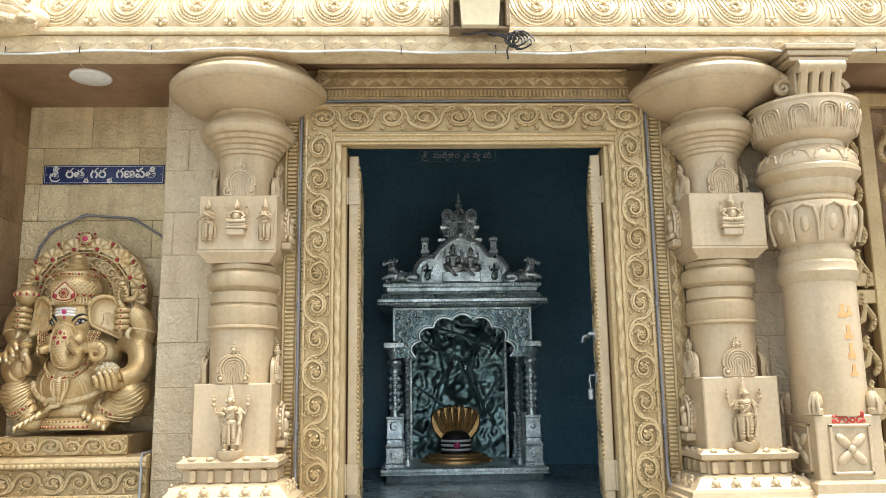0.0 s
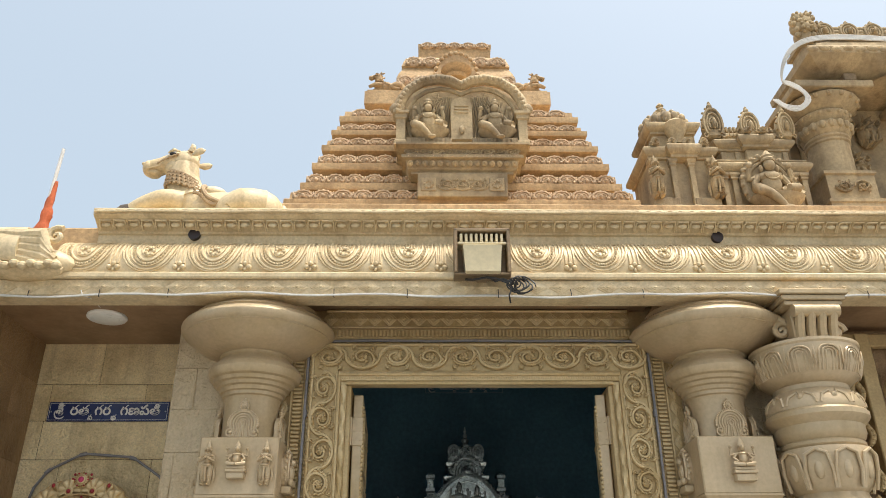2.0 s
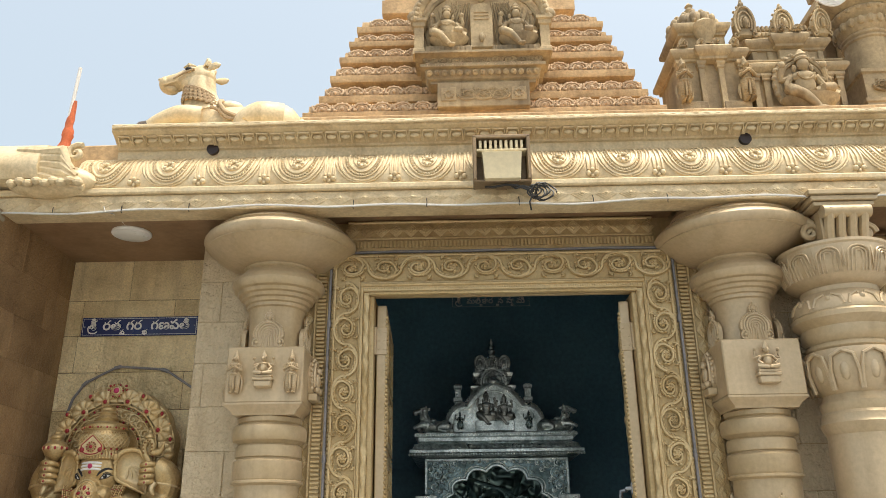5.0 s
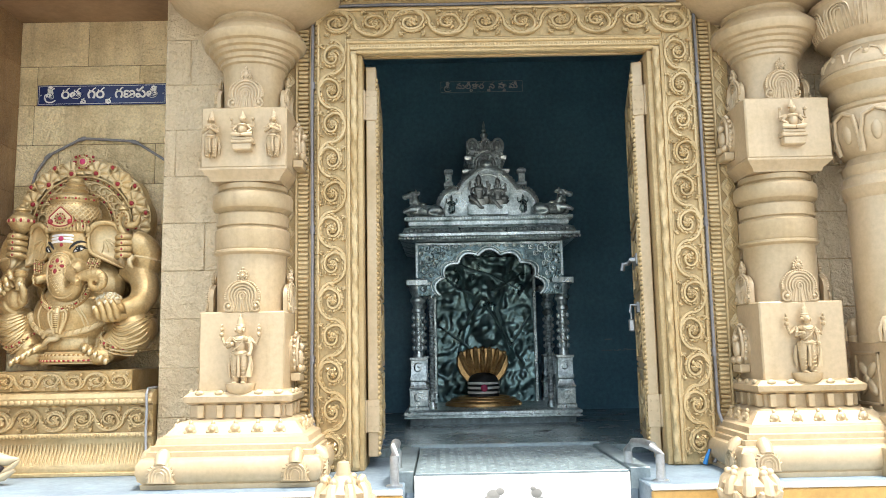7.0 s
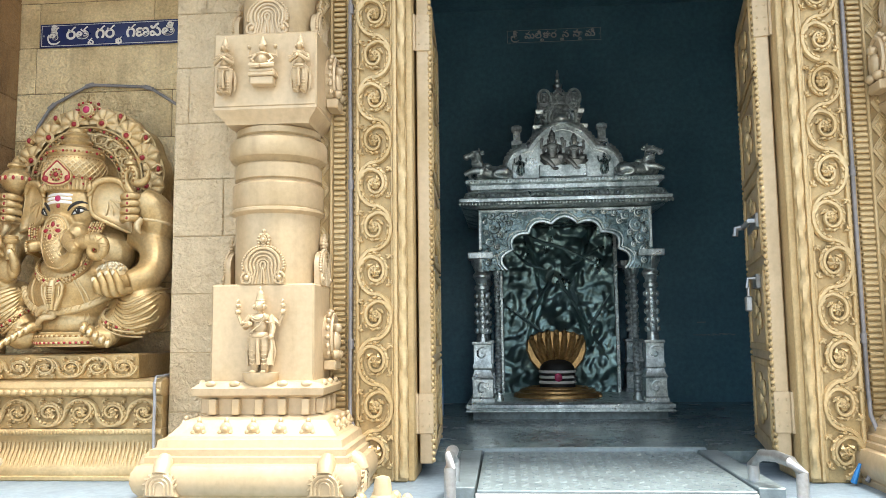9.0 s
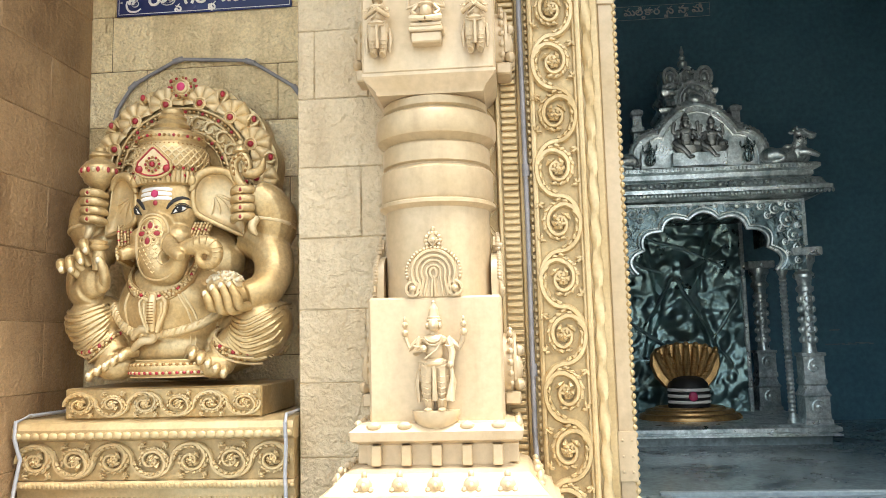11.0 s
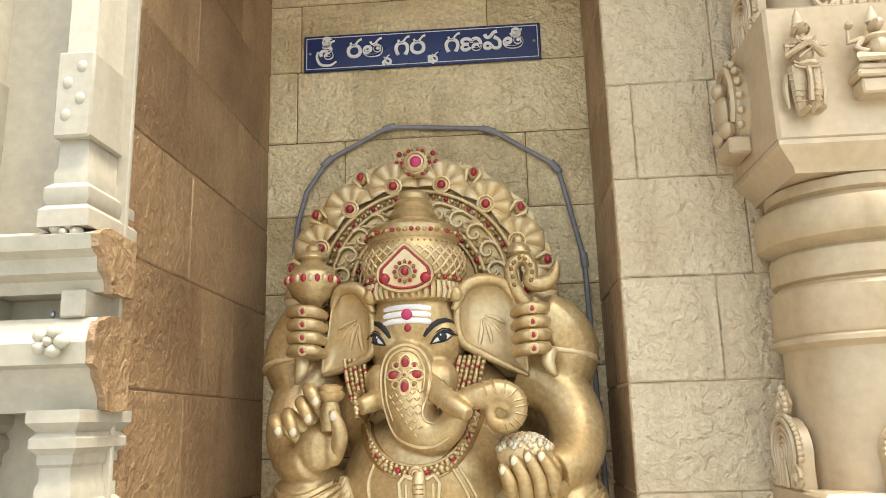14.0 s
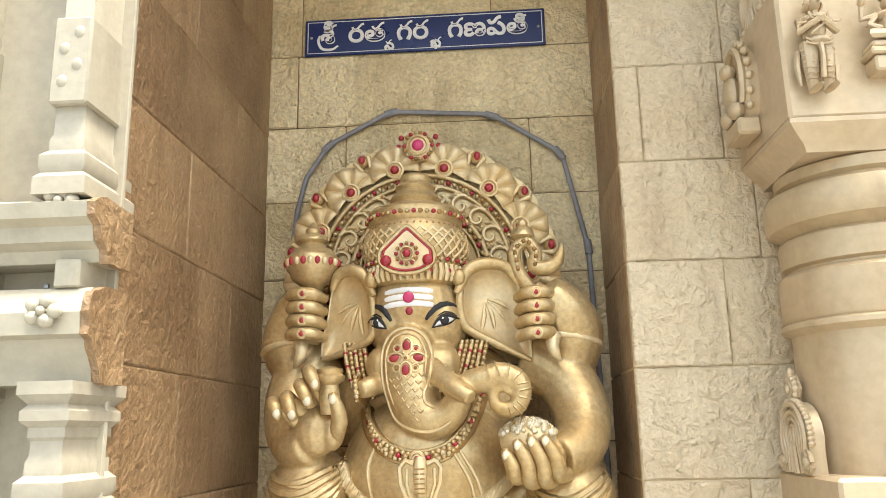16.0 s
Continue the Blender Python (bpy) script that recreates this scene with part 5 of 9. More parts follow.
        rim.append((HX + rr * math.cos(radians(a)), HZ + rr * math.sin(radians(a))))
    d.use(STATUE).plate(rim, HY, HY + 0.085, 0.012)
    d.use(STATUE).plate([(HX + 0.262 * math.cos(radians(a)), HZ + 0.262 * math.sin(radians(a))) for a in range(-45, 226, 6)], HY - 0.008, HY + 0.01, 0.01)
    for k in range(10):
        a0 = radians(-30 + 26.6 * k)
        c = pol(0.290, a0, 0)
        rows = []
        for q, lift in ((0.20, 0.014), (0.45, 0.020), (0.75, 0.019), (0.93, 0.014), (1.0, 0.004), (1.0, -0.004)):
            row = []
            for j in range(61):
                th = a0 + radians(-108 + 3.6 * j)
                wave = 1 - 2 * abs(math.sin(radians(-108 + 3.6 * j) * 4.5)) ** 0.7
                rr = 0.079 * q * (1 + 0.035 * wave * (q > 0.9)) * (1 - 0.10 * abs(j - 30) / 30)
                row.append((c[0] + rr * math.cos(th), HY - lift + 0.0065 * wave * min(1, q * 1.3), c[2] + rr * math.sin(th)))
            rows.append(row)
        d.use(STATUE_PALE).grid(rows)
        d.use(STATUE).ball((c[0], HY - 0.012, c[2]), (0.025, 0.012, 0.025), 14, 7)
        d.use(STATUE_PALE).tube([(c[0] + 0.022 * math.cos(t), HY - 0.020, c[2] + 0.022 * math.sin(t)) for t in [6.283 * j / 14 for j in range(14)]], 0.0042, 5, loop=True)
        d.use(RUBY).ball((c[0], HY - 0.022, c[2]), (0.0125, 0.009, 0.0125), 10, 6)
        if k < 9 and k != 4:
            am = a0 + radians(13.3)
            d.use(STATUE).ball(pol(0.347, am, -0.010), (0.017, 0.016, 0.017), 10, 7)
            d.use(RUBY).ball(pol(0.350, am, -0.023), (0.0095, 0.009, 0.0125), 9, 6)
            for sg in (-1, 1):
                d.use(STATUE_PALE).tube([pol(0.322, am + sg * 0.035, -0.016), pol(0.350, am + sg * 0.058, -0.020), pol(0.366, am + sg * 0.030, -0.014)], [0.004, 0.0075, 0.003], 6)
    d.use(STATUE)
    for rr, q in ((0.266, 0.0075), (0.238, 0.0065), (0.180, 0.0095), (0.160, 0.006)):
        d.tube([pol(rr, radians(a), -0.014) for a in range(-40, 221, 5)], q, 7)
    for i in range(66):
        a = radians(-38 + 3.92 * i)
        d.use((RUBY, STATUE, STATUE_DARK, STATUE)[i % 4]).ball(pol(0.252, a, -0.018), (0.0068, 0.0068, 0.0068), 7, 5)
    for i in range(15):
        # leaf scrolls of the inner band
        a = radians(-22 + 16 * i)
        sg = 1 if i < 7 else -1
        cc = pol(0.209, a, -0.018)
        cu = [(0.027 * (1 - t) + 0.003, a + sg * 6.8 * t) for t in [j / 12 for j in range(13)]]
        d.use(STATUE_PALE).tube([(cc[0] + r0 * math.cos(b), cc[1], cc[2] + r0 * math.sin(b)) for r0, b in cu], [0.0062 - 0.0026 * j / 12 for j in range(13)], 6)
        for j in range(4):
            b = a + sg * (0.5 + 1.1 * j)
            d.tube([pol(0.209 + 0.024 * math.cos(b - a), a + 0.024 * math.sin(b - a) / 0.209, -0.016), pol(0.209 + 0.036 * math.cos(b - a + sg * 0.3) * 0.8, a + 0.036 * math.sin(b - a + sg * 0.3) / 0.209, -0.022), pol(0.209 + 0.030 * math.cos(b - a + sg * 0.8) * 0.8, a + 0.040 * math.sin(b - a + sg * 0.8) / 0.209, -0.014)], [0.003, 0.0062, 0.0018], 6)
    for i in range(30):
        a = radians(-24 + 7.8 * i)
        d.use((RUBY, STATUE_DARK, STATUE)[i % 3]).ball(pol(0.170, a, -0.020), (0.0078, 0.006, 0.0078), 7, 5)
    c = pol(0.345, radians(90), -0.02)
    d.use(STATUE_PALE).ball(c, (0.043, 0.02, 0.043), 18, 8)
    for i in range(18):
        d.use(RUBY if i % 3 == 0 else STATUE_DARK if i % 3 == 1 else STATUE).ball((c[0] + 0.038 * math.cos(i * 0.349), c[1] - 0.012, c[2] + 0.038 * math.sin(i * 0.349)), 0.0058, 7, 5)
    d.use(STATUE).tube([(c[0] + 0.026 * math.cos(i * 0.3927), c[1] - 0.018, c[2] + 0.026 * math.sin(i * 0.3927)) for i in range(16)], 0.004, 5, loop=True)
    d.use(PINK).ball((c[0], c[1] - 0.017, c[2]), (0.017, 0.008, 0.017), 12, 7)
    for sg in (-1, 1):
        for dz in (0.004, 0.03):
            d.use(RUBY).ball((c[0] + sg * (0.056 - 0.3 * dz), c[1] + 0.004, c[2] + dz), (0.008, 0.008, 0.008), 8, 5)
    # crown
    CR = (-1.814, 4.575, 0)
    d.use(STATUE).lathe([(0.108, 1.792), (0.118, 1.797), (0.122, 1.806), (0.119, 1.815), (0.121, 1.835), (0.127, 1.842), (0.123, 1.85), (0.117, 1.854), (0.127, 1.872), (0.131, 1.90), (0.128, 1.925), (0.114, 1.952), (0.118, 1.958), (0.122, 1.968), (0.116, 1.978), (0.119, 1.986), (0.112, 1.994), (0.086, 2.003), (0.066, 2.008), (0.060, 2.016), (0.066, 2.026), (0.060, 2.036), (0.052, 2.042), (0.047, 2.05), (0.052, 2.058), (0.046, 2.068), (0.040, 2.072), (0.042, 2.082), (0.034, 2.094), (0.010, 2.102)], CR, 44)
    cr = lambda a, rr, z: (CR[0] + rr * math.cos(a), CR[1] + rr * math.sin(a), z)
    for dirn in (-1, 1):
        for i in range(16):
            a0 = math.pi + math.pi * i / 15
            d.use(STATUE_PALE).tube([cr(a0 + dirn * 0.55 * t, rr, z) for t, rr, z in ((0, 0.122, 1.858), (0.3, 0.131, 1.88), (0.6, 0.1325, 1.905), (1, 0.127, 1.928))], 0.0036, 5)
    for i in range(24):
        a = math.pi + math.pi * (i + 0.5) / 24
        d.use(STATUE_PALE).tube([cr(a, 0.122, 1.800), cr(a, 0.128, 1.816), cr(a, 0.124, 1.840)], [0.0055, 0.0078, 0.006], 6)
        d.use((RUBY, STATUE_DARK, STATUE)[i % 3]).ball(cr(a, 0.124, 1.968), 0.0062, 6, 4)
        d.use((STATUE, RUBY)[i % 2]).ball(cr(a, 0.130, 1.850), 0.0058, 6, 4)
        d.use(STATUE_DARK).ball(cr(a, 0.1185, 1.940), (0.004, 0.004, 0.004), 6, 4)
    for i in range(5):
        d.use(RUBY).ball(cr(radians(225 + 22 * i), 0.129, 1.822), (0.0062, 0.0062, 0.0075), 8, 5)
    KX, KY, KZ = -1.822, 4.443, 1.872
    leafp = lambda q: [(KX + q * 0.060 * math.sin(t) * (1 - 0.35 * math.cos(t)) * (1 if math.cos(t) < 0.2 else 1 - 0.5 * math.cos(t)), KY, KZ - 0.004 + q * 0.055 * math.cos(t)) for t in [6.2832 * j / 28 for j in range(28)]]
    d.use(STATUE_PALE).plate([(p[0], p[2]) for p in leafp(1.0)], KY - 0.006, KY + 0.03, 0.05)
    d.use(RUBY).tube([(p[0], p[1] - 0.006, p[2]) for p in leafp(0.90)], 0.0030, 6, loop=True)
    d.use(STATUE).tube([(p[0], p[1] - 0.004, p[2]) for p in leafp(1.04)], 0.0055, 6, loop=True)
    for i in range(12):
        d.use(STATUE_DARK if i % 2 else RUBY).ball((KX + 0.025 * math.cos(i * 0.5236), KY - 0.010, KZ - 0.014 + 0.025 * math.sin(i * 0.5236)), 0.0050, 6, 4)
    d.use(STATUE).tube([(KX + 0.016 * math.cos(i * 0.449), KY - 0.010, KZ - 0.014 + 0.016 * math.sin(i * 0.449)) for i in range(14)], 0.0028, 5, loop=True)
    d.use(RUBY).ball((KX, KY - 0.012, KZ - 0.014), (0.010, 0.008, 0.010), 10, 6)
    for sx in (-1, 1):
        d.use(RUBY).ball((KX + sx * 0.050, KY - 0.004, KZ - 0.030), (0.0145, 0.012, 0.0145), 12, 7)
    # face: paste stripes, eyes, brows
    for i in range(3):
        z = 1.776 - 0.0165 * i
        p = [on(-1.822 + x, z - 0.004 * (x / 0.058) ** 2, 0.001) for x in [-0.058 + 0.0116 * j for j in range(11)]]
        d.use(WHITE).tube(p, [0.0045] + [0.0066] * 9 + [0.0045], 6, flat=0.5)
    d.use(PINK).ball(on(-1.821, 1.757, 0.005), (0.0135, 0.005, 0.0135), 12, 7)
    d.use(RUBY).ball(on(-1.820, 1.725, 0.002), (0.0088, 0.004, 0.0098), 10, 6)
    for sx, ex, wd in ((-1, -1.897, 0.82), (1, -1.742, 1.0)):
        ez = 1.702
        e = lambda u, v, lift=0.0015: on(ex + sx * u * wd, ez + v, lift)
        lens = [(-0.020, -0.012), (-0.010, 0.002), (0.003, 0.010), (0.015, 0.010), (0.024, 0.005), (0.016, -0.003), (0.004, -0.007), (-0.010, -0.011)]
        cx, cz = sum(p[0] for p in lens) / 8, sum(p[1] for p in lens) / 8
        d.use(WHITE).grid([[e(cx + (u - cx) * q, cz + (v - cz) * q, lf) for u, v in lens] for q, lf in ((1.0, 0.0005), (0.96, 0.003), (0.5, 0.0045), (0.02, 0.005))], True)
        d.use(BLACK).ball(e(0.003, 0.001, 0.004), (0.0118 * wd, 0.0035, 0.0108), 14, 8)
        # white fleck painted on the iris as a glint
        d.use(WHITE).ball(e(0.000, 0.005, 0.0078), (0.0022, 0.001, 0.0026), 6, 4)
        lid = [e(u, v, 0.004) for u, v in ((-0.026, -0.016), (-0.016, -0.002), (-0.004, 0.009), (0.008, 0.0135), (0.020, 0.0125), (0.030, 0.008), (0.038, 0.006))]
        d.use(BLACK).tube(lid, [0.0015, 0.0032, 0.0040, 0.0042, 0.0038, 0.0030, 0.0012], 6)
        d.tube([e(u, v, 0.003) for u, v in ((-0.024, -0.016), (-0.010, -0.013), (0.005, -0.0105), (0.018, -0.005), (0.030, 0.006))], [0.001, 0.002, 0.0022, 0.002, 0.001], 5)
        d.tube([e(u, v, 0.003) for u, v in ((-0.012, 0.012), (0.004, 0.0215), (0.020, 0.020), (0.032, 0.013))], [0.001, 0.0018, 0.0018, 0.001], 5)
        br = [e(u, v, 0.002) for u, v in ((-0.040, 0.002), (-0.030, 0.016), (-0.018, 0.029), (-0.004, 0.038), (0.010, 0.042), (0.024, 0.040), (0.034, 0.034))]
        d.tube(br, [0.0035, 0.0062, 0.0072, 0.0070, 0.0060, 0.0042, 0.0018], 7, flat=0.5)
    # the painted and carved trunk
    d.use(STATUE_PALE)
    ridge([(-1.862, 1.500), (-1.880, 1.560), (-1.884, 1.625), (-1.866, 1.668), (-1.826, 1.684), (-1.788, 1.668), (-1.768, 1.625), (-1.768, 1.575), (-1.782, 1.535), (-1.778, 1.510), (-1.755, 1.500)], 0.0046)
    ridge([(-1.852, 1.508), (-1.868, 1.560), (-1.872, 1.622), (-1.858, 1.658), (-1.826, 1.672), (-1.796, 1.658), (-1.780, 1.622), (-1.780, 1.575)], 0.0028)
    ridge([(-1.870, 1.520), (-1.848, 1.475), (-1.805, 1.452), (-1.760, 1.450), (-1.722, 1.470)], 0.0042)
    FX, FZ = -1.824, 1.612
    for k in range(4):
        a = math.pi / 2 * k
        px, pz, w2, h2 = FX + 0.026 * math.cos(a), FZ + 0.028 * math.sin(a), (0.0185, 0.0125)[k % 2], (0.0125, 0.0195)[k % 2]
        d.use(STATUE_PALE).tube([on(px + w2 * math.cos(t), pz + h2 * math.sin(t), 0.002) for t in [6.2832 * j / 14 for j in range(14)]], 0.0028, 5, loop=True)
        d.use(RUBY).ball(on(px, pz, 0.001), (w2 * 0.70, 0.0045, h2 * 0.70), 10, 6)
        px, pz = FX + 0.030 * math.cos(a + 0.785), FZ + 0.032 * math.sin(a + 0.785)
        d.use(STATUE_PALE).tube([on(px + 0.009 * math.cos(t), pz + 0.009 * math.sin(t), 0.002) for t in [6.2832 * j / 10 for j in range(10)]], 0.0022, 5, loop=True)
        d.use(RUBY if k < 2 else STATUE_DARK).ball(on(px, pz, 0.001), (0.0045, 0.003, 0.0045), 7, 5)
    d.use(STATUE_PALE).ball(on(FX, FZ, 0.002), (0.009, 0.006, 0.009), 9, 6)
    d.use(STATUE_DARK).ball(on(FX, FZ, 0.007), (0.004, 0.003, 0.004), 8, 5)
    for i in range(7):
        for j in range(5 - (i > 4)):
            x, z = -1.856 + 0.010 * i + 0.017 * j, 1.562 - 0.0145 * i + 0.003 * j
            if x < -1.785:
                d.use(STATUE_PALE).tube([on(x - 0.006, z + 0.004), on(x, z - 0.003), on(x + 0.006, z + 0.003)], 0.0022, 4)
    for i in range(13):
        # wrinkles round the curled tip
        k = 7 + i * 0.72
        a, b = Vector(TR[int(k)]), Vector(TR[int(k) + 1])
        p, dr = a.lerp(b, k % 1), (b - a).normalized()
        u = dr.cross(Vector((0, 1, 0))).normalized()
        rr = TW[int(k)] * 0.99
        d.use(STATUE).tube([tuple(p + rr * (math.cos(t) * u + math.sin(t) * Vector((0, -1, 0)))) for t in [math.pi * (0.05 + 0.5 * j / 8) for j in range(9)]], 0.0026, 5)
    for q in (0.25, 0.45):
        p = Vector((-1.775, 4.45, 1.590)).lerp(Vector((-1.676, 4.346, 1.516)), q)
        d.use(STATUE_PALE).tube([(p.x + 0.027 * math.cos(t) * 0.6, p.y - 0.018 * abs(math.sin(t)) - 0.006, p.z + 0.027 * math.cos(t) * 0.8) for t in [math.pi * j / 8 for j in range(9)]], 0.0035, 5)
    # ears: cupped, with a rolled top and creases
    EARS = ([(-1.92, 1.79), (-1.940, 1.826), (-1.968, 1.838), (-2.002, 1.828), (-2.022, 1.790), (-2.032, 1.725), (-2.047, 1.665), (-2.042, 1.624), (-1.995, 1.636), (-1.950, 1.652), (-1.915, 1.676), (-1.912, 1.735)],
            [(-1.70, 1.79), (-1.682, 1.828), (-1.640, 1.846), (-1.590, 1.838), (-1.558, 1.795), (-1.543, 1.725), (-1.535, 1.660), (-1.538, 1.612), (-1.585, 1.634), (-1.635, 1.658), (-1.690, 1.690), (-1.704, 1.740)])
    for poly in EARS:
        ring = [(p.x, p.z) for p in curve([(x, 0, z) for x, z in poly + poly[:1]], [0] * 13, 4)[0]][:-1]
        cx, cz = sum(p[0] for p in poly) / 12, sum(p[1] for p in poly) / 12
        out = 1 if cx > -1.81 else -1
        yy = lambda x: 4.478 + 0.30 * abs(x + 1.812)
        rows = []
        for q, lift in ((0.96, 0.05), (1.02, 0.030), (1.03, 0.008), (0.98, -0.006), (0.91, -0.004), (0.83, 0.012), (0.62, 0.024), (0.3, 0.022), (0.03, 0.016)):
            rows.append([(cx + (x - cx) * q, yy(cx + (x - cx) * q) + lift, cz + (z - cz) * q) for x, z in ring])
        d.use(STATUE_PALE).grid(rows, True, True)
        roll = [(poly[0][0] - out * 0.012, poly[0][1] - 0.02)] + poly[0:4] + [(poly[4][0] - out * 0.004, poly[4][1])]
        d.use(STATUE).tube(*curve([(x, yy(x) - 0.010, z) for x, z in roll], [0.007, 0.012, 0.0165, 0.0165, 0.014, 0.007], 4), 9)
        d.tube(*curve([(x, yy(x) - 0.005, z) for x, z in (poly[0], poly[11], poly[10], poly[9], poly[8], poly[7])], [0.009, 0.010, 0.011, 0.010, 0.009, 0.006], 4), 8)
        d.ball((poly[0][0] - out * 0.004, yy(poly[0][0]) - 0.014, poly[0][1] + 0.018), (0.018, 0.018, 0.022), 12, 8)
        for k in range(4):
            b = radians((-82 + 25 * k) if out > 0 else (262 - 25 * k))
            x0, z0 = cx - out * 0.030, cz + 0.030
            L = 0.085 - 0.006 * k
            pts = [(x0 + L * q * math.cos(b - out * 0.25 * q), z0 + L * q * math.sin(b - out * 0.25 * q)) for q in (0.15, 0.5, 0.8, 1.0)]
            d.use(STATUE_PALE).tube([(x, yy(x) + 0.021 - 0.001 * q, z) for q, (x, z) in enumerate(pts)], [0.002, 0.0065, 0.0055, 0.001], 6)
    # necklaces
    nk = line([(-1.945, 1.585), (-1.935, 1.520), (-1.912, 1.458), (-1.870, 1.412), (-1.800, 1.392), (-1.735, 1.408), (-1.692, 1.452)], 4) + [(-1.668, 4.462, 1.500), (-1.650, 4.480, 1.555)]
    d.use(STATUE_DARK).tube(nk, 0.0185, 8, flat=0.4)
    for sg in (-1, 1):
        d.use(STATUE).tube(off(nk, sg * 0.016, -0.003), 0.0042, 6)
    for dz, n, q, ms in ((-0.011, 60, 0.0056, (STATUE, STATUE_PALE)), (0.011, 56, 0.0056, (STATUE_PALE, STATUE)), (0.0, 44, 0.0068, (STATUE_PALE, STATUE, RUBY, STATUE))):
        beadline(off(nk, dz * 0.8, -0.009, 0.0), n, q, ms)
    med = on(-1.800, 1.392, 0.012)
    d.use(STATUE_PALE).ball(med, (0.019, 0.009, 0.019), 12, 7)
    d.use(STATUE).tube([(med[0] + 0.013 * math.cos(t), med[1] - 0.007, med[2] + 0.013 * math.sin(t)) for t in [6.283 * j / 12 for j in range(12)]], 0.003, 5, loop=True)
    d.use(RUBY).ball((med[0], med[1] - 0.008, med[2]), (0.0065, 0.004, 0.0065), 8, 5)
    for x0, x1, m in ((-1.985, -1.938, 5), (-1.700, -1.640, 6)):
        for k in range(m):
            x = x0 + (x1 - x0) * k / (m - 1)
            dx = 0.028 if x0 < -1.8 else -0.032
            ln = curve([(x, 4.525, 1.660), (x + dx * 0.4, 4.505, 1.605), (x + dx, 4.488, 1.550 - 0.006 * k)], [0, 0, 0], 4)[0]
            d.use(STATUE_DARK).tube(ln, 0.0062, 6)
            beadline(off(ln, 0, -0.004), 20, 0.0056, (STATUE, STATUE_DARK) if k % 2 else (STATUE_PALE, STATUE, STATUE_PALE, STATUE, RUBY, STATUE))
    # sash, thread and cobra buckle
    sash = line([(-1.985, 1.375), (-1.960, 1.325), (-1.905, 1.285), (-1.850, 1.268), (-1.790, 1.266), (-1.720, 1.276), (-1.650, 1.302), (-1.590, 1.348)], 4)
    d.use(STATUE_PALE).tube(sash, 0.0165, 10)
    for i in range(len(sash) - 1):
        a, b = Vector(sash[i]), Vector(sash[i + 1])
        p = a.lerp(b, 0.5)
        d.use(STATUE if i % 2 else STATUE_PALE).tube([(p.x - 0.006, p.y - 0.012, p.z - 0.012), (p.x, p.y - 0.017, p.z), (p.x + 0.006, p.y - 0.012, p.z + 0.012)], 0.0042, 5)
    kx, kz = -1.845, 1.262
    ky = on(kx, kz)[1] - 0.012
    d.use(STATUE_PALE).tube(*curve([(kx - 0.035, ky + 0.004, kz - 0.008), (kx - 0.005, ky - 0.006, kz + 0.022), (kx + 0.035, ky - 0.006, kz + 0.014), (kx + 0.040, ky - 0.004, kz - 0.012), (kx + 0.005, ky - 0.012, kz - 0.018), (kx - 0.020, ky - 0.004, kz - 0.034), (kx - 0.038, ky + 0.004, kz - 0.052)], [0.010, 0.015, 0.0155, 0.014, 0.014, 0.013, 0.007], 4), 9)
    for pts in ([(-1.895, 1.425), (-1.915, 1.370), (-1.905, 1.300)], [(-1.728, 1.415), (-1.690, 1.350), (-1.678, 1.300)], [(-1.712, 1.415), (-1.674, 1.350), (-1.660, 1.302)], [(-1.690, 1.262), (-1.692, 1.215), (-1.712, 1.178)], [(-1.676, 1.262), (-1.678, 1.215), (-1.698, 1.175)]):
        ridge(pts, 0.0046)
    bx, bz = -1.792, 1.332
    by = on(bx, bz)[1]
    d.use(STATUE).plate([(bx + x * 1.25, bz + z * 1.25) for x, z in ((-0.012, -0.05), (0.012, -0.05), (0.034, 0.01), (0.038, 0.035), (0.028, 0.05), (0.01, 0.042), (0, 0.036), (-0.01, 0.042), (-0.028, 0.05), (-0.038, 0.035), (-0.034, 0.01))], by - 0.020, by + 0.02, 0.08)
    d.use(STATUE_PALE).tube([(bx, by - 0.022, bz - 0.055), (bx, by - 0.030, bz - 0.005), (bx, by - 0.030, bz + 0.035), (bx, by - 0.022, bz + 0.062)], [0.008, 0.014, 0.015, 0.012], 8)
    for k in range(8):
        d.use(STATUE_DARK).tube([(bx - 0.011, by - 0.0435, bz - 0.030 + 0.010 * k), (bx + 0.011, by - 0.0435, bz - 0.030 + 0.010 * k)], 0.0016, 4)
    for sx in (-1, 1):
        d.use(STATUE_PALE).tube([(bx + sx * x * 1.25, by - 0.022, bz + z * 1.25) for x, z in ((0.012, -0.048), (0.034, 0.008), (0.036, 0.034), (0.026, 0.046), (0.012, 0.04))], 0.006, 6)
        d.tube([(bx + sx * x * 1.25, by - 0.022, bz + z * 1.25) for x, z in ((0.010, -0.040), (0.024, 0.006), (0.024, 0.032))], 0.004, 5)
    # armlets with hooked tails, finger rings
    for cx, cz, rx, sx, tail in ((-2.128, 1.655, 0.076, 1, -2.092), (-1.448, 1.655, 0.086, -1, -1.482)):
        for dz, q in ((0.0, 0.0085), (0.017, 0.006)):
            d.use(STATUE_PALE).tube([(cx + rx * math.cos(t), 4.60 + 0.076 * math.sin(t), cz + dz - 0.012 * math.sin(t) + sx * 0.012 * math.cos(t)) for t in [math.pi * (0.95 + 1.1 * j / 16) for j in range(17)]], q, 7)
        d.tube(*curve([(tail, 4.520, cz + 0.012), (tail + sx * 0.006, 4.506, cz - 0.014), (tail, 4.502, cz - 0.036), (tail - sx * 0.012, 4.508, cz - 0.050)], [0.019, 0.016, 0.012, 0.004], 4), 9)
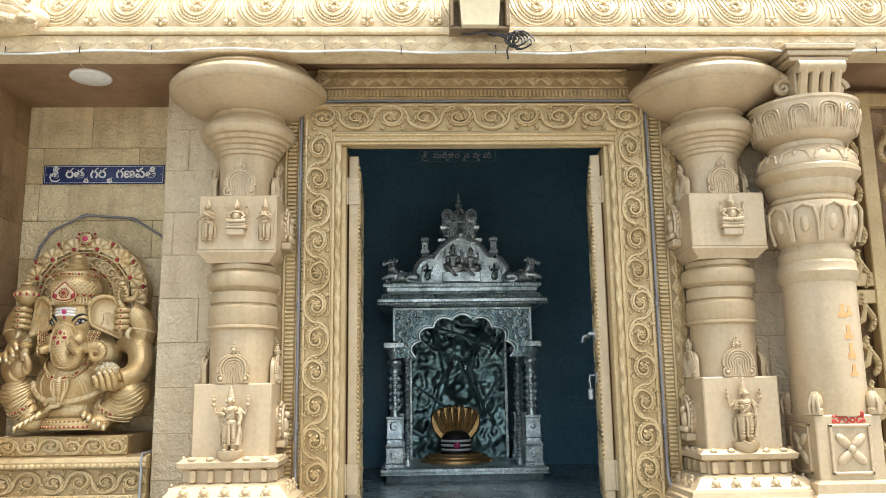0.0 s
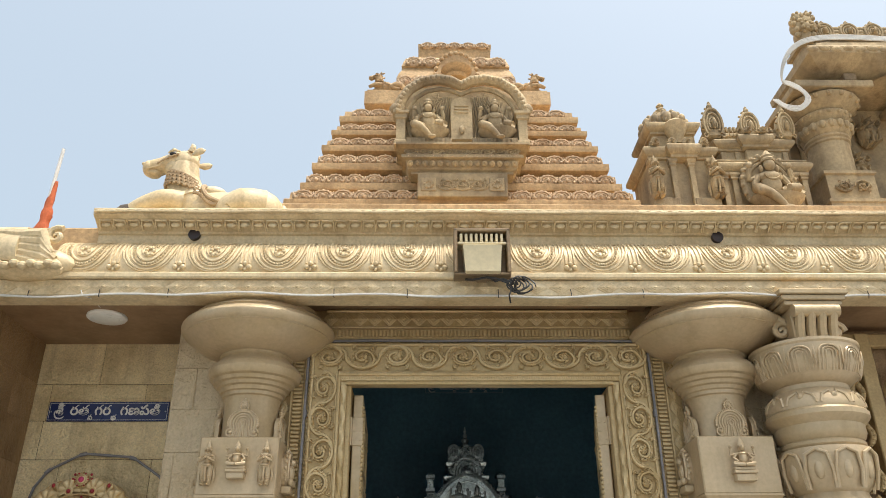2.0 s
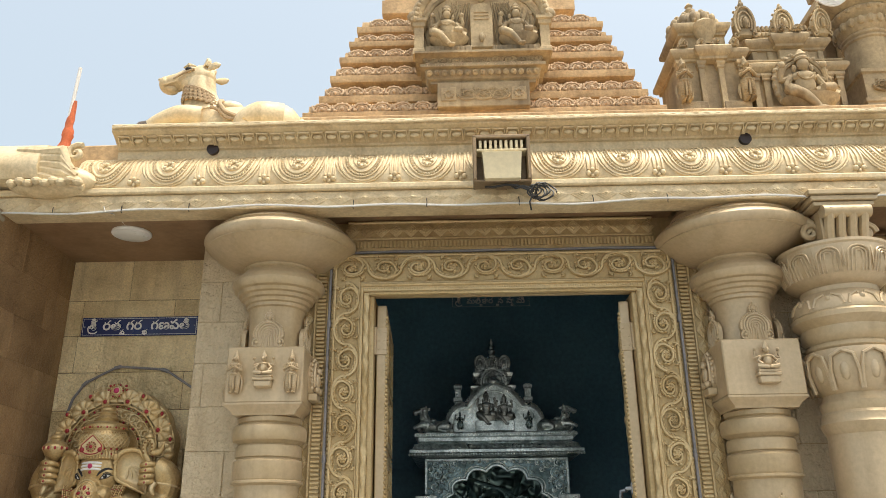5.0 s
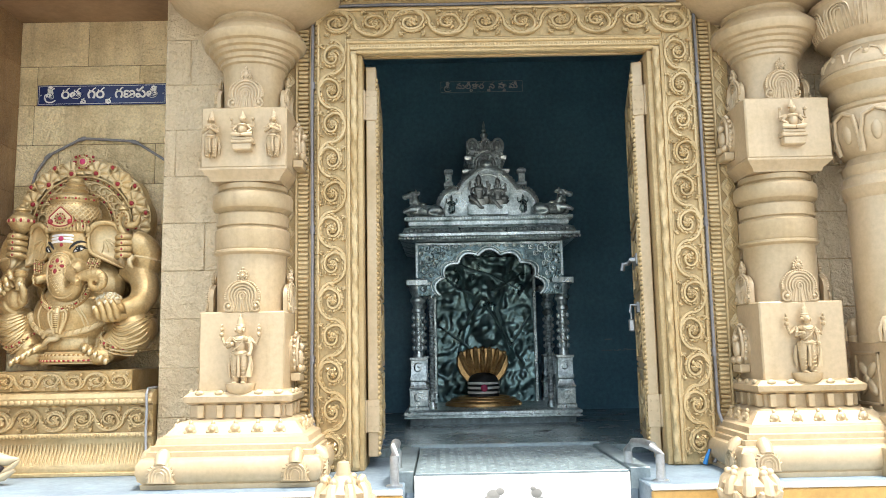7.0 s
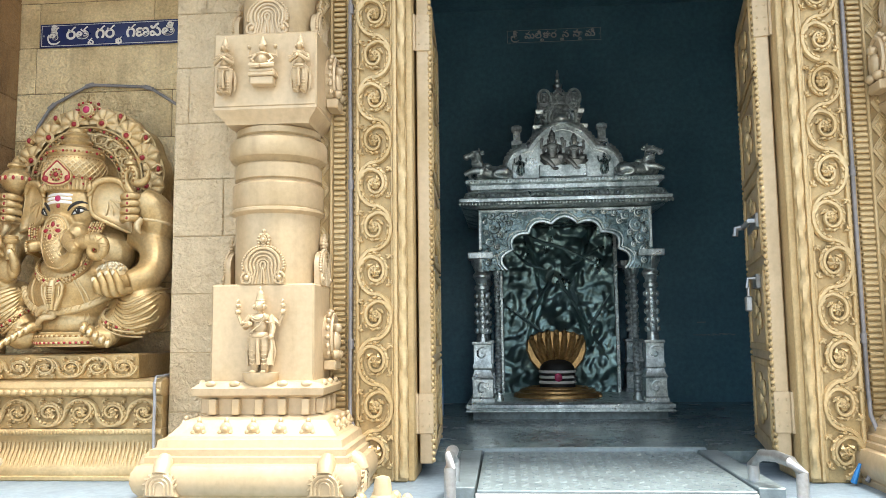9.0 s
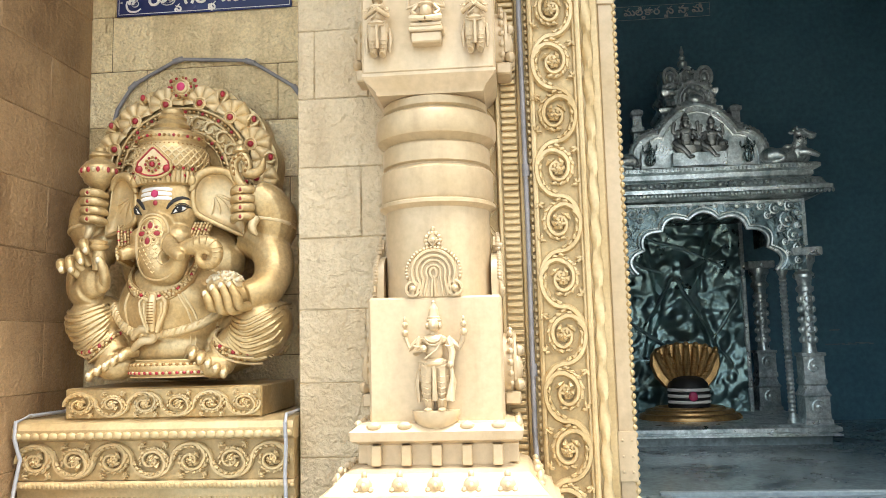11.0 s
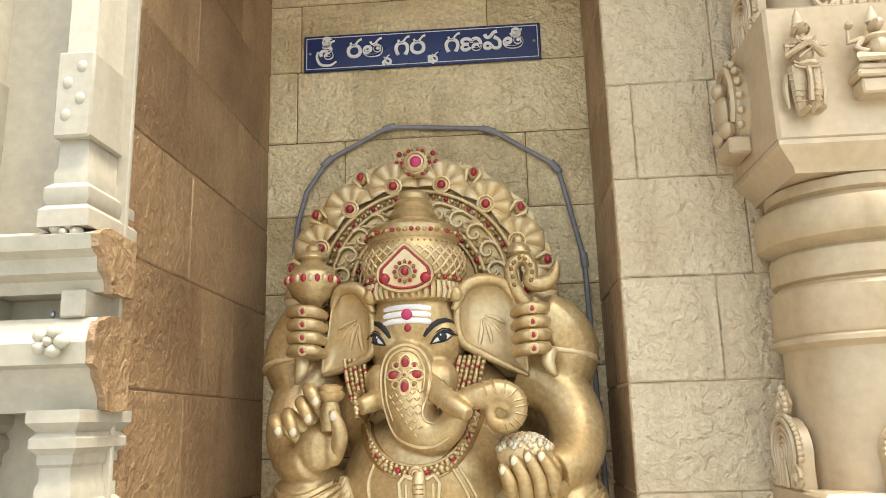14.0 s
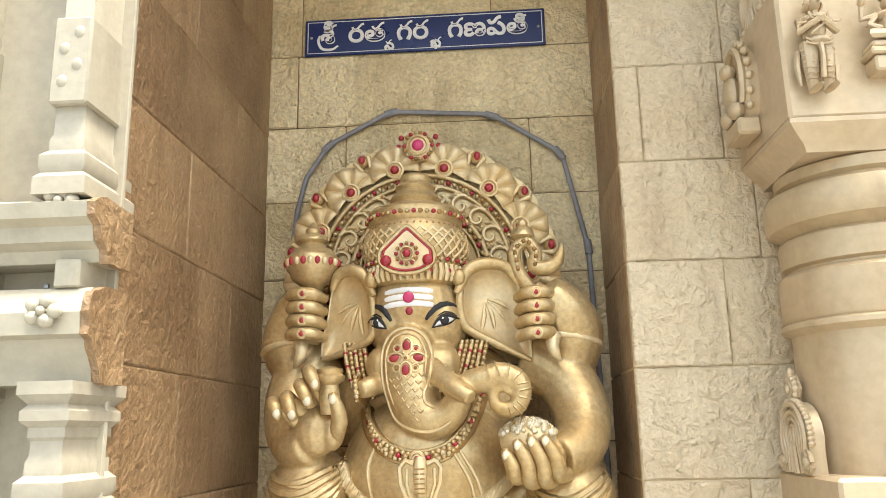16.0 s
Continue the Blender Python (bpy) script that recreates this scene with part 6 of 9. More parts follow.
    for hx, hz in ((-2.080, 1.778), (-1.522, 1.765)):
        for k in range(4):
            d.use(STATUE_PALE).tube([(hx + 0.010 * math.cos(t), 4.478, hz - 0.032 * k + 0.011 * math.sin(t)) for t in [6.283 * j / 10 for j in range(10)]], 0.003, 5, loop=True)
            d.use(RUBY).ball((hx, 4.477, hz - 0.032 * k), (0.0062, 0.004, 0.0068), 7, 5)
    # mace and noose
    d.use(STATUE).lathe([(0.02, 1.79), (0.028, 1.805), (0.052, 1.822), (0.058, 1.838), (0.066, 1.846), (0.066, 1.876), (0.058, 1.884), (0.048, 1.898), (0.034, 1.903), (0.030, 1.913), (0.040, 1.920), (0.036, 1.933), (0.018, 1.940), (0.020, 1.950), (0.010, 1.960), (0.004, 1.970)], (-2.070, 4.54, 0), 24)
    for i in range(12):
        a = math.pi + math.pi * (i + 0.5) / 12
        d.use(RUBY if i % 2 else STATUE_PALE).ball((-2.070 + 0.066 * math.cos(a), 4.54 + 0.066 * math.sin(a), 1.861), (0.0075, 0.005, 0.0105), 8, 5)
    d.use(STATUE).tube(*curve([(-1.530, 4.545, 1.780), (-1.562, 4.540, 1.830), (-1.566, 4.540, 1.880), (-1.535, 4.540, 1.902), (-1.515, 4.540, 1.870), (-1.520, 4.538, 1.838), (-1.490, 4.535, 1.832), (-1.462, 4.530, 1.850), (-1.452, 4.525, 1.885)], [0.018, 0.018, 0.017, 0.016, 0.016, 0.019, 0.020, 0.015, 0.005], 4), 10)
    beadline([(-1.560, 4.520, 1.825), (-1.568, 4.522, 1.880), (-1.538, 4.522, 1.904), (-1.514, 4.522, 1.872), (-1.520, 4.520, 1.835)], 17, 0.0058, (STATUE_DARK, STATUE_PALE))
    d.use(STATUE).lathe([(0.016, 1.905), (0.030, 1.915), (0.026, 1.932), (0.012, 1.942), (0.014, 1.950), (0.003, 1.965)], (-1.545, 4.545, 0), 14)
    # vessel in the raised hand, sweets in the other
    d.use(STATUE).lathe([(0.020, 1.49), (0.024, 1.53), (0.020, 1.555), (0.033, 1.564), (0.035, 1.574), (0.028, 1.580), (0.030, 1.590), (0.014, 1.596)], (-1.996, 4.410, 0), 18)
    d.use(STATUE_PALE).ball((-1.556, 4.432, 1.425), (0.064, 0.042, 0.044), 16, 10)
    for i in range(170):
        a, q = random.uniform(0, 6.283), random.uniform(0, 1) ** 0.5
        d.use(NAIL if i % 3 else STATUE_PALE).ball((-1.556 + 0.062 * q * math.cos(a), 4.432 + 0.042 * q * math.sin(a), 1.426 + 0.045 * math.sqrt(1 - q * q * 0.95)), random.uniform(0.005, 0.0085), 6, 4)
    # anklets and garland
    for sx, pts in ((-1, [(-2.095, 1.222), (-2.055, 1.208), (-2.005, 1.226), (-1.962, 1.262), (-1.950, 1.285)]), (1, [(-1.612, 1.290), (-1.606, 1.255), (-1.570, 1.218), (-1.515, 1.196), (-1.465, 1.192)])):
        for dz, rr in ((0.0, 0.0085), (-0.022, 0.0075)):
            q = line([(x + sx * dz * -0.5, z + dz) for x, z in pts], 5)
            d.use(STATUE_PALE).tube(off(q, 0.014), 0.005, 6)
            d.tube(off(q, -0.012), 0.005, 6)
            beadline(off(q, 0.001, -0.004), 20, rr * 0.85, (STATUE_DARK, STATUE, RUBY if dz == 0 else STATUE_DARK, STATUE_PALE))
    g = lambda rr, z: [(-1.752 + rr * math.cos(t), 4.48 + 0.62 * rr * math.sin(t), z) for t in [math.pi * (1 + j / 16) for j in range(17)]]
    d.use(STATUE).tube(g(0.128, 1.150), 0.028, 10)
    for z, rr, m in ((1.165, 0.146, STATUE_DARK), (1.138, 0.150, RUBY)):
        beadline(off(g(rr, z), 0, -0.010), 34, 0.0062, (STATUE_PALE, m))
    for z, rr in ((1.152, 0.156), (1.125, 0.150), (1.178, 0.134)):
        d.use(STATUE_PALE).tube(g(rr, z), 0.004, 5)
    return d


solid("elephant_headed_statue", statue(), "gold painted seated elephant-headed statue with a fan halo and red jewels", "statue", angle=55)
pl = thing("statue_plinth", (-1.772, 4.63, 0.985), "gold painted plinth slab with scrollwork under the statue", "plinth")
part("slab", MB(STATUE).box(-0.343, 0.343, -0.20, 0.20, 0.0, 0.105, 0.006), pl)
ps = scroll_mesh(0.042, 0.057, (STATUE_PALE,), 1.5)
for i in range(6):
    piece("scroll", ps, pl, pose(-0.285 + 0.114 * i, -0.199, 0.05, 0, 90, 0) @ Matrix.Diagonal((1 if i % 2 else -1, 1.7, 1, 1)))


def deity(material, arch):
    """A seated four-armed plaster figure on a lotus, feet at z 0, about 0.55 high, with or without a leafy arch."""
    sf = MB(material)
    if arch:
        for q, r0 in ((0.20, 0.024), (0.165, 0.018)):
            sf.tube([(q * 0.92 * math.cos(radians(a)), 0.02, 0.30 + q * 1.1 * math.sin(radians(a))) for a in range(-45, 226, 15)], r0, 7)
        for k in range(17):
            a = radians(-40 + 16 * k)
            sf.ball((0.195 * math.cos(a), 0.01, 0.30 + 0.235 * math.sin(a)), 0.022, 7, 5)
        sf.plate([(0.17 * math.cos(radians(a)), 0.30 + 0.20 * math.sin(radians(a))) for a in range(-60, 241, 20)], 0.02, 0.06)
    sf.lathe([(0.08, 0.04), (0.12, 0.07), (0.19, 0.13), (0.20, 0.155), (0.16, 0.165), (0.05, 0.17)], (0.02, -0.03, 0), 18, 0.6)
    sf.ball((0, -0.02, 0.27), (0.075, 0.055, 0.11), 14, 10)
    sf.ball((0, -0.025, 0.33), (0.092, 0.05, 0.05), 14, 9)
    sf.ball((0, -0.045, 0.425), (0.042, 0.042, 0.05), 12, 9)
    sf.lathe([(0.05, 0), (0.052, 0.015), (0.042, 0.03), (0.045, 0.045), (0.026, 0.075), (0.008, 0.10)], (0, -0.035, 0.455), 12)
    for sx in (-1, 1):
        sf.tube(*curve([(sx * 0.085, -0.02, 0.34), (sx * 0.125, -0.03, 0.26), (sx * 0.075, -0.085, 0.215)], [0.026, 0.022, 0.018], 3), 8)
        sf.tube(*curve([(sx * 0.08, -0.01, 0.34), (sx * 0.155, -0.01, 0.32), (sx * 0.145, -0.035, 0.40)], [0.024, 0.021, 0.017], 3), 8)
        sf.ball((sx * 0.145, -0.04, 0.425), (0.026, 0.02, 0.028), 8, 6)
        sf.ball((sx * 0.060, -0.035, 0.40), (0.016, 0.018, 0.03), 7, 5)
    sf.tube(*curve([(0.06, -0.05, 0.19), (0.16, -0.10, 0.19), (0.07, -0.13, 0.185)], [0.042, 0.044, 0.03], 3), 10)
    sf.tube(*curve([(-0.05, -0.05, 0.19), (-0.14, -0.10, 0.19), (-0.06, -0.13, 0.13), (0.02, -0.12, 0.04)], [0.042, 0.044, 0.034, 0.026], 3), 10)
    sf.ball((0.04, -0.13, 0.025), (0.045, 0.03, 0.022), 9, 6)
    sf.tube(arc(0, 0.35, 0.06, 0.06, 190, 350, 9, -0.075), 0.008, 5)
    return sf


# ---- the silver shrine in the sanctum ----
SX = 0.475
sr = thing("silver_shrine", (SX, 6.25, 0.625), "tarnished silver shrine with columns, foiled arch and pediment", "shrine")
Z = lambda z: z - 0.66
pb = MB(SILVER)
pb.square([(0.02, 0.042), (0.02, 0.05), (0.0, 0.053), (0.0, 0.06), (0.018, 0.065), (0.018, 0.085), (-0.01, 0.10)], (0, 0.5, 0), 0.62, 0.52)
part("plinth", pb, sr, angle=25)
part("footing", MB(INFLOOR).box(-0.60, 0.60, 0.0, 1.0, -0.04, 0.041, 0.004), sr, "dark stone footing")


def shrine_column(x, y, slim):
    c = MB(SILVER)
    if slim:
        c.lathe([(0.03, 0.09), (0.032, 0.12), (0.02, 0.14)] + [(0.017 + 0.006 * (i % 2), 0.15 + 0.012 * i) for i in range(64)] + [(0.03, 0.92), (0.03, 0.96)], (x, y, 0), 10)
        return c
    c.square([(0.072, 0.09), (0.072, 0.12), (0.064, 0.13), (0.064, 0.24), (0.072, 0.25), (0.06, 0.27), (0.052, 0.30), (0.06, 0.31), (0.06, 0.33), (0.054, 0.34), (0.054, 0.455), (0.062, 0.46), (0.062, 0.475)], (x, y, 0))
    c.lathe([(0.04, 0.475), (0.036, 0.50), (0.034, 0.52), (0.034, 0.80), (0.046, 0.81), (0.046, 0.83), (0.034, 0.84), (0.04, 0.87), (0.056, 0.885), (0.056, 0.90), (0.04, 0.92), (0.05, 0.95), (0.062, 0.97), (0.062, 1.0)], (x, y, 0), 18)
    for i in range(5):
        for a in (-90, -30, 210, 180, 0):
            c.ball((x + 0.036 * math.cos(radians(a)), y + 0.036 * math.sin(radians(a)), 0.545 + 0.055 * i), (0.021, 0.012, 0.022) if a == -90 else (0.014, 0.012, 0.019), 9, 6)
        c.tube(arc(x, 0.545 + 0.055 * i, 0.015, 0.016, 0, 330, 8, y - 0.050), 0.004, 5)
    for zz in (0.185, 0.40):
        c.tube([(x + (0.036 * (1 - t) + 0.004) * math.cos(1 + 8 * t), y - 0.066 + (0.012 if zz > 0.3 else 0), zz + (0.04 * (1 - t) + 0.004) * math.sin(1 + 8 * t)) for t in [j / 14 for j in range(15)]], 0.006, 5)
    c.box(x - 0.082, x + 0.082, y - 0.08, y + 0.08, 1.0, 1.045, 0.005)
    return c


for sx in (-1, 1):
    part("column", shrine_column(sx * 0.535, 0.06, False), sr)
    part("column", shrine_column(sx * 0.535, 0.85, False), sr)
    part("slim_column", shrine_column(sx * 0.435, 0.10, True), sr)
arch = []
for i in range(7):
    a0 = 180 - 180 * (i + 0.5) / 7
    for j in range(9):
        t = a0 + 12.8 - 25.6 * j / 8
        rr = 0.345 + 0.040 * math.cos(math.pi * (j / 8 - 0.5) * 1.0) - 0.02
        arch.append((rr * 1.13 * math.cos(radians(t)), Z(1.585) + rr * 0.92 * math.sin(radians(t))))
lo, hi, hw = Z(1.585), Z(1.965), 0.53
n = len(arch)
outer = []
for i in range(n):
    t = math.radians(180 - 180 * i / (n - 1))
    cx, sz = math.cos(t), math.sin(t)
    k = min(hw / max(abs(cx), 1e-6), (hi - lo) / max(sz, 1e-6))
    outer.append((k * cx, lo + k * sz))
sp = MB(SILVER)
sp.use(SILVER_DARK)
sp.grid([[(x, -0.01, z) for x, z in outer], [(x, -0.01, z) for x, z in arch], [(x, 0.03, z) for x, z in arch], [(x, 0.03, z) for x, z in outer]])
sp.use(SILVER)
sp.tube([(x, -0.014, z) for x, z in arch], 0.010, 6)
sp.tube([(x * 1.07, -0.014, lo + (z - lo) * 1.07) for x, z in arch], 0.005, 5)
for sx in (-1, 1):
    for a, bq, rr in ((0.45, 0.27, 0.046), (0.385, 0.335, 0.030), (0.475, 0.185, 0.036), (0.315, 0.352, 0.022), (0.492, 0.115, 0.024), (0.465, 0.348, 0.028), (0.25, 0.362, 0.016), (0.345, 0.30, 0.017), (0.41, 0.225, 0.018), (0.43, 0.15, 0.016), (0.44, 0.09, 0.014), (0.49, 0.05, 0.018), (0.19, 0.364, 0.012), (0.13, 0.366, 0.011), (0.50, 0.24, 0.014), (0.42, 0.365, 0.012), (0.505, 0.31, 0.014), (0.07, 0.367, 0.010), (0.01, 0.367, 0.010)):
        sp.tube([(sx * (a + (rr * (1 - t) + 0.003) * math.cos(2 + 9 * t)), -0.014, lo + bq + (rr * (1 - t) + 0.003) * math.sin(2 + 9 * t)) for t in [j / 16 for j in range(17)]], 0.0048, 5)
        for k in range(3):
            b = 1.2 + 2.1 * k
            sp.tube([(sx * (a + rr * q * math.cos(b + 0.5 * q)), -0.013, lo + bq + rr * q * math.sin(b + 0.5 * q)) for q in (0.95, 1.2, 1.4)], [0.005, 0.0045, 0.001], 5)
part("arch_panel", sp, sr, angle=30)
fr = MB(SILVER)
fr.box(-0.545, -0.525, -0.016, 0.035, lo + 0.13, hi, 0.003)
fr.box(0.525, 0.545, -0.016, 0.035, lo + 0.13, hi, 0.003)
fr.box(-0.545, 0.545, -0.016, 0.035, hi - 0.012, hi + 0.008, 0.003)
part("arch_frame", fr, sr)
co = MB(SILVER)
co.square([(-0.03, Z(1.972)), (0.03, Z(1.985)), (0.085, Z(2.0)), (0.10, Z(2.01)), (0.10, Z(2.03)), (0.075, Z(2.04)), (0.06, Z(2.075)), (0.02, Z(2.09)), (0.03, Z(2.10)), (0.03, Z(2.125)), (0.06, Z(2.135)), (0.06, Z(2.155)), (0.04, Z(2.165))], (0, 0.48, 0), 0.56, 0.50)
part("cornice", co, sr, angle=25)
bd = MB(SILVER)
for i in range(66):
    bd.ball((-0.655 + 0.02015 * i, -0.125, Z(1.995)), (0.009, 0.008, 0.012), 6, 4)
for i in range(60):
    bd.ball((-0.60 + 0.0203 * i, -0.08, Z(2.145)), (0.008, 0.008, 0.009), 6, 4)
for i in range(40):
    bd.ball((-0.60 + 0.0308 * i, -0.10, Z(2.055)), (0.012, 0.02, 0.012), 6, 4)
tagged(part("beading", bd, sr), kind="stuff")
pe = [(-0.37, 2.165), (-0.372, 2.235), (-0.365, 2.285), (-0.335, 2.335), (-0.295, 2.365), (-0.25, 2.378), (-0.222, 2.375), (-0.205, 2.405), (-0.165, 2.455), (-0.115, 2.498), (-0.055, 2.528), (0.0, 2.54)]
pe = [(x, Z(z)) for x, z in pe]
pe = pe + [(-x, z) for x, z in pe[-2::-1]]
pd = MB(SILVER)
pd.plate(pe, 0.0, 0.04)
pd.tube([(x, -0.004, z) for x, z in pe], 0.016, 7)
for i in range(len(pe) - 1):
    for k in (0.25, 0.75):
        pd.ball((pe[i][0] + (pe[i + 1][0] - pe[i][0]) * k, 0.0, pe[i][1] + (pe[i + 1][1] - pe[i][1]) * k + 0.012), 0.017, 7, 5)
pd.tube([(x * 0.86, -0.008, Z(2.165) + (z - Z(2.165)) * 0.86) for x, z in pe], 0.006, 5)
pd.box(-0.13, 0.13, -0.014, 0.0, Z(2.17), Z(2.235), 0.004)
part("pediment", pd, sr)
part("bench", MB(SILVER).box(-0.15, 0.15, -0.03, 0.0, Z(2.175), Z(2.255), 0.004), sr)
for x, sc in ((-0.065, 0.44), (0.075, 0.40)):
    part("relief_statuette", deity(SILVER_FIGURE, False), sr).matrix_basis = pose(x, -0.01, Z(2.215)) @ Matrix.Diagonal((sc, sc * 0.5, sc * 1.1, 1))
for x, h, sc in ((-0.27, 0.14, 1), (0.26, 0.14, 1)):
    fg = standing_figure(h, 4)
    fg.mats = [SILVER_DARK]
    part("relief_statuette", mesh_of("relief", fg), sr).location = (x, 0.0, Z(2.185))


def bull(u, material, trim=None):
    """A lying bull with raised head, nose towards -x, feet at z 0, length about 1 u."""
    q = MB(material)
    V = lambda x, y, z: (x * u, y * u, z * u)
    trim = trim or material
    q.ball(V(0.10, 0, 0.17), (0.38 * u, 0.15 * u, 0.15 * u), 20, 14)
    q.ball(V(0.35, 0, 0.17), (0.18 * u, 0.16 * u, 0.17 * u), 18, 12)
    q.ball(V(-0.14, 0, 0.22), (0.19 * u, 0.15 * u, 0.19 * u), 18, 12)
    q.ball(V(0.02, 0, 0.325), (0.10 * u, 0.07 * u, 0.055 * u), 14, 9)
    q.tube(*curve([V(-0.12, 0, 0.24), V(-0.17, 0, 0.35), V(-0.19, 0, 0.45), V(-0.19, 0, 0.55)], [0.155 * u, 0.125 * u, 0.105 * u, 0.09 * u]), 18)
    # head: brow, cheeks, muzzle, jaw
    q.ball(V(-0.20, 0, 0.575), (0.10 * u, 0.085 * u, 0.095 * u), 18, 12)
    q.ball(V(-0.25, 0, 0.535), (0.10 * u, 0.072 * u, 0.075 * u), 16, 10)
    q.tube(*curve([V(-0.17, 0, 0.60), V(-0.26, 0, 0.585), V(-0.36, 0, 0.555), V(-0.44, 0, 0.535)], [0.075 * u, 0.074 * u, 0.060 * u, 0.056 * u]), 16)
    q.ball(V(-0.445, 0, 0.530), (0.045 * u, 0.066 * u, 0.058 * u), 16, 10)
    q.ball(V(-0.41, 0, 0.488), (0.055 * u, 0.050 * u, 0.028 * u), 12, 8)
    for sd in (-1, 1):
        q.ball(V(-0.475, sd * 0.034, 0.550), (0.016 * u, 0.018 * u, 0.014 * u), 8, 6)
        q.tube([V(-0.455, sd * 0.052, 0.502), V(-0.40, sd * 0.060, 0.508), V(-0.345, sd * 0.060, 0.525)], [0.004 * u, 0.009 * u, 0.004 * u], 6)
        q.tube(*curve([V(-0.15, sd * 0.055, 0.640), V(-0.140, sd * 0.062, 0.675), V(-0.155, sd * 0.052, 0.705)], [0.026 * u, 0.020 * u, 0.005 * u], 3), 10)
        q.tube(*curve([V(-0.13, sd * 0.075, 0.605), V(-0.095, sd * 0.095, 0.610), V(-0.060, sd * 0.100, 0.620), V(-0.040, sd * 0.098, 0.628)], [0.014 * u, 0.030 * u, 0.026 * u, 0.005 * u], 3), 10, 0.5)
        q.tube([V(-0.31, sd * 0.060, 0.628), V(-0.265, sd * 0.080, 0.640), V(-0.22, sd * 0.078, 0.628)], [0.006 * u, 0.014 * u, 0.006 * u], 6)
        q.ball(V(-0.265, sd * 0.070, 0.605), (0.030 * u, 0.018 * u, 0.020 * u), 10, 7)
        # forelegs folded forward, hind leg tucked
        q.tube(*curve([V(-0.16, sd * 0.11, 0.20), V(-0.28, sd * 0.135, 0.215), V(-0.36, sd * 0.14, 0.18), V(-0.33, sd * 0.14, 0.09), V(-0.24, sd * 0.13, 0.05)] if sd > 0 else [V(-0.14, -0.11, 0.20), V(-0.25, -0.15, 0.20), V(-0.36, -0.16, 0.165), V(-0.46, -0.155, 0.115)], [0.08 * u, 0.07 * u, 0.056 * u, 0.042 * u, 0.035 * u][:5 if sd > 0 else 4]), 14)
        q.tube(*curve([V(0.40, sd * 0.10, 0.17), V(0.27, sd * 0.16, 0.17), V(0.17, sd * 0.19, 0.10), V(0.26, sd * 0.19, 0.045), V(0.38, sd * 0.18, 0.035)], [0.12 * u, 0.10 * u, 0.06 * u, 0.042 * u, 0.036 * u]), 14)
    # dewlap folds, collars, bells, saddle band
    for k in range(5):
        q.tube([V(-0.28 + 0.01 * k, 0, 0.47 - 0.05 * k), V(-0.30 + 0.012 * k, 0, 0.40 - 0.045 * k), V(-0.27 + 0.02 * k, 0, 0.33 - 0.04 * k)], [0.014 * u, 0.024 * u, 0.014 * u], 8)
    q.use(trim)
    for k in range(4):
        ring = [((-0.185 + 0.010 * k) * u + (0.118 + 0.012 * k) * u * math.cos(t), (0.112 + 0.012 * k) * u * math.sin(t), (0.435 - 0.034 * k) * u - 0.045 * u * math.cos(t)) for t in [6.2832 * j / 26 for j in range(26)]]
        q.tube(ring, 0.012 * u, 6, loop=True)
        for c in ring[::1]:
            q.ball((c[0] + 0.006 * u, c[1] * 1.09, c[2] - 0.017 * u), 0.0125 * u, 6, 4)
    q.tube(*curve([V(-0.02, -0.05, 0.36), V(-0.01, -0.13, 0.30), V(0.05, -0.165, 0.21), V(0.20, -0.172, 0.16), V(0.36, -0.16, 0.24)], [0.016 * u] * 5), 7)
    for k in range(30):
        t = k / 29
        q.ball(V(-0.05 + 0.40 * t, -0.168, 0.20 + 0.045 * math.cos(9 * t)), 0.0135 * u, 6, 4)
    for k in range(14):
        t = k / 13
        q.ball(V(-0.36 + 0.13 * t, -0.085, 0.53 + 0.10 * t * (1 - 0.3 * t)), 0.009 * u, 6, 4)
    q.use(material).tube(*curve([V(0.52, 0, 0.22), V(0.545, -0.07, 0.13), V(0.50, -0.17, 0.05), V(0.40, -0.20, 0.03)], [0.02 * u, 0.019 * u, 0.018 * u, 0.03 * u]), 9)
    return q


bl = mesh_of("bull", bull(0.30, SILVER))
for sx in (-1, 1):
    b0 = part("bull_ornament", bl, sr)
    b0.matrix_basis = pose(sx * 0.49, 0.0, Z(2.165)) @ Matrix.Diagonal((-sx, 1, 1, 1))
for name, hw, z0, z1 in (("tower_storey", 0.150, 2.165, 2.56), ("tower_storey", 0.130, 2.57, 2.665)):
    dm = MB(SILVER)
    h = z1 - z0
    dm.square([(0.0, Z(z0)), (0.0, Z(z1) - 0.065), (0.012, Z(z1) - 0.060), (0.012, Z(z1) - 0.045), (0.022, Z(z1) - 0.040), (0.030, Z(z1) - 0.022), (0.030, Z(z1) - 0.010), (0.0, Z(z1)), (-0.02, Z(z1) + 0.01)], (0, 0.26, 0), hw, 0.125)
    for k in range(9):
        dm.ball(((k - 4) * hw * 0.235, 0.26 - 0.155, Z(z1) - 0.052), (0.012, 0.008, 0.010), 7, 5)
    part(name, dm, sr, angle=28)
vr = MB(SILVER)
vr.sweep([(0.26 + (0.085 + 0.03 * math.sin(radians(a))) * math.cos(radians(a)), Z(2.672) + 0.135 * math.sin(radians(a)) ** 0.7) for a in range(0, 181, 12)], -0.140, 0.140)
for sx in (-1, 0, 1):
    vr.tube(arc(sx * 0.098, Z(2.74), 0.040, 0.058, -40, 220, 14, 0.150), 0.011, 6)
    vr.tube(arc(sx * 0.098, Z(2.74), 0.022, 0.034, -40, 220, 10, 0.146), 0.007, 6)
    vr.ball((sx * 0.098, 0.155, Z(2.735)), (0.016, 0.014, 0.024), 9, 6)
vr.box(-0.135, 0.135, 0.15, 0.37, Z(2.665), Z(2.68), 0.003)
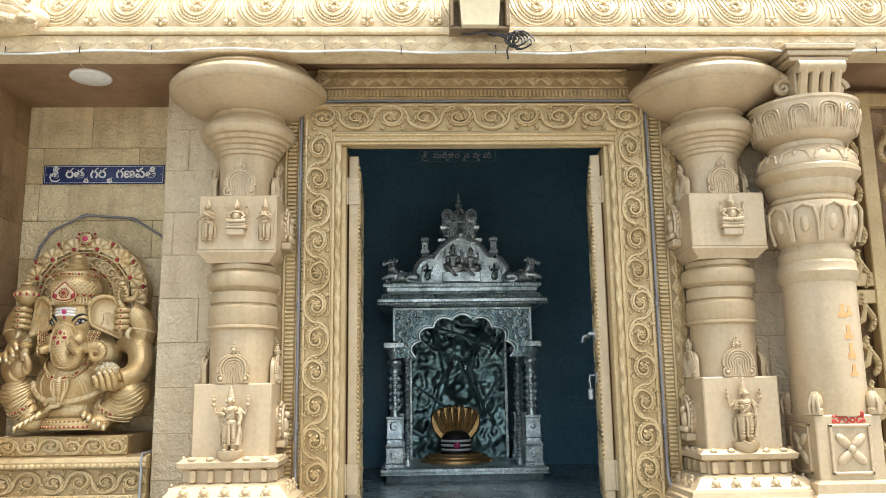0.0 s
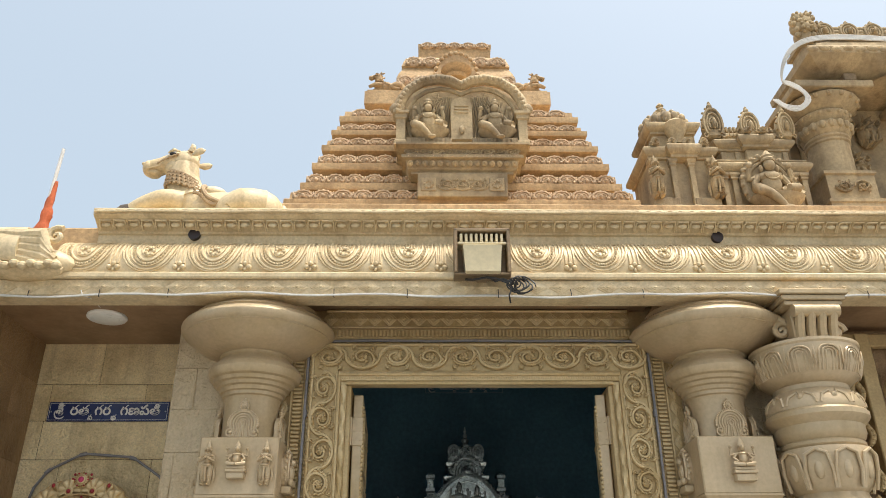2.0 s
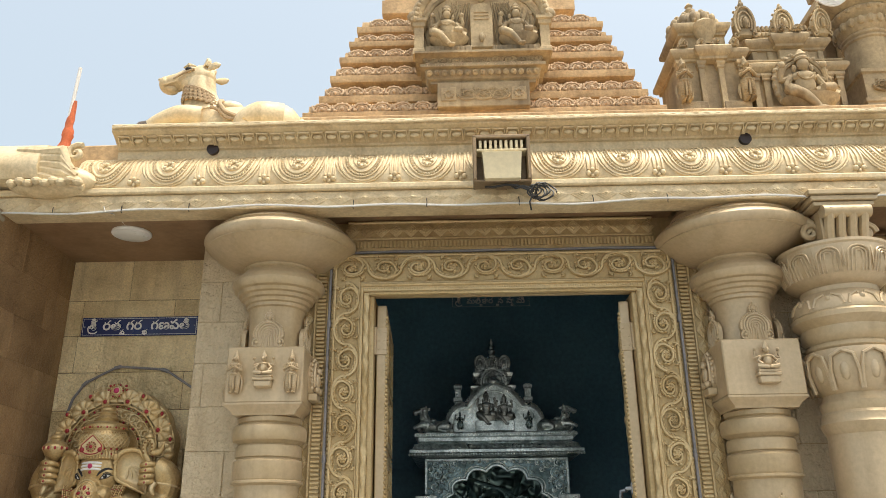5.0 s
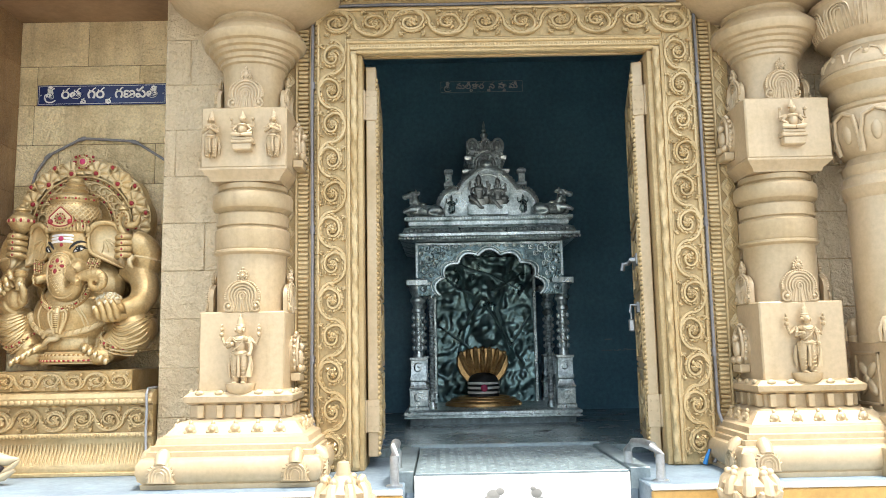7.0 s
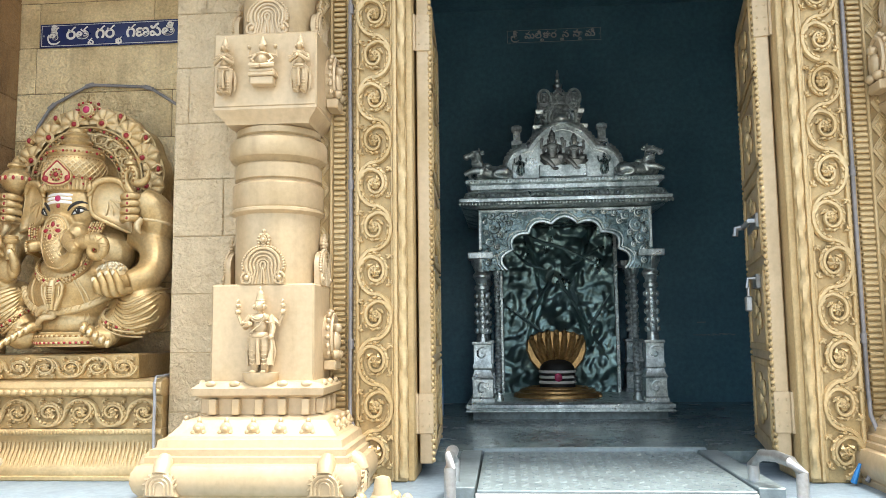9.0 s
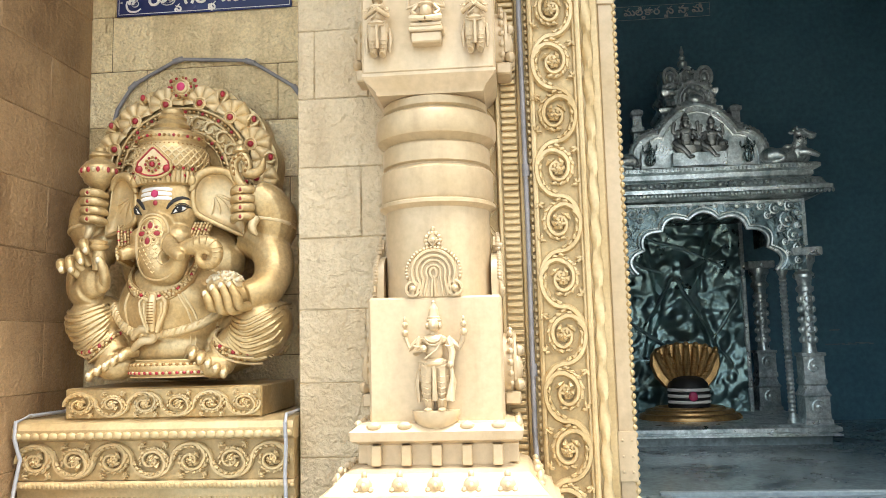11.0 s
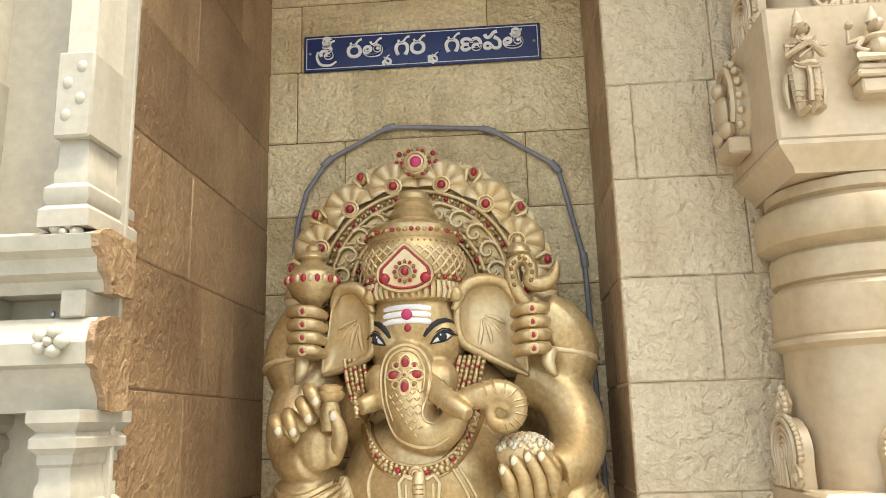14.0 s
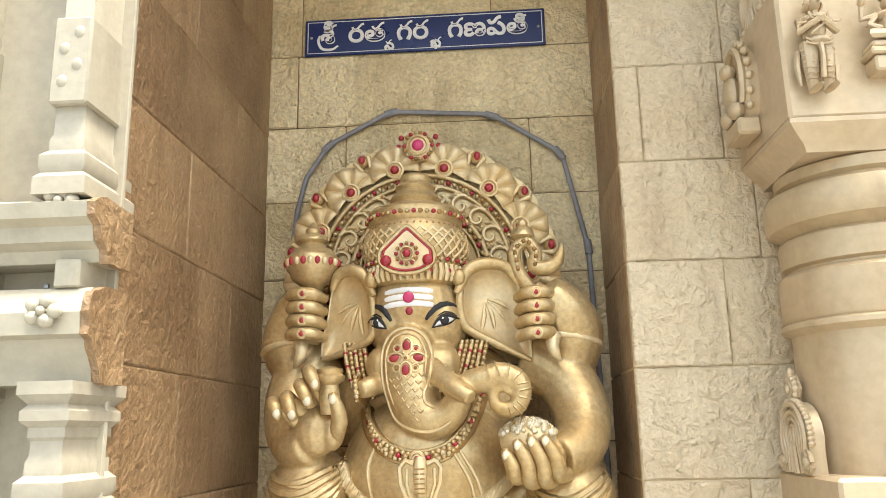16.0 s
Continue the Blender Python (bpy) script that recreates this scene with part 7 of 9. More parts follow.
for k in range(11):
    vr.ball((-0.13 + 0.026 * k, 0.15, Z(2.683)), (0.011, 0.009, 0.009), 7, 5)
part("barrel_vault", vr, sr)
fi = MB(SILVER).lathe([(0.03, Z(2.795)), (0.034, Z(2.815)), (0.016, Z(2.83)), (0.03, Z(2.85)), (0.03, Z(2.865)), (0.012, Z(2.88)), (0.02, Z(2.895)), (0.009, Z(2.915)), (0.013, Z(2.93)), (0.003, Z(2.97))], (0, 0.26, 0), 14)
part("finial", fi, sr)
cr = MB(SILVER)
for q, r0 in ((0.100, 0.012), (0.078, 0.009), (0.056, 0.010)):
    cr.tube(arc(0, Z(2.565), q, q * 1.05, -25, 205, 16, 0.03), r0, 6)
for k in range(15):
    a = radians(-20 + 15.7 * k)
    cr.ball((0.112 * math.cos(a), 0.03, Z(2.565) + 0.118 * math.sin(a)), 0.014, 7, 5)
for k in range(7):
    cr.ball((0.035 * math.cos(0.9 * k), 0.01, Z(2.60) + 0.035 * math.sin(0.9 * k)), 0.018, 7, 5)
cr.ball((0, 0.0, Z(2.56)), (0.045, 0.03, 0.03), 9, 6)
part("lion_crest", cr, sr)
for sx in (-1, 1):
    fin = MB(SILVER)
    fin.square([(0.026, Z(2.165)), (0.026, Z(2.44)), (0.036, Z(2.45)), (0.036, Z(2.475)), (0.024, Z(2.48)), (0.024, Z(2.545)), (0.034, Z(2.555)), (0.034, Z(2.575)), (0.015, Z(2.59))], (sx * 0.285, 0.26, 0))
    part("corner_pier", fin, sr, angle=28)
# repousse back panel: folds and knots in relief
ht = lambda x, z: 0.055 * abs(noise.noise(Vector((x * 4.1 + 0.8 * z, 2.3, z * 4.6 - x)))) + 0.026 * abs(noise.noise(Vector((x * 9 - 3 * z, 7.7, z * 10)))) + 0.010 * noise.noise(Vector((x * 24, 1.7, z * 24))) + 0.03 * math.exp(-((x / 0.07) ** 2 + ((z - Z(1.36)) / 0.10) ** 2)) - 0.03 * math.exp(-((abs(x) - 0.10 - 0.3 * abs(z - Z(1.5))) / 0.02) ** 2) * (z > Z(1.1))
bk = MB(FOIL)
bk.grid([[(-0.40 + 0.8 * i / 70, 0.80 - ht(-0.40 + 0.8 * i / 70, 0.07 + 1.22 * j / 100) * 1.15, 0.07 + 1.22 * j / 100) for i in range(71)] for j in range(101)])
bk.box(-0.42, 0.42, 0.81, 0.83, 0.06, 1.30, 0.003)
part("back_panel", bk, sr, "dark crumpled repousse silver back panel", angle=70)
for fold in ([(-0.02, 0.98), (-0.07, 0.88), (-0.15, 0.77), (-0.24, 0.62)], [(-0.02, 0.98), (0.03, 0.87), (0.11, 0.74), (0.20, 0.55)], [(-0.35, 1.15), (-0.22, 1.03), (-0.10, 0.99), (-0.02, 0.98), (0.13, 1.03), (0.33, 1.16)], [(-0.28, 1.27), (-0.12, 1.19), (0.05, 1.14), (0.3, 1.01)], [(-0.38, 0.72), (-0.24, 0.62), (-0.12, 0.53), (0.05, 0.42)], [(0.20, 0.55), (0.28, 0.66), (0.37, 0.80)], [(0.20, 0.55), (0.30, 0.42), (0.36, 0.30)]):
    part("fold_ridge", MB(FOIL).tube([(x, 0.772 + 0.004 * (i % 2), z) for i, (x, z) in enumerate(fold)], [0.006] + [0.012] * (len(fold) - 2) + [0.006], 8), sr)
for sx in (-1, 1):
    part("panel_border", MB(SILVER).box(sx * 0.415 - 0.014, sx * 0.415 + 0.014, 0.765, 0.80, 0.06, 1.30, 0.004), sr)
sdp = MB(SILVER_DARK)
for sx in (-1, 1):
    sdp.box(sx * 0.52 - 0.006, sx * 0.52 + 0.006, 0.10, 0.84, lo + 0.2, hi, 0.002)
sdp.box(-0.53, 0.53, 0.03, 0.98, hi - 0.01, hi + 0.01, 0.002)
part("canopy", sdp, sr)

lg = thing("stone_emblem", (0.430, 6.67, 0.675), "black rounded stone with three white stripes on a brass coil", "sacred stone")
lb = MB(BLACK)
lb.lathe([(0.115, 0.08), (0.120, 0.12), (0.120, 0.22), (0.112, 0.252), (0.09, 0.278), (0.05, 0.294), (0.005, 0.298)], (0, 0, 0), 28)
part("stone", lb, lg)
ws = MB(WHITE)
for z in (0.148, 0.183, 0.218):
    ws.tube([(0.1195 * math.cos(radians(a)), 0.1195 * math.sin(radians(a)), z) for a in range(190, 351, 10)], 0.0095, 6, flat=1.0)
part("stripe", ws, lg)
part("red_dot", MB(PINK).ball((0, -0.126, 0.183), (0.026, 0.008, 0.028), 12, 7), lg)
cs = thing("brass_cobra_hood", (0.430, 6.71, 0.675), "golden brass many-headed cobra hood on a coiled body", "ritual object")
cb = MB(COPPER)
for k, (rr, z) in enumerate(((0.27, 0.055), (0.235, 0.082), (0.19, 0.10))):
    cb.tube([(rr * math.cos(6.2832 * j / 40), -0.04 + 0.75 * rr * math.sin(6.2832 * j / 40), z) for j in range(40)], 0.028 - 0.004 * k, 10, loop=True)
part("coil", cb, cs)
part("dish", MB(COPPER).lathe([(0.26, 0.03), (0.27, 0.045), (0.2, 0.06), (0.1, 0.09)], (0, -0.04, 0), 32, 0.75), cs)
hd = MB(COPPER)
hp = [(0.0, 0.20), (0.06, 0.20), (0.13, 0.23), (0.18, 0.29), (0.205, 0.36), (0.20, 0.42), (0.17, 0.455), (0.13, 0.475), (0.08, 0.485), (0.0, 0.49)]
hp = hp + [(-x, z) for x, z in hp[-2:0:-1]]
hd.plate(hp, -0.02, 0.03, 0.05)
for i in range(7):
    t = (i - 3) / 3
    hd.tube([(0.05 * t, -0.025, 0.22), (0.12 * t, -0.035, 0.32), (0.165 * t, -0.04, 0.42), (0.168 * t, -0.045, 0.475 - 0.035 * t * t)], [0.014, 0.02, 0.021, 0.015], 8)
    hd.ball((0.168 * t, -0.05, 0.48 - 0.035 * t * t), (0.018, 0.028, 0.02), 9, 6)
    for k in range(9):
        hd.tube([(0.155 * t * (0.5 + 0.06 * k) - 0.014, -0.055, 0.25 + 0.022 * k), (0.155 * t * (0.5 + 0.06 * k) + 0.014, -0.055, 0.25 + 0.022 * k)], 0.003, 4)
part("hood", hd, cs)


# ---- the stepped tower over the sanctum ----
TX, TY = 0.418, 6.3
tw = thing("temple_tower", (TX, TY, 4.06), "stepped plaster temple tower with leaf courses and carved niche", "tower")
W = lambda z: z - 4.12
part("foot", MB(TAN).box(-1.20, 1.20, -1.20, 1.20, 0.0, W(4.25), 0.01), tw)
leaf = MB(PLASTER)
leaf.ball((0, 0.0, 0.040), (0.068, 0.022, 0.050), 12, 8)
for q, r0 in ((0.058, 0.010), (0.036, 0.008)):
    leaf.tube([(q * 1.05 * math.cos(radians(a)), -0.018, 0.034 + q * 0.80 * math.sin(radians(a))) for a in range(-20, 201, 20)], r0, 6)
for a in range(0, 181, 30):
    leaf.ball((0.064 * math.cos(radians(a)), -0.012, 0.038 + 0.050 * math.sin(radians(a))), (0.013, 0.013, 0.012), 7, 5)
for sx in (-1, 1):
    leaf.ball((sx * 0.050, -0.020, 0.012), (0.016, 0.014, 0.015), 7, 5)
    leaf.ball((sx * 0.072, -0.006, 0.040), (0.007, 0.014, 0.046), 7, 5)
leaf.ball((0, -0.024, 0.030), (0.014, 0.012, 0.022), 8, 6)
leaf_me = mesh_of("rolled_leaf", leaf)
for w, zb, zt in ((1.300, 4.24, 4.42), (1.206, 4.433, 4.61), (1.142, 4.648, 4.825), (1.086, 4.854, 5.015), (1.026, 5.044, 5.19), (0.975, 5.208, 5.377)):
    c = MB(TAN)
    h = zt - zb
    c.square([(-0.17, -0.07), (-0.17, 0.0), (-0.03, 0.004), (0.0, 0.010), (0.004, 0.022), (0.004, 0.38 * h), (-0.006, 0.42 * h), (-0.030, 0.44 * h), (-0.036, 0.80 * h), (-0.06, 0.84 * h), (-0.12, 0.86 * h), (-0.22, 0.88 * h), (-0.22, h + 0.01)], (0, 0, W(zb)), w, w)
    course = part("course", c, tw, angle=30)
    n = int((2 * w - 0.06) / 0.146)
    for i in range(n):
        piece("rolled_leaf", leaf_me, course, pose(-0.073 * (n - 1) + 0.146 * i, -w + 0.030, W(zb) + 0.43 * h) @ Matrix.Diagonal((1, 1.1, 0.42 * h / 0.092, 1)))
lg2 = MB(TAN)
lg2.square([(-0.30, W(5.37)), (-0.10, W(5.40)), (-0.06, W(5.51)), (-0.02, W(5.515)), (0.0, W(5.53)), (0.0, W(5.66)), (-0.02, W(5.675)), (-0.02, W(5.69)), (-0.3, W(5.70))], (0, 0, 0), 0.80, 0.80)
part("ledge", lg2, tw, angle=30)
CZ = lambda z: W(5.69) + (z - 5.69) * 0.90
NW = lambda z: W(z) if z <= 4.50 else W(4.50) + (z - 4.50) * 0.726 if z < 4.81 else W(z) - 0.085
dome = MB(TAN)
dome.square([(-0.06, CZ(5.69)), (-0.06, CZ(5.93)), (0.03, CZ(5.94)), (0.04, CZ(6.05)), (0.02, CZ(6.12)), (-0.02, CZ(6.22)), (0.0, CZ(6.23)), (-0.03, CZ(6.34)), (-0.10, CZ(6.43)), (-0.19, CZ(6.47)), (-0.16, CZ(6.48)), (-0.155, CZ(6.60)), (-0.15, CZ(6.62)), (-0.15, CZ(6.66)), (-0.2, CZ(6.67))], (0, 0, 0), 0.5, 0.5)
part("crown", dome, tw, angle=30)
for z, w, n in ((5.96, 0.53, 7), (6.235, 0.49, 6)):
    for i in range(n):
        piece("rolled_leaf", leaf_me, tw, pose((i - (n - 1) / 2) * 0.155, -w - 0.005, CZ(z)))
for i in range(5):
    piece("rolled_leaf", leaf_me, tw, pose((i - 2) * 0.13, -0.345, CZ(6.60)) @ Matrix.Diagonal((0.85, 1, 0.7, 1)))
fc = MB(TAN)
fc.plate([(0.19 * math.cos(radians(a)), CZ(6.02) + 0.26 * math.sin(radians(a))) for a in range(-20, 201, 14)], -0.60, -0.52, 0.06)
for i in range(15):
    a = radians(-10 + 14.3 * i)
    fc.ball((0.19 * math.cos(a), -0.59, CZ(6.02) + 0.26 * math.sin(a)), 0.026, 7, 5)
fc.lathe([(0.10, CZ(5.93)), (0.12, CZ(5.96)), (0.07, CZ(6.0)), (0.13, CZ(6.04)), (0.14, CZ(6.06)), (0.10, CZ(6.07))], (0, -0.62, 0), 16)
part("crest", fc, tw)
for sx in (-1, 1):
    b0 = part("bull_ornament", mesh_of("bull", bull(0.32, TAN)), tw)
    b0.matrix_basis = pose(sx * 0.62, -0.72, CZ(5.69)) @ Matrix.Diagonal((-sx, 1, 1, 1))
# carved front niche
nc = MB(GREYTAN)
nc.box(-0.33, 0.33, -1.36, -0.7, NW(4.30), NW(4.50), 0.006)
nc.square([(-0.02, NW(4.50)), (0.03, NW(4.51)), (0.03, NW(4.535)), (0.05, NW(4.55)), (0.07, NW(4.64)), (0.10, NW(4.65)), (0.10, NW(4.685)), (0.06, NW(4.695)), (0.08, NW(4.76)), (0.14, NW(4.775)), (0.14, NW(4.80)), (0.1, NW(4.81))], (0, -1.0, 0), 0.35, 0.30)
part("niche_base", nc, tw, angle=28)
for i in range(15):
    ft = MB(GREYTAN)
    ft.ball((-0.385 + 0.055 * i, -1.372, NW(4.60)), (0.022, 0.018, 0.026), 8, 6)
    ft.ball((-0.385 + 0.055 * i, -1.388, NW(4.60)), (0.010, 0.010, 0.010), 7, 5)
    part("bead_flower", ft, tw)
nsc = scroll_mesh(0.033, 0.05, (GREYTAN,), 1.8)
for i in range(9):
    piece("scroll", nsc, tw, pose(-0.38 + 0.095 * i, -1.378, NW(4.73), 0, 90, 0) @ Matrix.Diagonal((1 if i % 2 else -1, 1, 1, 1)))
lob = [(-0.49, NW(4.80)), (-0.49, NW(5.10)), (-0.46, NW(5.22)), (-0.40, NW(5.32)), (-0.30, NW(5.395)), (-0.18, NW(5.42)), (-0.08, NW(5.405)), (0.0, NW(5.36))]
lob = lob + [(-x, z) for x, z in lob[-2::-1]]
nb = MB(GREYTAN)
nb.plate(lob, -1.30, -0.75)
part("niche_back", nb, tw)
ar = MB(GREYTAN)
ar.tube([(x, -1.38, z) for x, z in lob[1:-1]], 0.042, 9)
ar.tube([(x * 0.88, -1.34, NW(4.80) + (z - NW(4.80)) * 0.90) for x, z in lob[1:-1]], 0.018, 7)
for i in range(1, len(lob) - 2):
    for k in (0.0, 0.33, 0.66):
        ar.ball((lob[i][0] + (lob[i + 1][0] - lob[i][0]) * k, -1.405, lob[i][1] + (lob[i + 1][1] - lob[i][1]) * k), 0.026, 7, 5)
part("arch", ar, tw)
for sx in (-1, 1):
    ps2 = MB(GREYTAN)
    ps2.square([(0.045, 0), (0.045, 0.04), (0.034, 0.05), (0.034, 0.23), (0.046, 0.24), (0.046, 0.27), (0.06, 0.28), (0.06, 0.30)], (sx * 0.46, -1.36, NW(4.80)))
    ps2.ball((sx * 0.49, -1.38, NW(5.14)), (0.06, 0.04, 0.05), 10, 7)
    part("niche_pilaster", ps2, tw, angle=28)
    mm = MB(GREYTAN)
    for i in range(9):
        mm.tube([(sx * (0.40 - 0.035 * i), -1.312, NW(4.90)), (sx * (0.36 - 0.035 * i - 0.16 + 0.02 * i), -1.312, NW(5.30))], 0.006, 4)
        mm.tube([(sx * (0.09 + 0.035 * i), -1.31, NW(4.86)), (sx * (0.02 + 0.035 * i + 0.16), -1.31, NW(5.33) - 0.02 * i)], 0.006, 4)
    part("lattice", mm, tw)
    part("relief_statuette", deity(GREYTAN, False), tw).matrix_basis = pose(sx * 0.255, -1.34, NW(4.83)) @ Matrix.Diagonal((0.74, 0.8, 0.76, 1))
    bt = MB(GREYTAN)
    bt.box(sx * 0.245 - 0.17, sx * 0.245 + 0.17, -1.40, -1.28, NW(4.805), NW(4.83) + 0.04, 0.006)
    for k in range(9):
        bt.box(sx * 0.245 - 0.15 + 0.034 * k, sx * 0.245 - 0.13 + 0.034 * k, -1.408, -1.39, NW(4.81), NW(4.83) + 0.03, 0.003)
    part("bench", bt, tw)
em = MB(GREYTAN)
em.plate([(-0.085, NW(4.86)), (0.085, NW(4.86)), (0.085, NW(5.20)), (0.06, NW(5.25)), (0, NW(5.27)), (-0.06, NW(5.25)), (-0.085, NW(5.20))], -1.37, -1.29, 0.06)
for z in (5.11, 5.14, 5.17):
    em.box(-0.055, 0.055, -1.378, -1.365, NW(z), NW(z) + 0.012, 0.002)
em.ball((0, -1.38, NW(4.95)), (0.022, 0.02, 0.04), 8, 6)
part("emblem_slab", em, tw)
for k in range(14):
    piece("rolled_leaf", leaf_me, tw, pose(-0.40 + 0.0615 * k, -1.375, NW(4.655)) @ Matrix.Diagonal((0.4, 0.8, 0.35, 1)))
for sx in (-1, 1):
    ro = MB(GREYTAN)
    ro.box(sx * 0.25 - 0.055, sx * 0.25 + 0.055, -1.368, -1.355, NW(4.345), NW(4.455), 0.004)
    for i in range(8):
        ro.ball((sx * 0.25 + 0.028 * math.cos(i * 0.785), -1.37, NW(4.40) + 0.028 * math.sin(i * 0.785)), (0.014, 0.008, 0.014), 7, 5)
    part("rosette", ro, tw)
sc2 = scroll_mesh(0.05, 0.075, (GREYTAN,), 1.4)
for i in (-1, 0, 1):
    piece("scroll", sc2, tw, pose(0.115 * i, -1.358, NW(4.40), 0, 90, 0))

# ---- bull on the cornice ----
nd = thing("bull_statue", (-1.27, 4.44, 3.56), "cream painted plaster bull statue lying on the cornice", "statue")
part("pedestal", MB(EAVE).box(-0.50, 0.50, -0.22, 0.22, 0.0, 0.10, 0.008), nd)
bb = bull(0.93, EAVE, EAVE_TRIM)
for sx in (-1,):
    bb.use(BLACK).ball((-0.250, sx * 0.078, 0.563), (0.022, 0.010, 0.013), 10, 6)
bo = part("bull", bb, nd)
bo.location = (0.02, 0, 0.10)
hf = MB(HOOF).tube([(-0.40, -0.145, 0.212), (-0.44, -0.145, 0.195), (-0.475, -0.145, 0.165)], [0.038, 0.048, 0.044], 14)
part("hoof", hf, nd)

# ---- little roof shrines towards the east ----
def ogee(x, y, z, w, h, mb):
    """A horseshoe gable crest: arched rim, curled feet, face boss and tuft."""
    mb.plate([(x + w * math.cos(radians(a)), z + 0.42 * h + 0.5 * h * math.sin(radians(a))) for a in range(-50, 231, 20)], y - 0.02, y + 0.05, 0.1)
    for q, r0 in ((0.96, 0.16), (0.68, 0.12), (0.40, 0.10)):
        mb.tube([(x + w * q * math.cos(radians(a)), y - 0.025, z + 0.42 * h + 0.5 * h * q * math.sin(radians(a))) for a in range(-40, 221, 20)], r0 * w, 6)
    for k in range(11):
        a = radians(-30 + 24 * k)
        mb.ball((x + 1.08 * w * math.cos(a), y, z + 0.42 * h + 0.58 * h * math.sin(a)), 0.15 * w, 7, 5)
    for sx in (-1, 1):
        mb.tube([(x + sx * (w * 0.95 + 0.28 * w * (1 - t) * math.cos(2.5 + 7 * t)), y - 0.02, z + 0.10 * h + 0.12 * h * (1 - t) * math.sin(2.5 + 7 * t)) for t in [k / 10 for k in range(11)]], 0.10 * w, 6)
    mb.ball((x, y - 0.04, z + 0.40 * h), (0.22 * w, 0.03, 0.16 * h), 9, 6)
    mb.ball((x, y, z + 1.0 * h), (0.30 * w, 0.03, 0.10 * h), 9, 6)
    mb.ball((x, y, z + 1.10 * h), (0.16 * w, 0.02, 0.08 * h), 8, 5)


def cornice(mb, x0, x1, y0, y1, z, h, out):
    mb.square([(-0.02, 0), (0.3 * out, 0.10 * h), (0.3 * out, 0.26 * h), (0.6 * out, 0.34 * h), (0.95 * out, 0.52 * h), (out, 0.60 * h), (out, 0.78 * h), (0.7 * out, 0.92 * h), (0.2 * out, h), (-0.05, h)], ((x0 + x1) / 2, (y0 + y1) / 2, z), (x1 - x0) / 2, (y1 - y0) / 2)


def niche_pilaster(x, y, z0, z1, k):
    m = MB(GREYTAN)
    h = z1 - z0
    m.square([(0.030, 0), (0.030, 0.03), (0.020, 0.04), (0.020, h - 0.06), (0.030, h - 0.05), (0.026, h - 0.035), (0.036, h - 0.02), (0.036, h)], (x, y, z0))
    return part("pilaster", m, k, angle=28)


k1 = thing("roof_shrine", (2.07, 5.24, 4.06), "grimy plaster roof shrine with a small round dome", "roof shrine", "roof shrines on the parapet")
b = MB(GREYTAN)
b.box(-0.25, 0.25, -0.22, 0.24, 0.0, 0.54, 0.008)
b.box(-0.27, -0.06, -0.262, -0.20, 0.0, 0.19, 0.008)
b.box(0.06, 0.27, -0.262, -0.20, 0.0, 0.19, 0.008)
b.box(-0.24, -0.10, -0.285, -0.25, 0.0, 0.12, 0.008)
b.box(0.09, 0.24, -0.285, -0.25, 0.0, 0.12, 0.008)
part("body", b, k1)
k1.scale = (0.93, 1.0, 1.075)
c = MB(GREYTAN)
cornice(c, -0.25, 0.25, -0.22, 0.24, 0.50, 0.11, 0.055)
cornice(c, -0.075, 0.11, -0.27, -0.2, 0.49, 0.12, 0.05)
part("cornice", c, k1, angle=28)
for x in (-0.235, -0.075, 0.075, 0.235):
    niche_pilaster(x, -0.235, 0.10, 0.50, k1)
for x in (-0.20, -0.06, 0.06, 0.20):
    a = MB(GREYTAN)
    ogee(x, -0.255, 0.605, 0.032, 0.062, a)
    part("antefix", a, k1)
u = MB(GREYTAN)
u.box(-0.17, 0.19, -0.14, 0.2, 0.60, 0.80, 0.008)
cornice(u, -0.17, 0.17, -0.14, 0.2, 0.76, 0.11, 0.06)
u.lathe([(0.05, 0.66), (0.055, 0.72), (0.09, 0.78), (0.095, 0.83), (0.06, 0.86)], (0.02, -0.18, 0), 14)
part("upper_storey", u, k1, angle=28)
dm = MB(GREYTAN)
dm.lathe([(0.15, 0.86), (0.185, 0.89), (0.19, 0.94), (0.16, 0.99), (0.10, 1.02), (0.05, 1.035), (0.035, 1.05), (0.045, 1.075), (0.048, 1.095), (0.03, 1.11), (0.022, 1.125), (0.034, 1.14), (0.012, 1.165)], (0, 0.03, 0), 24)
for q in range(14):
    a = 6.283 * q / 14
    x, y = 0.185 * math.cos(a), 0.03 + 0.185 * math.sin(a)
    dm.ball((x, y, 0.93), (0.034, 0.034, 0.046), 8, 6)
    dm.ball((x * 0.82, 0.03 + (y - 0.03) * 0.82, 0.985), 0.026, 7, 5)
    dm.ball((x * 1.06, 0.03 + (y - 0.03) * 1.06, 0.895), 0.020, 7, 5)
part("dome", dm, k1)
for x in (-0.16, 0.17):
    fg = standing_figure(0.34, 2)
    fg.mats = [GREYTAN]
    part("relief_statuette", mesh_of("relief", fg), k1).matrix_basis = pose(x + 0.075 * (1 if x > 0 else -1), -0.235, 0.17) @ Matrix.Diagonal((1.1, 1.6, 1, 1))

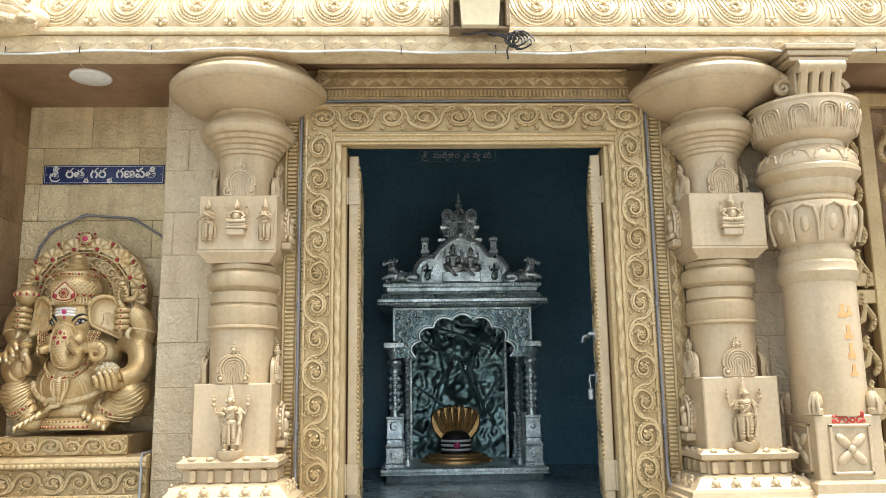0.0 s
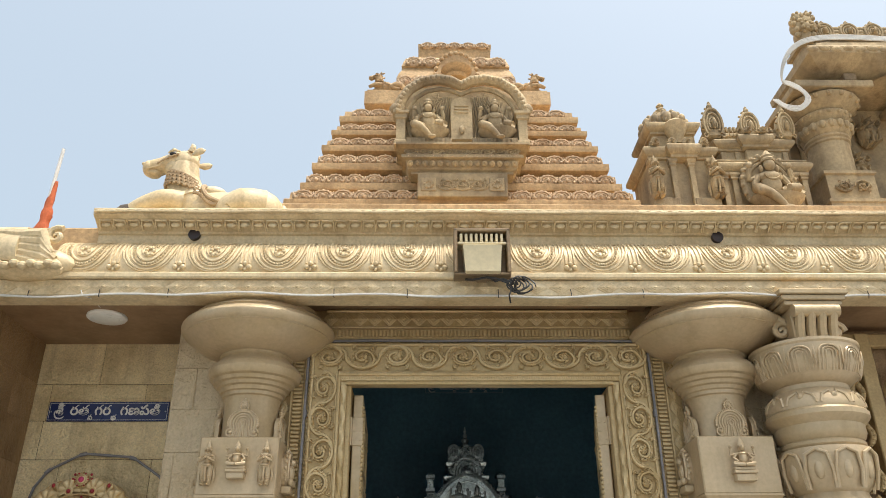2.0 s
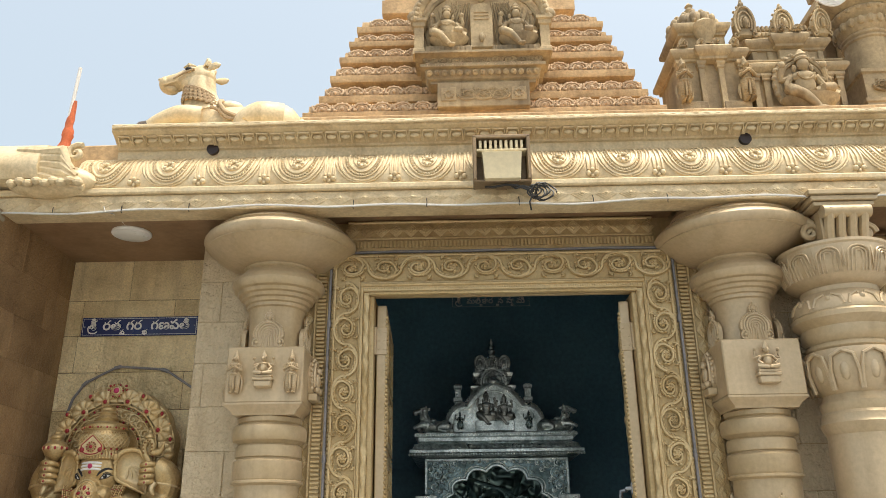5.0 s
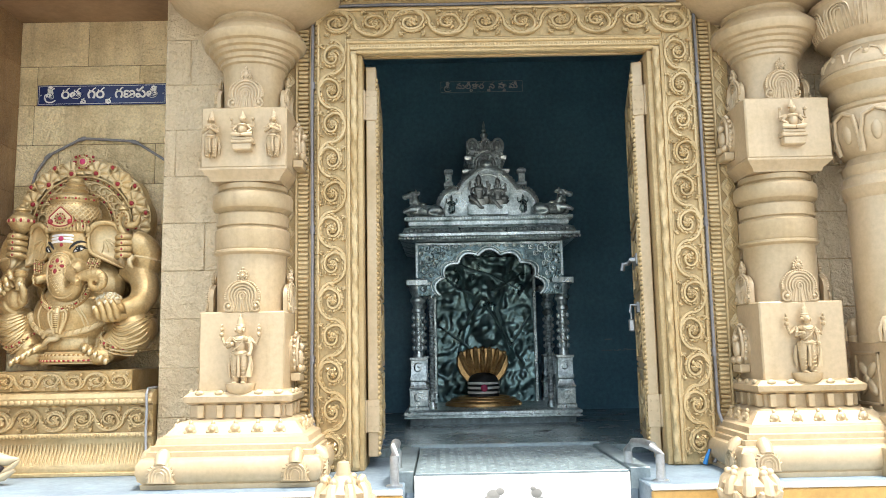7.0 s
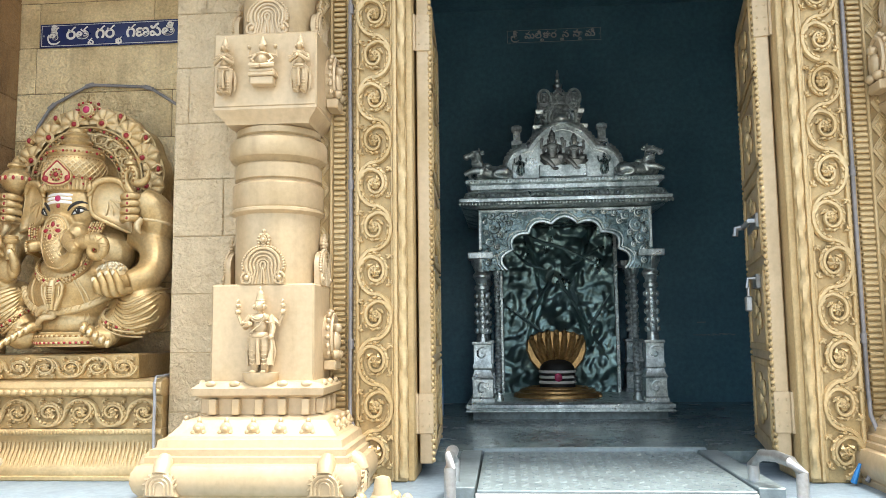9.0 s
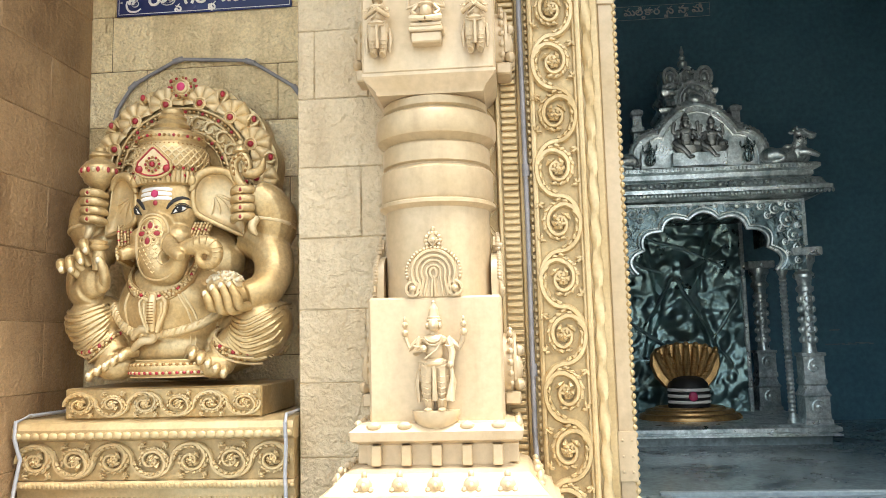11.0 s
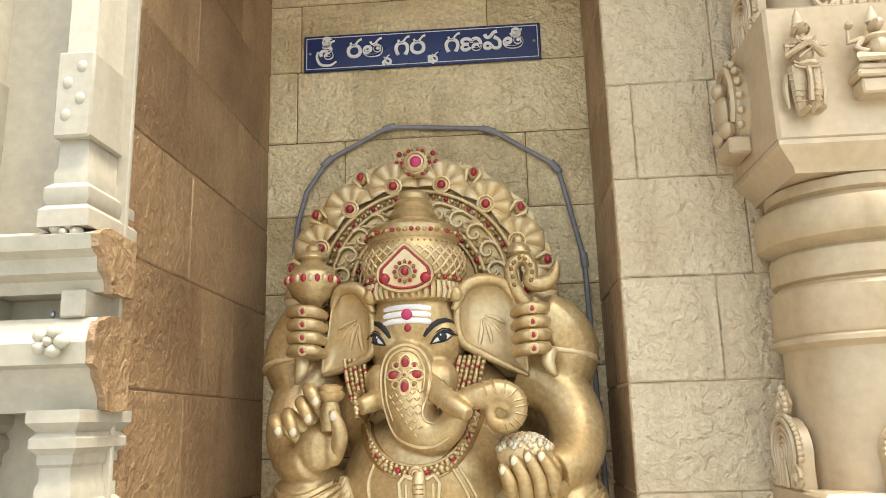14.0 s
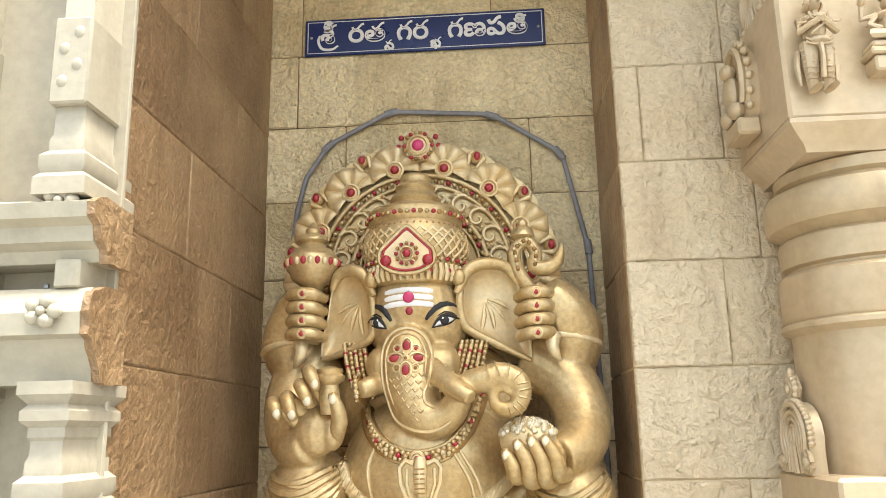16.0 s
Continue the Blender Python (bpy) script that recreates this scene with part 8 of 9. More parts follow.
k2 = thing("roof_shrine", (2.675, 5.24, 4.06), "grimy plaster roof shrine with a barrel roof and gables", "roof shrine", "roof shrines on the parapet")
b = MB(GREYTAN)
b.box(-0.315, 0.315, -0.22, 0.24, 0.0, 0.46, 0.008)
b.box(-0.33, 0.33, -0.25, -0.21, 0.0, 0.045, 0.006)
part("body", b, k2)
for x in (-0.30, -0.225, 0.225, 0.30):
    niche_pilaster(x, -0.23, 0.04, 0.42, k2)
c = MB(GREYTAN)
cornice(c, -0.315, 0.315, -0.22, 0.24, 0.40, 0.12, 0.06)
cornice(c, -0.30, 0.30, -0.20, 0.22, 0.50, 0.05, 0.05)
part("cornice", c, k2, angle=28)
u = MB(GREYTAN)
u.box(-0.26, 0.26, -0.16, 0.2, 0.53, 0.72, 0.008)
cornice(u, -0.26, 0.26, -0.16, 0.2, 0.655, 0.11, 0.055)
u.box(-0.075, 0.075, -0.20, -0.1, 0.53, 0.66, 0.006)
cornice(u, -0.085, 0.085, -0.21, -0.1, 0.66, 0.12, 0.055)
for x in (-0.24, -0.13, 0.13, 0.24):
    u.box(x - 0.02, x + 0.02, -0.175, -0.15, 0.55, 0.66, 0.004)
part("upper_storey", u, k2, angle=28)
rf = MB(GREYTAN)
rf.grid([[(x, 0.02 + 0.17 * math.cos(radians(a)), 0.76 + 0.19 * math.sin(radians(a)) ** 0.8) for a in range(0, 181, 12)] for x in (-0.30, 0.30)], False, True)
for r2 in range(4):
    for q in range(14):
        x = -0.21 + 0.032 * q + 0.016 * (r2 % 2)
        a = radians(168 - 20 * r2)
        rf.ball((x, 0.02 + 0.175 * math.cos(a), 0.77 + 0.19 * math.sin(a) ** 0.8), (0.017, 0.014, 0.020), 6, 4)
part("roof", rf, k2)
for x, w, h in ((-0.285, 0.075, 0.30), (0.0, 0.072, 0.26), (0.285, 0.06, 0.26)):
    g = MB(GREYTAN)
    ogee(x, -0.17, 0.775, w, h, g)
    part("horseshoe_gable", g, k2)
for x in (-0.06, 0.06):
    g = MB(GREYTAN)
    ogee(x, -0.25, 0.775, 0.03, 0.05, g)
    part("antefix", g, k2)

solid("seated_roof_statue", deity(GREYTAN, True), "grimy plaster seated figure under a leafy arch on the roof parapet", "statue", at=(2.675, 4.93, 4.06))
pa = MB(TAN).box(-2.0, 2.3, -0.09, 0.1, 0.0, 0.22, 0.01)
solid("parapet", pa, "plain tan plaster parapet behind the cornice", "parapet", "structure", at=(1.9, 4.62, 3.66))

gt = thing("gate_tower", (3.30, 5.2, 4.06), "grimy plaster upper storey with a carved column and heavy eave", "tower")
part("wall", MB(GREYTAN).box(-0.02, 1.6, 0.16, 1.8, 0.0, 1.40, 0.01), gt)
part("side_wall", MB(GREYTAN).box(-0.12, -0.02, 0.30, 1.8, 0.0, 1.36, 0.01), gt)
for x in (0.04, 0.95):
    cl = MB(GREYTAN)
    cl.square([(0.205, 0), (0.205, 0.17), (0.215, 0.18), (0.215, 0.205), (0.185, 0.215), (0.185, 0.42), (0.20, 0.43), (0.20, 0.455), (0.15, 0.46)], (x, 0.0, 0.0))
    cl.lathe([(0.155, 0.455), (0.155, 0.76), (0.168, 0.77), (0.168, 0.785), (0.158, 0.79), (0.172, 0.805), (0.172, 0.82), (0.160, 0.83), (0.185, 0.86), (0.195, 0.90), (0.185, 0.935), (0.165, 0.945), (0.175, 0.955), (0.205, 0.985), (0.215, 1.01), (0.205, 1.025), (0.185, 1.03), (0.23, 1.06), (0.29, 1.11), (0.30, 1.13), (0.28, 1.15), (0.24, 1.155)], (x, 0.0, 0), 30)
    for k in range(18):
        a = 6.283 * k / 18
        cl.ball((x + 0.19 * math.cos(a), 0.19 * math.sin(a), 0.90), (0.028, 0.028, 0.038), 8, 6)
        cl.ball((x + 0.285 * math.cos(a), 0.285 * math.sin(a), 1.115), 0.024, 7, 5)
        cl.ball((x + 0.208 * math.cos(a), 0.208 * math.sin(a), 1.0), 0.018, 7, 5)
    part("column", cl, gt, angle=30)
    part("abacus", MB(GREYTAN).box(x - 0.31, x + 0.31, -0.31, 0.30, 1.156, 1.22, 0.008), gt)
    pn = scroll_mesh(0.05, 0.07, (GREYTAN,), 1.6)
    piece("scroll", pn, gt, pose(x - 0.07, -0.187, 0.32, 0, 90, 0) @ Matrix.Diagonal((1, 2, 0.9, 1)))
    piece("scroll", pn, gt, pose(x + 0.07, -0.187, 0.32, 0, 90, 0) @ Matrix.Diagonal((-1, 2, 0.9, 1)))
ev = MB(GREYTAN)
ev.square([(-0.3, 1.26), (0.0, 1.27), (0.18, 1.31), (0.30, 1.37), (0.345, 1.40), (0.35, 1.46), (0.33, 1.48), (0.29, 1.50), (0.24, 1.56), (0.15, 1.62), (0.14, 1.67), (0.04, 1.68), (0.03, 1.72), (0.05, 1.73), (0.05, 1.76), (-0.1, 1.80)], (0.98, -0.05, 0), 0.80, 0.02)
part("eave", ev, gt, angle=28)
le = MB(GREYTAN)
for k in range(24):
    le.ball((-0.13 + 0.095 * k, -0.415, 1.43 + 0.008 * (k % 2)), (0.05, 0.02, 0.028), 8, 5)
part("leaf_edging", le, gt)
tp = MB(GREYTAN)
tp.square([(0.0, 1.78), (0.0, 1.82), (0.03, 1.83), (0.03, 1.86), (0.0, 1.87), (0.0, 1.95), (-0.05, 1.98)], (0.88, 0.10, 0), 0.82, 0.13)
for k in range(7):
    x = 0.22 + 0.21 * k
    ogee(x, -0.06, 1.83, 0.075, 0.17, tp)
    for q in range(3):
        tp.ball((x + 0.105, -0.06, 1.87 + 0.035 * q), (0.045, 0.03, 0.026), 8, 6)
# worn corner beast
for x, y, z, q in ((0.05, -0.04, 1.86, 0.085), (0.02, -0.06, 1.95, 0.080), (0.07, -0.08, 2.00, 0.070), (0.00, -0.09, 2.03, 0.050), (0.10, -0.08, 2.06, 0.045), (0.05, -0.11, 1.93, 0.050), (-0.03, -0.08, 1.99, 0.040), (0.13, -0.07, 1.95, 0.055), (0.04, -0.06, 2.08, 0.035)):
    tp.ball((x, y, z), (q, q * 0.8, q), 10, 7)
    for k in range(6):
        a = 1.05 * k + 9 * z
        tp.ball((x + 0.8 * q * math.cos(a), y - 0.55 * q, z + 0.8 * q * math.sin(a)), 0.32 * q, 7, 5)
part("parapet_ornament", tp, gt)
for x, z, h in ((0.30, 0.52, 0.30), (0.46, 0.86, 0.30), (0.52, 0.0, 0.46)):
    fg = standing_figure(h, 4)
    fg.mats = [GREYTAN]
    fg.ball((0, -0.02, 0.45 * h), (0.2 * h, 0.03, 0.42 * h), 12, 8)
    part("relief_statuette", mesh_of("relief", fg), gt).matrix_basis = pose(x, 0.17, z) @ Matrix.Diagonal((1.3, 2.4, 1, 1))
part("wall_lamp", MB(LAMPGREY).box(0.14, 0.24, -0.29, -0.18, 1.23, 1.30, 0.006), gt)
cbl = MB(WIRE)
for k in range(4):
    e = 0.012 * k
    cbl.tube(*curve([(4.4, 4.745, 5.545 + e), (3.9, 4.735, 5.530 + e), (3.45, 4.735, 5.550 + e), (3.16, 4.74, 5.535 + e), (3.00, 4.76, 5.46 + e), (2.92, 4.80, 5.34 + e), (2.90, 4.84, 5.22 + 0.5 * e), (2.97, 4.86, 5.19 + e), (3.05, 4.86, 5.13 + e), (3.06 + e, 4.86, 5.06), (3.00, 4.86, 5.00 - e), (2.90, 4.86, 5.01 - e), (2.84 - e, 4.86, 5.06)], [0.0075] * 13, 4), 6)
solid("hanging_cable", cbl, "bundle of white cables looped under the upper eave", "cable")

# ---- west end of the eave ----
mk = thing("corner_ornament", (-1.98, 3.93, 3.16), "cream plaster curled sea-beast ornament at the eave corner", "ornament")
mo = MB(EAVE)
for k in range(5):
    mo.tube([(0.16 - 0.02 * k, -0.02 - 0.012 * k, 0.02 + 0.03 * k), (0.05, -0.05 - 0.01 * k, 0.05 + 0.04 * k), (-0.08, -0.06, 0.08 + 0.035 * k), (-0.22, -0.05, 0.06 + 0.045 * k)], [0.02, 0.034, 0.03, 0.02], 8)
for k in range(9):
    mo.ball((-0.2 + 0.045 * k, -0.09, 0.02 + 0.012 * (k % 2)), (0.03, 0.03, 0.022), 8, 5)
mo.tube([(0.10 + 0.055 * (1 - t) * math.cos(1 + 8 * t), -0.04, 0.22 + 0.055 * (1 - t) * math.sin(1 + 8 * t)) for t in [j / 14 for j in range(15)]], 0.018, 7)
mo.ball((-0.05, 0.03, 0.08), (0.25, 0.10, 0.10), 14, 8)
part("scrollwork", mo, mk)
kw = MB(EAVE).sweep([(3.85, 3.215), (3.82, 3.27), (3.83, 3.34), (3.90, 3.44), (4.0, 3.48), (4.12, 3.49), (4.12, 3.215)], -3.8, -2.05)
solid("west_eave", kw, "weathered cream eave of the neighbouring shrine", "eave", "structure", angle=50)
wb = thing("bull_statue", (-2.80, 4.45, 3.49), "cream painted plaster bull at the eave of the neighbouring shrine", "statue")
wbo = part("bull", mesh_of("bull", bull(0.8, EAVE)), wb)
wbo.matrix_basis = pose(0, 0, 0, 0, 0, 75)
fl = thing("flag", (-2.40, 4.62, 3.42), "orange and maroon cloth flag wrapped round a pale pole", "flag")
part("pole", MB(WIRE).tube([(0.0, 0, 0), (0.03, 0, 0.55), (0.05, 0, 1.0)], 0.012, 8), fl)
cl = MB(FLAG)
rows = []
for i in range(16):
    z = 0.24 + 0.50 * i / 15
    w2 = 0.036 * (1 - (i / 15) ** 1.4) * (1 + 0.25 * math.sin(1.9 * i)) + 0.010
    rows.append([(0.02 + 0.035 * i / 15 + w2 * (1 + 0.25 * math.sin(3 * a + i)) * math.cos(a), 0.05 * w2 / 0.065 * math.sin(a), z) for a in [6.2832 * j / 14 for j in range(14)]])
part("cloth", cl.grid(rows, True, True), fl)
cm = MB(MAROON)
rows = []
for i in range(8):
    z = 0.14 + 0.14 * i / 7
    rows.append([(0.005 + 0.045 * (1 + 0.3 * math.sin(2 * a + i)) * math.cos(a), 0.04 * math.sin(a), z) for a in [6.2832 * j / 12 for j in range(12)]])
part("cloth", cm.grid(rows, True, True), fl, "maroon lower wrap")

# ---- round pillar and screen towards the east ----
RP = (2.27, 4.18)
rp = thing("round_pillar", (*RP, BZ), "gold painted round pillar with lotus rings and a scroll bracket", "pillar")
R = lambda pr: [(r0, z - BZ) for r0, z in pr]
bs = MB(PALE)
bs.square(R([(0.26, 0.58), (0.26, 0.70), (0.22, 0.72), (0.22, 0.76), (0.20, 0.78), (0.20, 0.825), (0.172, 0.84)]))
bs.box(-0.168, 0.168, -0.168, 0.168, 0.255, 0.575, 0.006)
part("base", bs, rp, angle=28)
for rot in (0, 90, 270):
    pn = MB(PALE)
    pn.mx = pose(0, 0, 0, 0, 0, rot)
    for x0, x1, z0, z1 in ((-0.105, 0.105, 0.515, 0.53), (-0.105, 0.105, 0.285, 0.30), (-0.105, -0.09, 0.285, 0.53), (0.09, 0.105, 0.285, 0.53)):
        pn.box(x0, x1, -0.18, -0.166, z0, z1, 0.003)
    for a in (45, 135, 225, 315):
        pn.ball((0.05 * math.cos(radians(a)), -0.172, 0.407 + 0.055 * math.sin(radians(a))), (0.05, 0.016, 0.024), 10, 7, Euler((0, -radians(a), 0)).to_matrix())
    pn.ball((0, -0.178, 0.407), (0.022, 0.014, 0.022), 10, 6)
    part("flower_panel", pn, rp)
for a in range(4):
    kn = MB(PALE)
    kn.mx = pose(0, 0, 0, 0, 0, 45 + 90 * a)
    kn.lathe([(0.032, 0.575), (0.034, 0.60), (0.026, 0.61), (0.034, 0.64), (0.03, 0.67), (0.012, 0.69)], (0, -0.205, 0), 10)
    for j in (-1, 0, 1):
        kn.tube([(0.02 * j, -0.235, 0.58), (0.022 * j, -0.24, 0.63), (0.008 * j, -0.215, 0.685)], 0.009, 6)
    part("corner_bud", kn, rp)
part("shaft", MB(PALE).lathe(R([(0.182, 1.15), (0.182, 1.83), (0.19, 1.84), (0.20, 1.87), (0.205, 1.885), (0.196, 1.90), (0.196, 1.93), (0.186, 1.945), (0.192, 1.965), (0.192, 1.99), (0.176, 2.01), (0.17, 2.03)]), n=40), rp, angle=32)
lot = MB(PALE)
lot.lathe(R([(0.17, 2.03), (0.20, 2.06), (0.222, 2.11), (0.23, 2.17), (0.232, 2.23), (0.226, 2.25)]), n=40)
for i in range(10):
    a = 6.2832 * i / 10
    m = pose(0, 0, 0, 0, 0, math.degrees(a))
    lot.mx = m
    lot.tube([(-0.062, -0.205, 1.46), (-0.066, -0.226, 1.55), (-0.052, -0.236, 1.63), (0.0, -0.240, 1.655), (0.052, -0.236, 1.63), (0.066, -0.226, 1.55), (0.062, -0.205, 1.46)], 0.010, 7)
    lot.ball((0, -0.215, 1.56), (0.028, 0.02, 0.055), 10, 7)
    lot.mx = None
part("lotus_ring", lot, rp)
part("ring_stack", MB(PALE).lathe(R([(0.205, 2.25), (0.215, 2.265), (0.215, 2.28), (0.205, 2.29), (0.218, 2.305), (0.228, 2.33), (0.226, 2.37), (0.246, 2.39), (0.262, 2.41), (0.262, 2.435), (0.248, 2.45)]), n=40), rp, angle=32)
pt2 = MB(PALE)
pt2.lathe(R([(0.25, 2.45), (0.252, 2.47), (0.238, 2.51), (0.21, 2.545), (0.195, 2.56), (0.195, 2.585)]), n=40)
for i in range(9):
    pt2.mx = pose(0, 0, 0, 0, 0, 40 * i)
    pt2.tube([(-0.075, -0.238, 1.885), (-0.06, -0.232, 1.93), (-0.02, -0.225, 1.95), (0, -0.235, 1.90), (0.02, -0.225, 1.95), (0.06, -0.232, 1.93), (0.075, -0.238, 1.885)], 0.009, 6)
    pt2.ball((0, -0.23, 1.925), (0.018, 0.02, 0.02), 8, 6)
    pt2.mx = None
part("petal_ring", pt2, rp)
bw = MB(PALE)
bw.lathe(R([(0.195, 2.585), (0.21, 2.595), (0.255, 2.63), (0.278, 2.68), (0.284, 2.73), (0.282, 2.78), (0.29, 2.79), (0.29, 2.805), (0.26, 2.815)]), n=44)
for i in range(12):
    bw.mx = pose(0, 0, 0, 0, 0, 30 * i)
    for q in (0.055, 0.036, 0.017):
        bw.tube([(-q, -0.255, 2.05), (-q, -0.280, 2.12)] + [(q * math.cos(radians(t)), -0.287, 2.14 + 0.04 * math.sin(radians(t)) * q / 0.055) for t in range(180, -1, -30)] + [(q, -0.280, 2.12), (q, -0.255, 2.05)], 0.0055, 5)
    bw.ball((0.0725, -0.268, 2.13), (0.006, 0.014, 0.06), 6, 5)
    bw.mx = None
part("leaf_bowl", bw, rp)
br = MB(PALE)
br.box(-0.12, 0.12, -0.2, 0.2, 2.235, 2.42, 0.008)
for i in range(4):
    br.tube([(-0.09 + 0.06 * i, -0.20, 2.24), (-0.09 + 0.06 * i, -0.215, 2.30), (-0.09 + 0.06 * i, -0.245, 2.37), (-0.09 + 0.06 * i, -0.25, 2.40)], 0.026, 8)
br.tube([(-0.125, -0.24, 2.385), (0.125, -0.24, 2.385)], 0.036, 12)
for sx in (-1, 1):
    br.tube([(sx * 0.15 + 0.055 * (1 - t) * math.cos(9 * t), -0.12, 2.31 + 0.055 * (1 - t) * math.sin(9 * t)) for t in [j / 16 for j in range(17)]], 0.018, 7)
    br.tube([(sx * 0.13, -0.12, 2.36), (sx * 0.16, -0.12, 2.39), (sx * 0.19, 0.1, 2.39)], 0.022, 8)
br.box(-0.16, 0.16, -0.24, 0.22, 2.42, 2.445, 0.004)
br.box(-0.175, 0.175, -0.255, 0.22, 2.447, 2.475, 0.004)
br.box(-0.19, 0.19, -0.27, 0.22, 2.477, 2.505, 0.004)
part("bracket", br, rp)
part("red_lettering", words([("హుండీ", -0.085, 0.536, 1.0)], 0.062, -0.1695, REDPAINT, 0.0008, 1.05), rp, "red painted Telugu word", angle=20)
ob = MB(ORANGEPAINT)
for i, (x, z, w2, h2) in enumerate(((0.02, 1.06, 0.05, 0.07), (0.06, 1.07, 0.04, 0.05), (0.045, 0.95, 0.05, 0.07), (0.05, 0.85, 0.045, 0.08), (0.055, 0.765, 0.045, 0.06))):
    ob.grid([[(xx, -math.sqrt(0.1832 ** 2 - xx * xx) - 0.0006, zz) for xx in (x - w2 / 2, x - w2 / 4, x, x + w2 / 4, x + w2 / 2)] for zz in (z, z + h2 * 0.35)])
    ob.grid([[(xx, -math.sqrt(0.1832 ** 2 - xx * xx) - 0.0006, zz) for xx in (x - w2 / 4, x, x + w2 / 5)] for zz in (z + h2 * 0.35, z + h2)])
part("faded_marks", ob, rp, "faded orange painted marks")

sg = thing("lattice_screen", (2.26, 4.50, 0.58), "gold painted pierced lattice screen between dark posts", "screen")
for x0, x1 in ((0.0, 0.07), (0.50, 0.59), (1.05, 1.12)):
    part("post", MB(GOLD_DEEP).box(x0, x1, -0.02, 0.06, 0.0, 2.45, 0.006), sg)
for z in (0.0, 0.62, 1.18, 1.28, 2.37):
    part("rail", MB(GOLD_DEEP).box(0.07, 1.06, -0.01, 0.05, z, z + 0.08, 0.006), sg)
for x in (0.285, 0.82):
    for j in range(9):
        lt = MB(GOLD_DEEP)
        z = 0.14 + 0.25 * j
        for sx in (-1, 1):
            lt.tube([(x + sx * 0.02, 0.02, z - 0.11), (x + sx * 0.13, 0.0, z - 0.05), (x + sx * 0.15, 0.0, z + 0.03), (x + sx * 0.06, 0.01, z + 0.09), (x + sx * 0.03, 0.02, z + 0.02), (x + sx * 0.09, 0.01, z)], [0.018, 0.024, 0.022, 0.02, 0.018, 0.014], 8)
            lt.tube([(x + sx * (0.165 + 0.03 * math.sin(radians(36 * k))), 0.0, z - 0.12 + 0.025 * k) for k in range(10)], [0.010] + [0.019] * 8 + [0.010], 8)
            for k in range(9):
                lt.ball((x + sx * (0.165 + 0.03 * math.sin(radians(36 * k + 18))), -0.018, z - 0.108 + 0.025 * k), (0.014, 0.008, 0.007), 6, 4)
        lt.ball((x, 0.0, z + 0.11), (0.035, 0.025, 0.045), 9, 6)
        part("lattice_scroll", lt, sg)
solid("wall_screen_back", MB(BROWN).box(2.352, 4.2, 4.60, 4.85, 0.58, 3.09, 0.002), "dark brown wall behind the lattice screen", "wall", "structure")

# ---- lamps, cables, conduit ----
fd = thing("flood_light", (0.46, 3.90, 3.15), "weathered flood lamp with louvred frame on the eave", "flood light")
fr2 = MB(LAMPGREY)
fr2.box(-0.155, -0.135, -0.06, 0.06, 0.0, 0.26, 0.004)
fr2.box(0.135, 0.155, -0.06, 0.06, 0.0, 0.26, 0.004)
fr2.box(-0.155, 0.155, -0.06, 0.06, 0.245, 0.265, 0.004)
fr2.box(-0.135, 0.135, 0.02, 0.06, 0.02, 0.245, 0.004)
fr2.box(-0.155, 0.155, -0.05, 0.05, -0.012, 0.0, 0.003)
part("frame", fr2, fd)
for i in range(9):
    part("louvre", MB(LAMPCREAM).box(-0.122 + 0.028 * i, -0.106 + 0.028 * i, -0.05, 0.02, 0.185, 0.235, 0.003), fd)
part("trim", MB(LAMPCREAM).box(-0.135, 0.135, -0.055, 0.02, 0.168, 0.182, 0.003), fd)
bx = MB(LAMPCREAM)
bx.square([(-0.01, -0.03), (0.0, -0.025), (0.008, 0.10), (0.012, 0.125), (0.0, 0.132)], (0, -0.02, 0.02), 0.095, 0.06)
part("gear_box", bx, fd, angle=28)
part("bracket", MB(LAMPGREY).box(-0.03, 0.03, -0.02, 0.07, -0.01, 0.03, 0.003), fd)
tg = MB(DARKWIRE)
for k in range(7):
    pts = []
    cx, cz = 0.16 + 0.012 * k, -0.06 + 0.01 * math.sin(k * 2.1)
    for j in range(15):
        a = 6.283 * j / 14 * (1.1 if k % 2 else 0.9) + k
        pts.append((cx + (0.03 + 0.004 * k) * math.cos(a), -0.02 + 0.004 * k * math.sin(a * 2), cz + (0.028 + 0.003 * k) * math.sin(a)))
    tg.tube(pts, 0.0045, 5)
tg.tube([(-0.09, 0.0, -0.02), (-0.05, -0.03, -0.035), (0.02, -0.03, -0.022), (0.08, -0.03, -0.03), (0.14, -0.02, -0.05)], 0.007, 6)
tg.tube([(0.05, 0.0, -0.02), (0.07, -0.03, -0.045), (0.11, -0.03, -0.03), (0.17, -0.02, -0.05)], 0.006, 6)
tg.tube([(0.16, -0.02, -0.07), (0.14, -0.02, -0.12), (0.15, 0.02, -0.15)], 0.005, 5)
tagged(part("cable_tangle", tg, fd, "tangle of dark cable"), kind="stuff")

dl = thing("ceiling_light", (-1.715, 4.345, 3.085), "round white flush ceiling light under the eave", "ceiling light")
part("rim", MB(WHITE).lathe([(0.112, 0.0), (0.114, -0.01), (0.108, -0.018), (0.098, -0.02)], (0, 0, 0), 32), dl)
part("diffuser", MB(DIFFUSER).lathe([(0.10, -0.014), (0.09, -0.022), (0.05, -0.026), (0.0, -0.027)], (0, 0, 0), 32), dl)

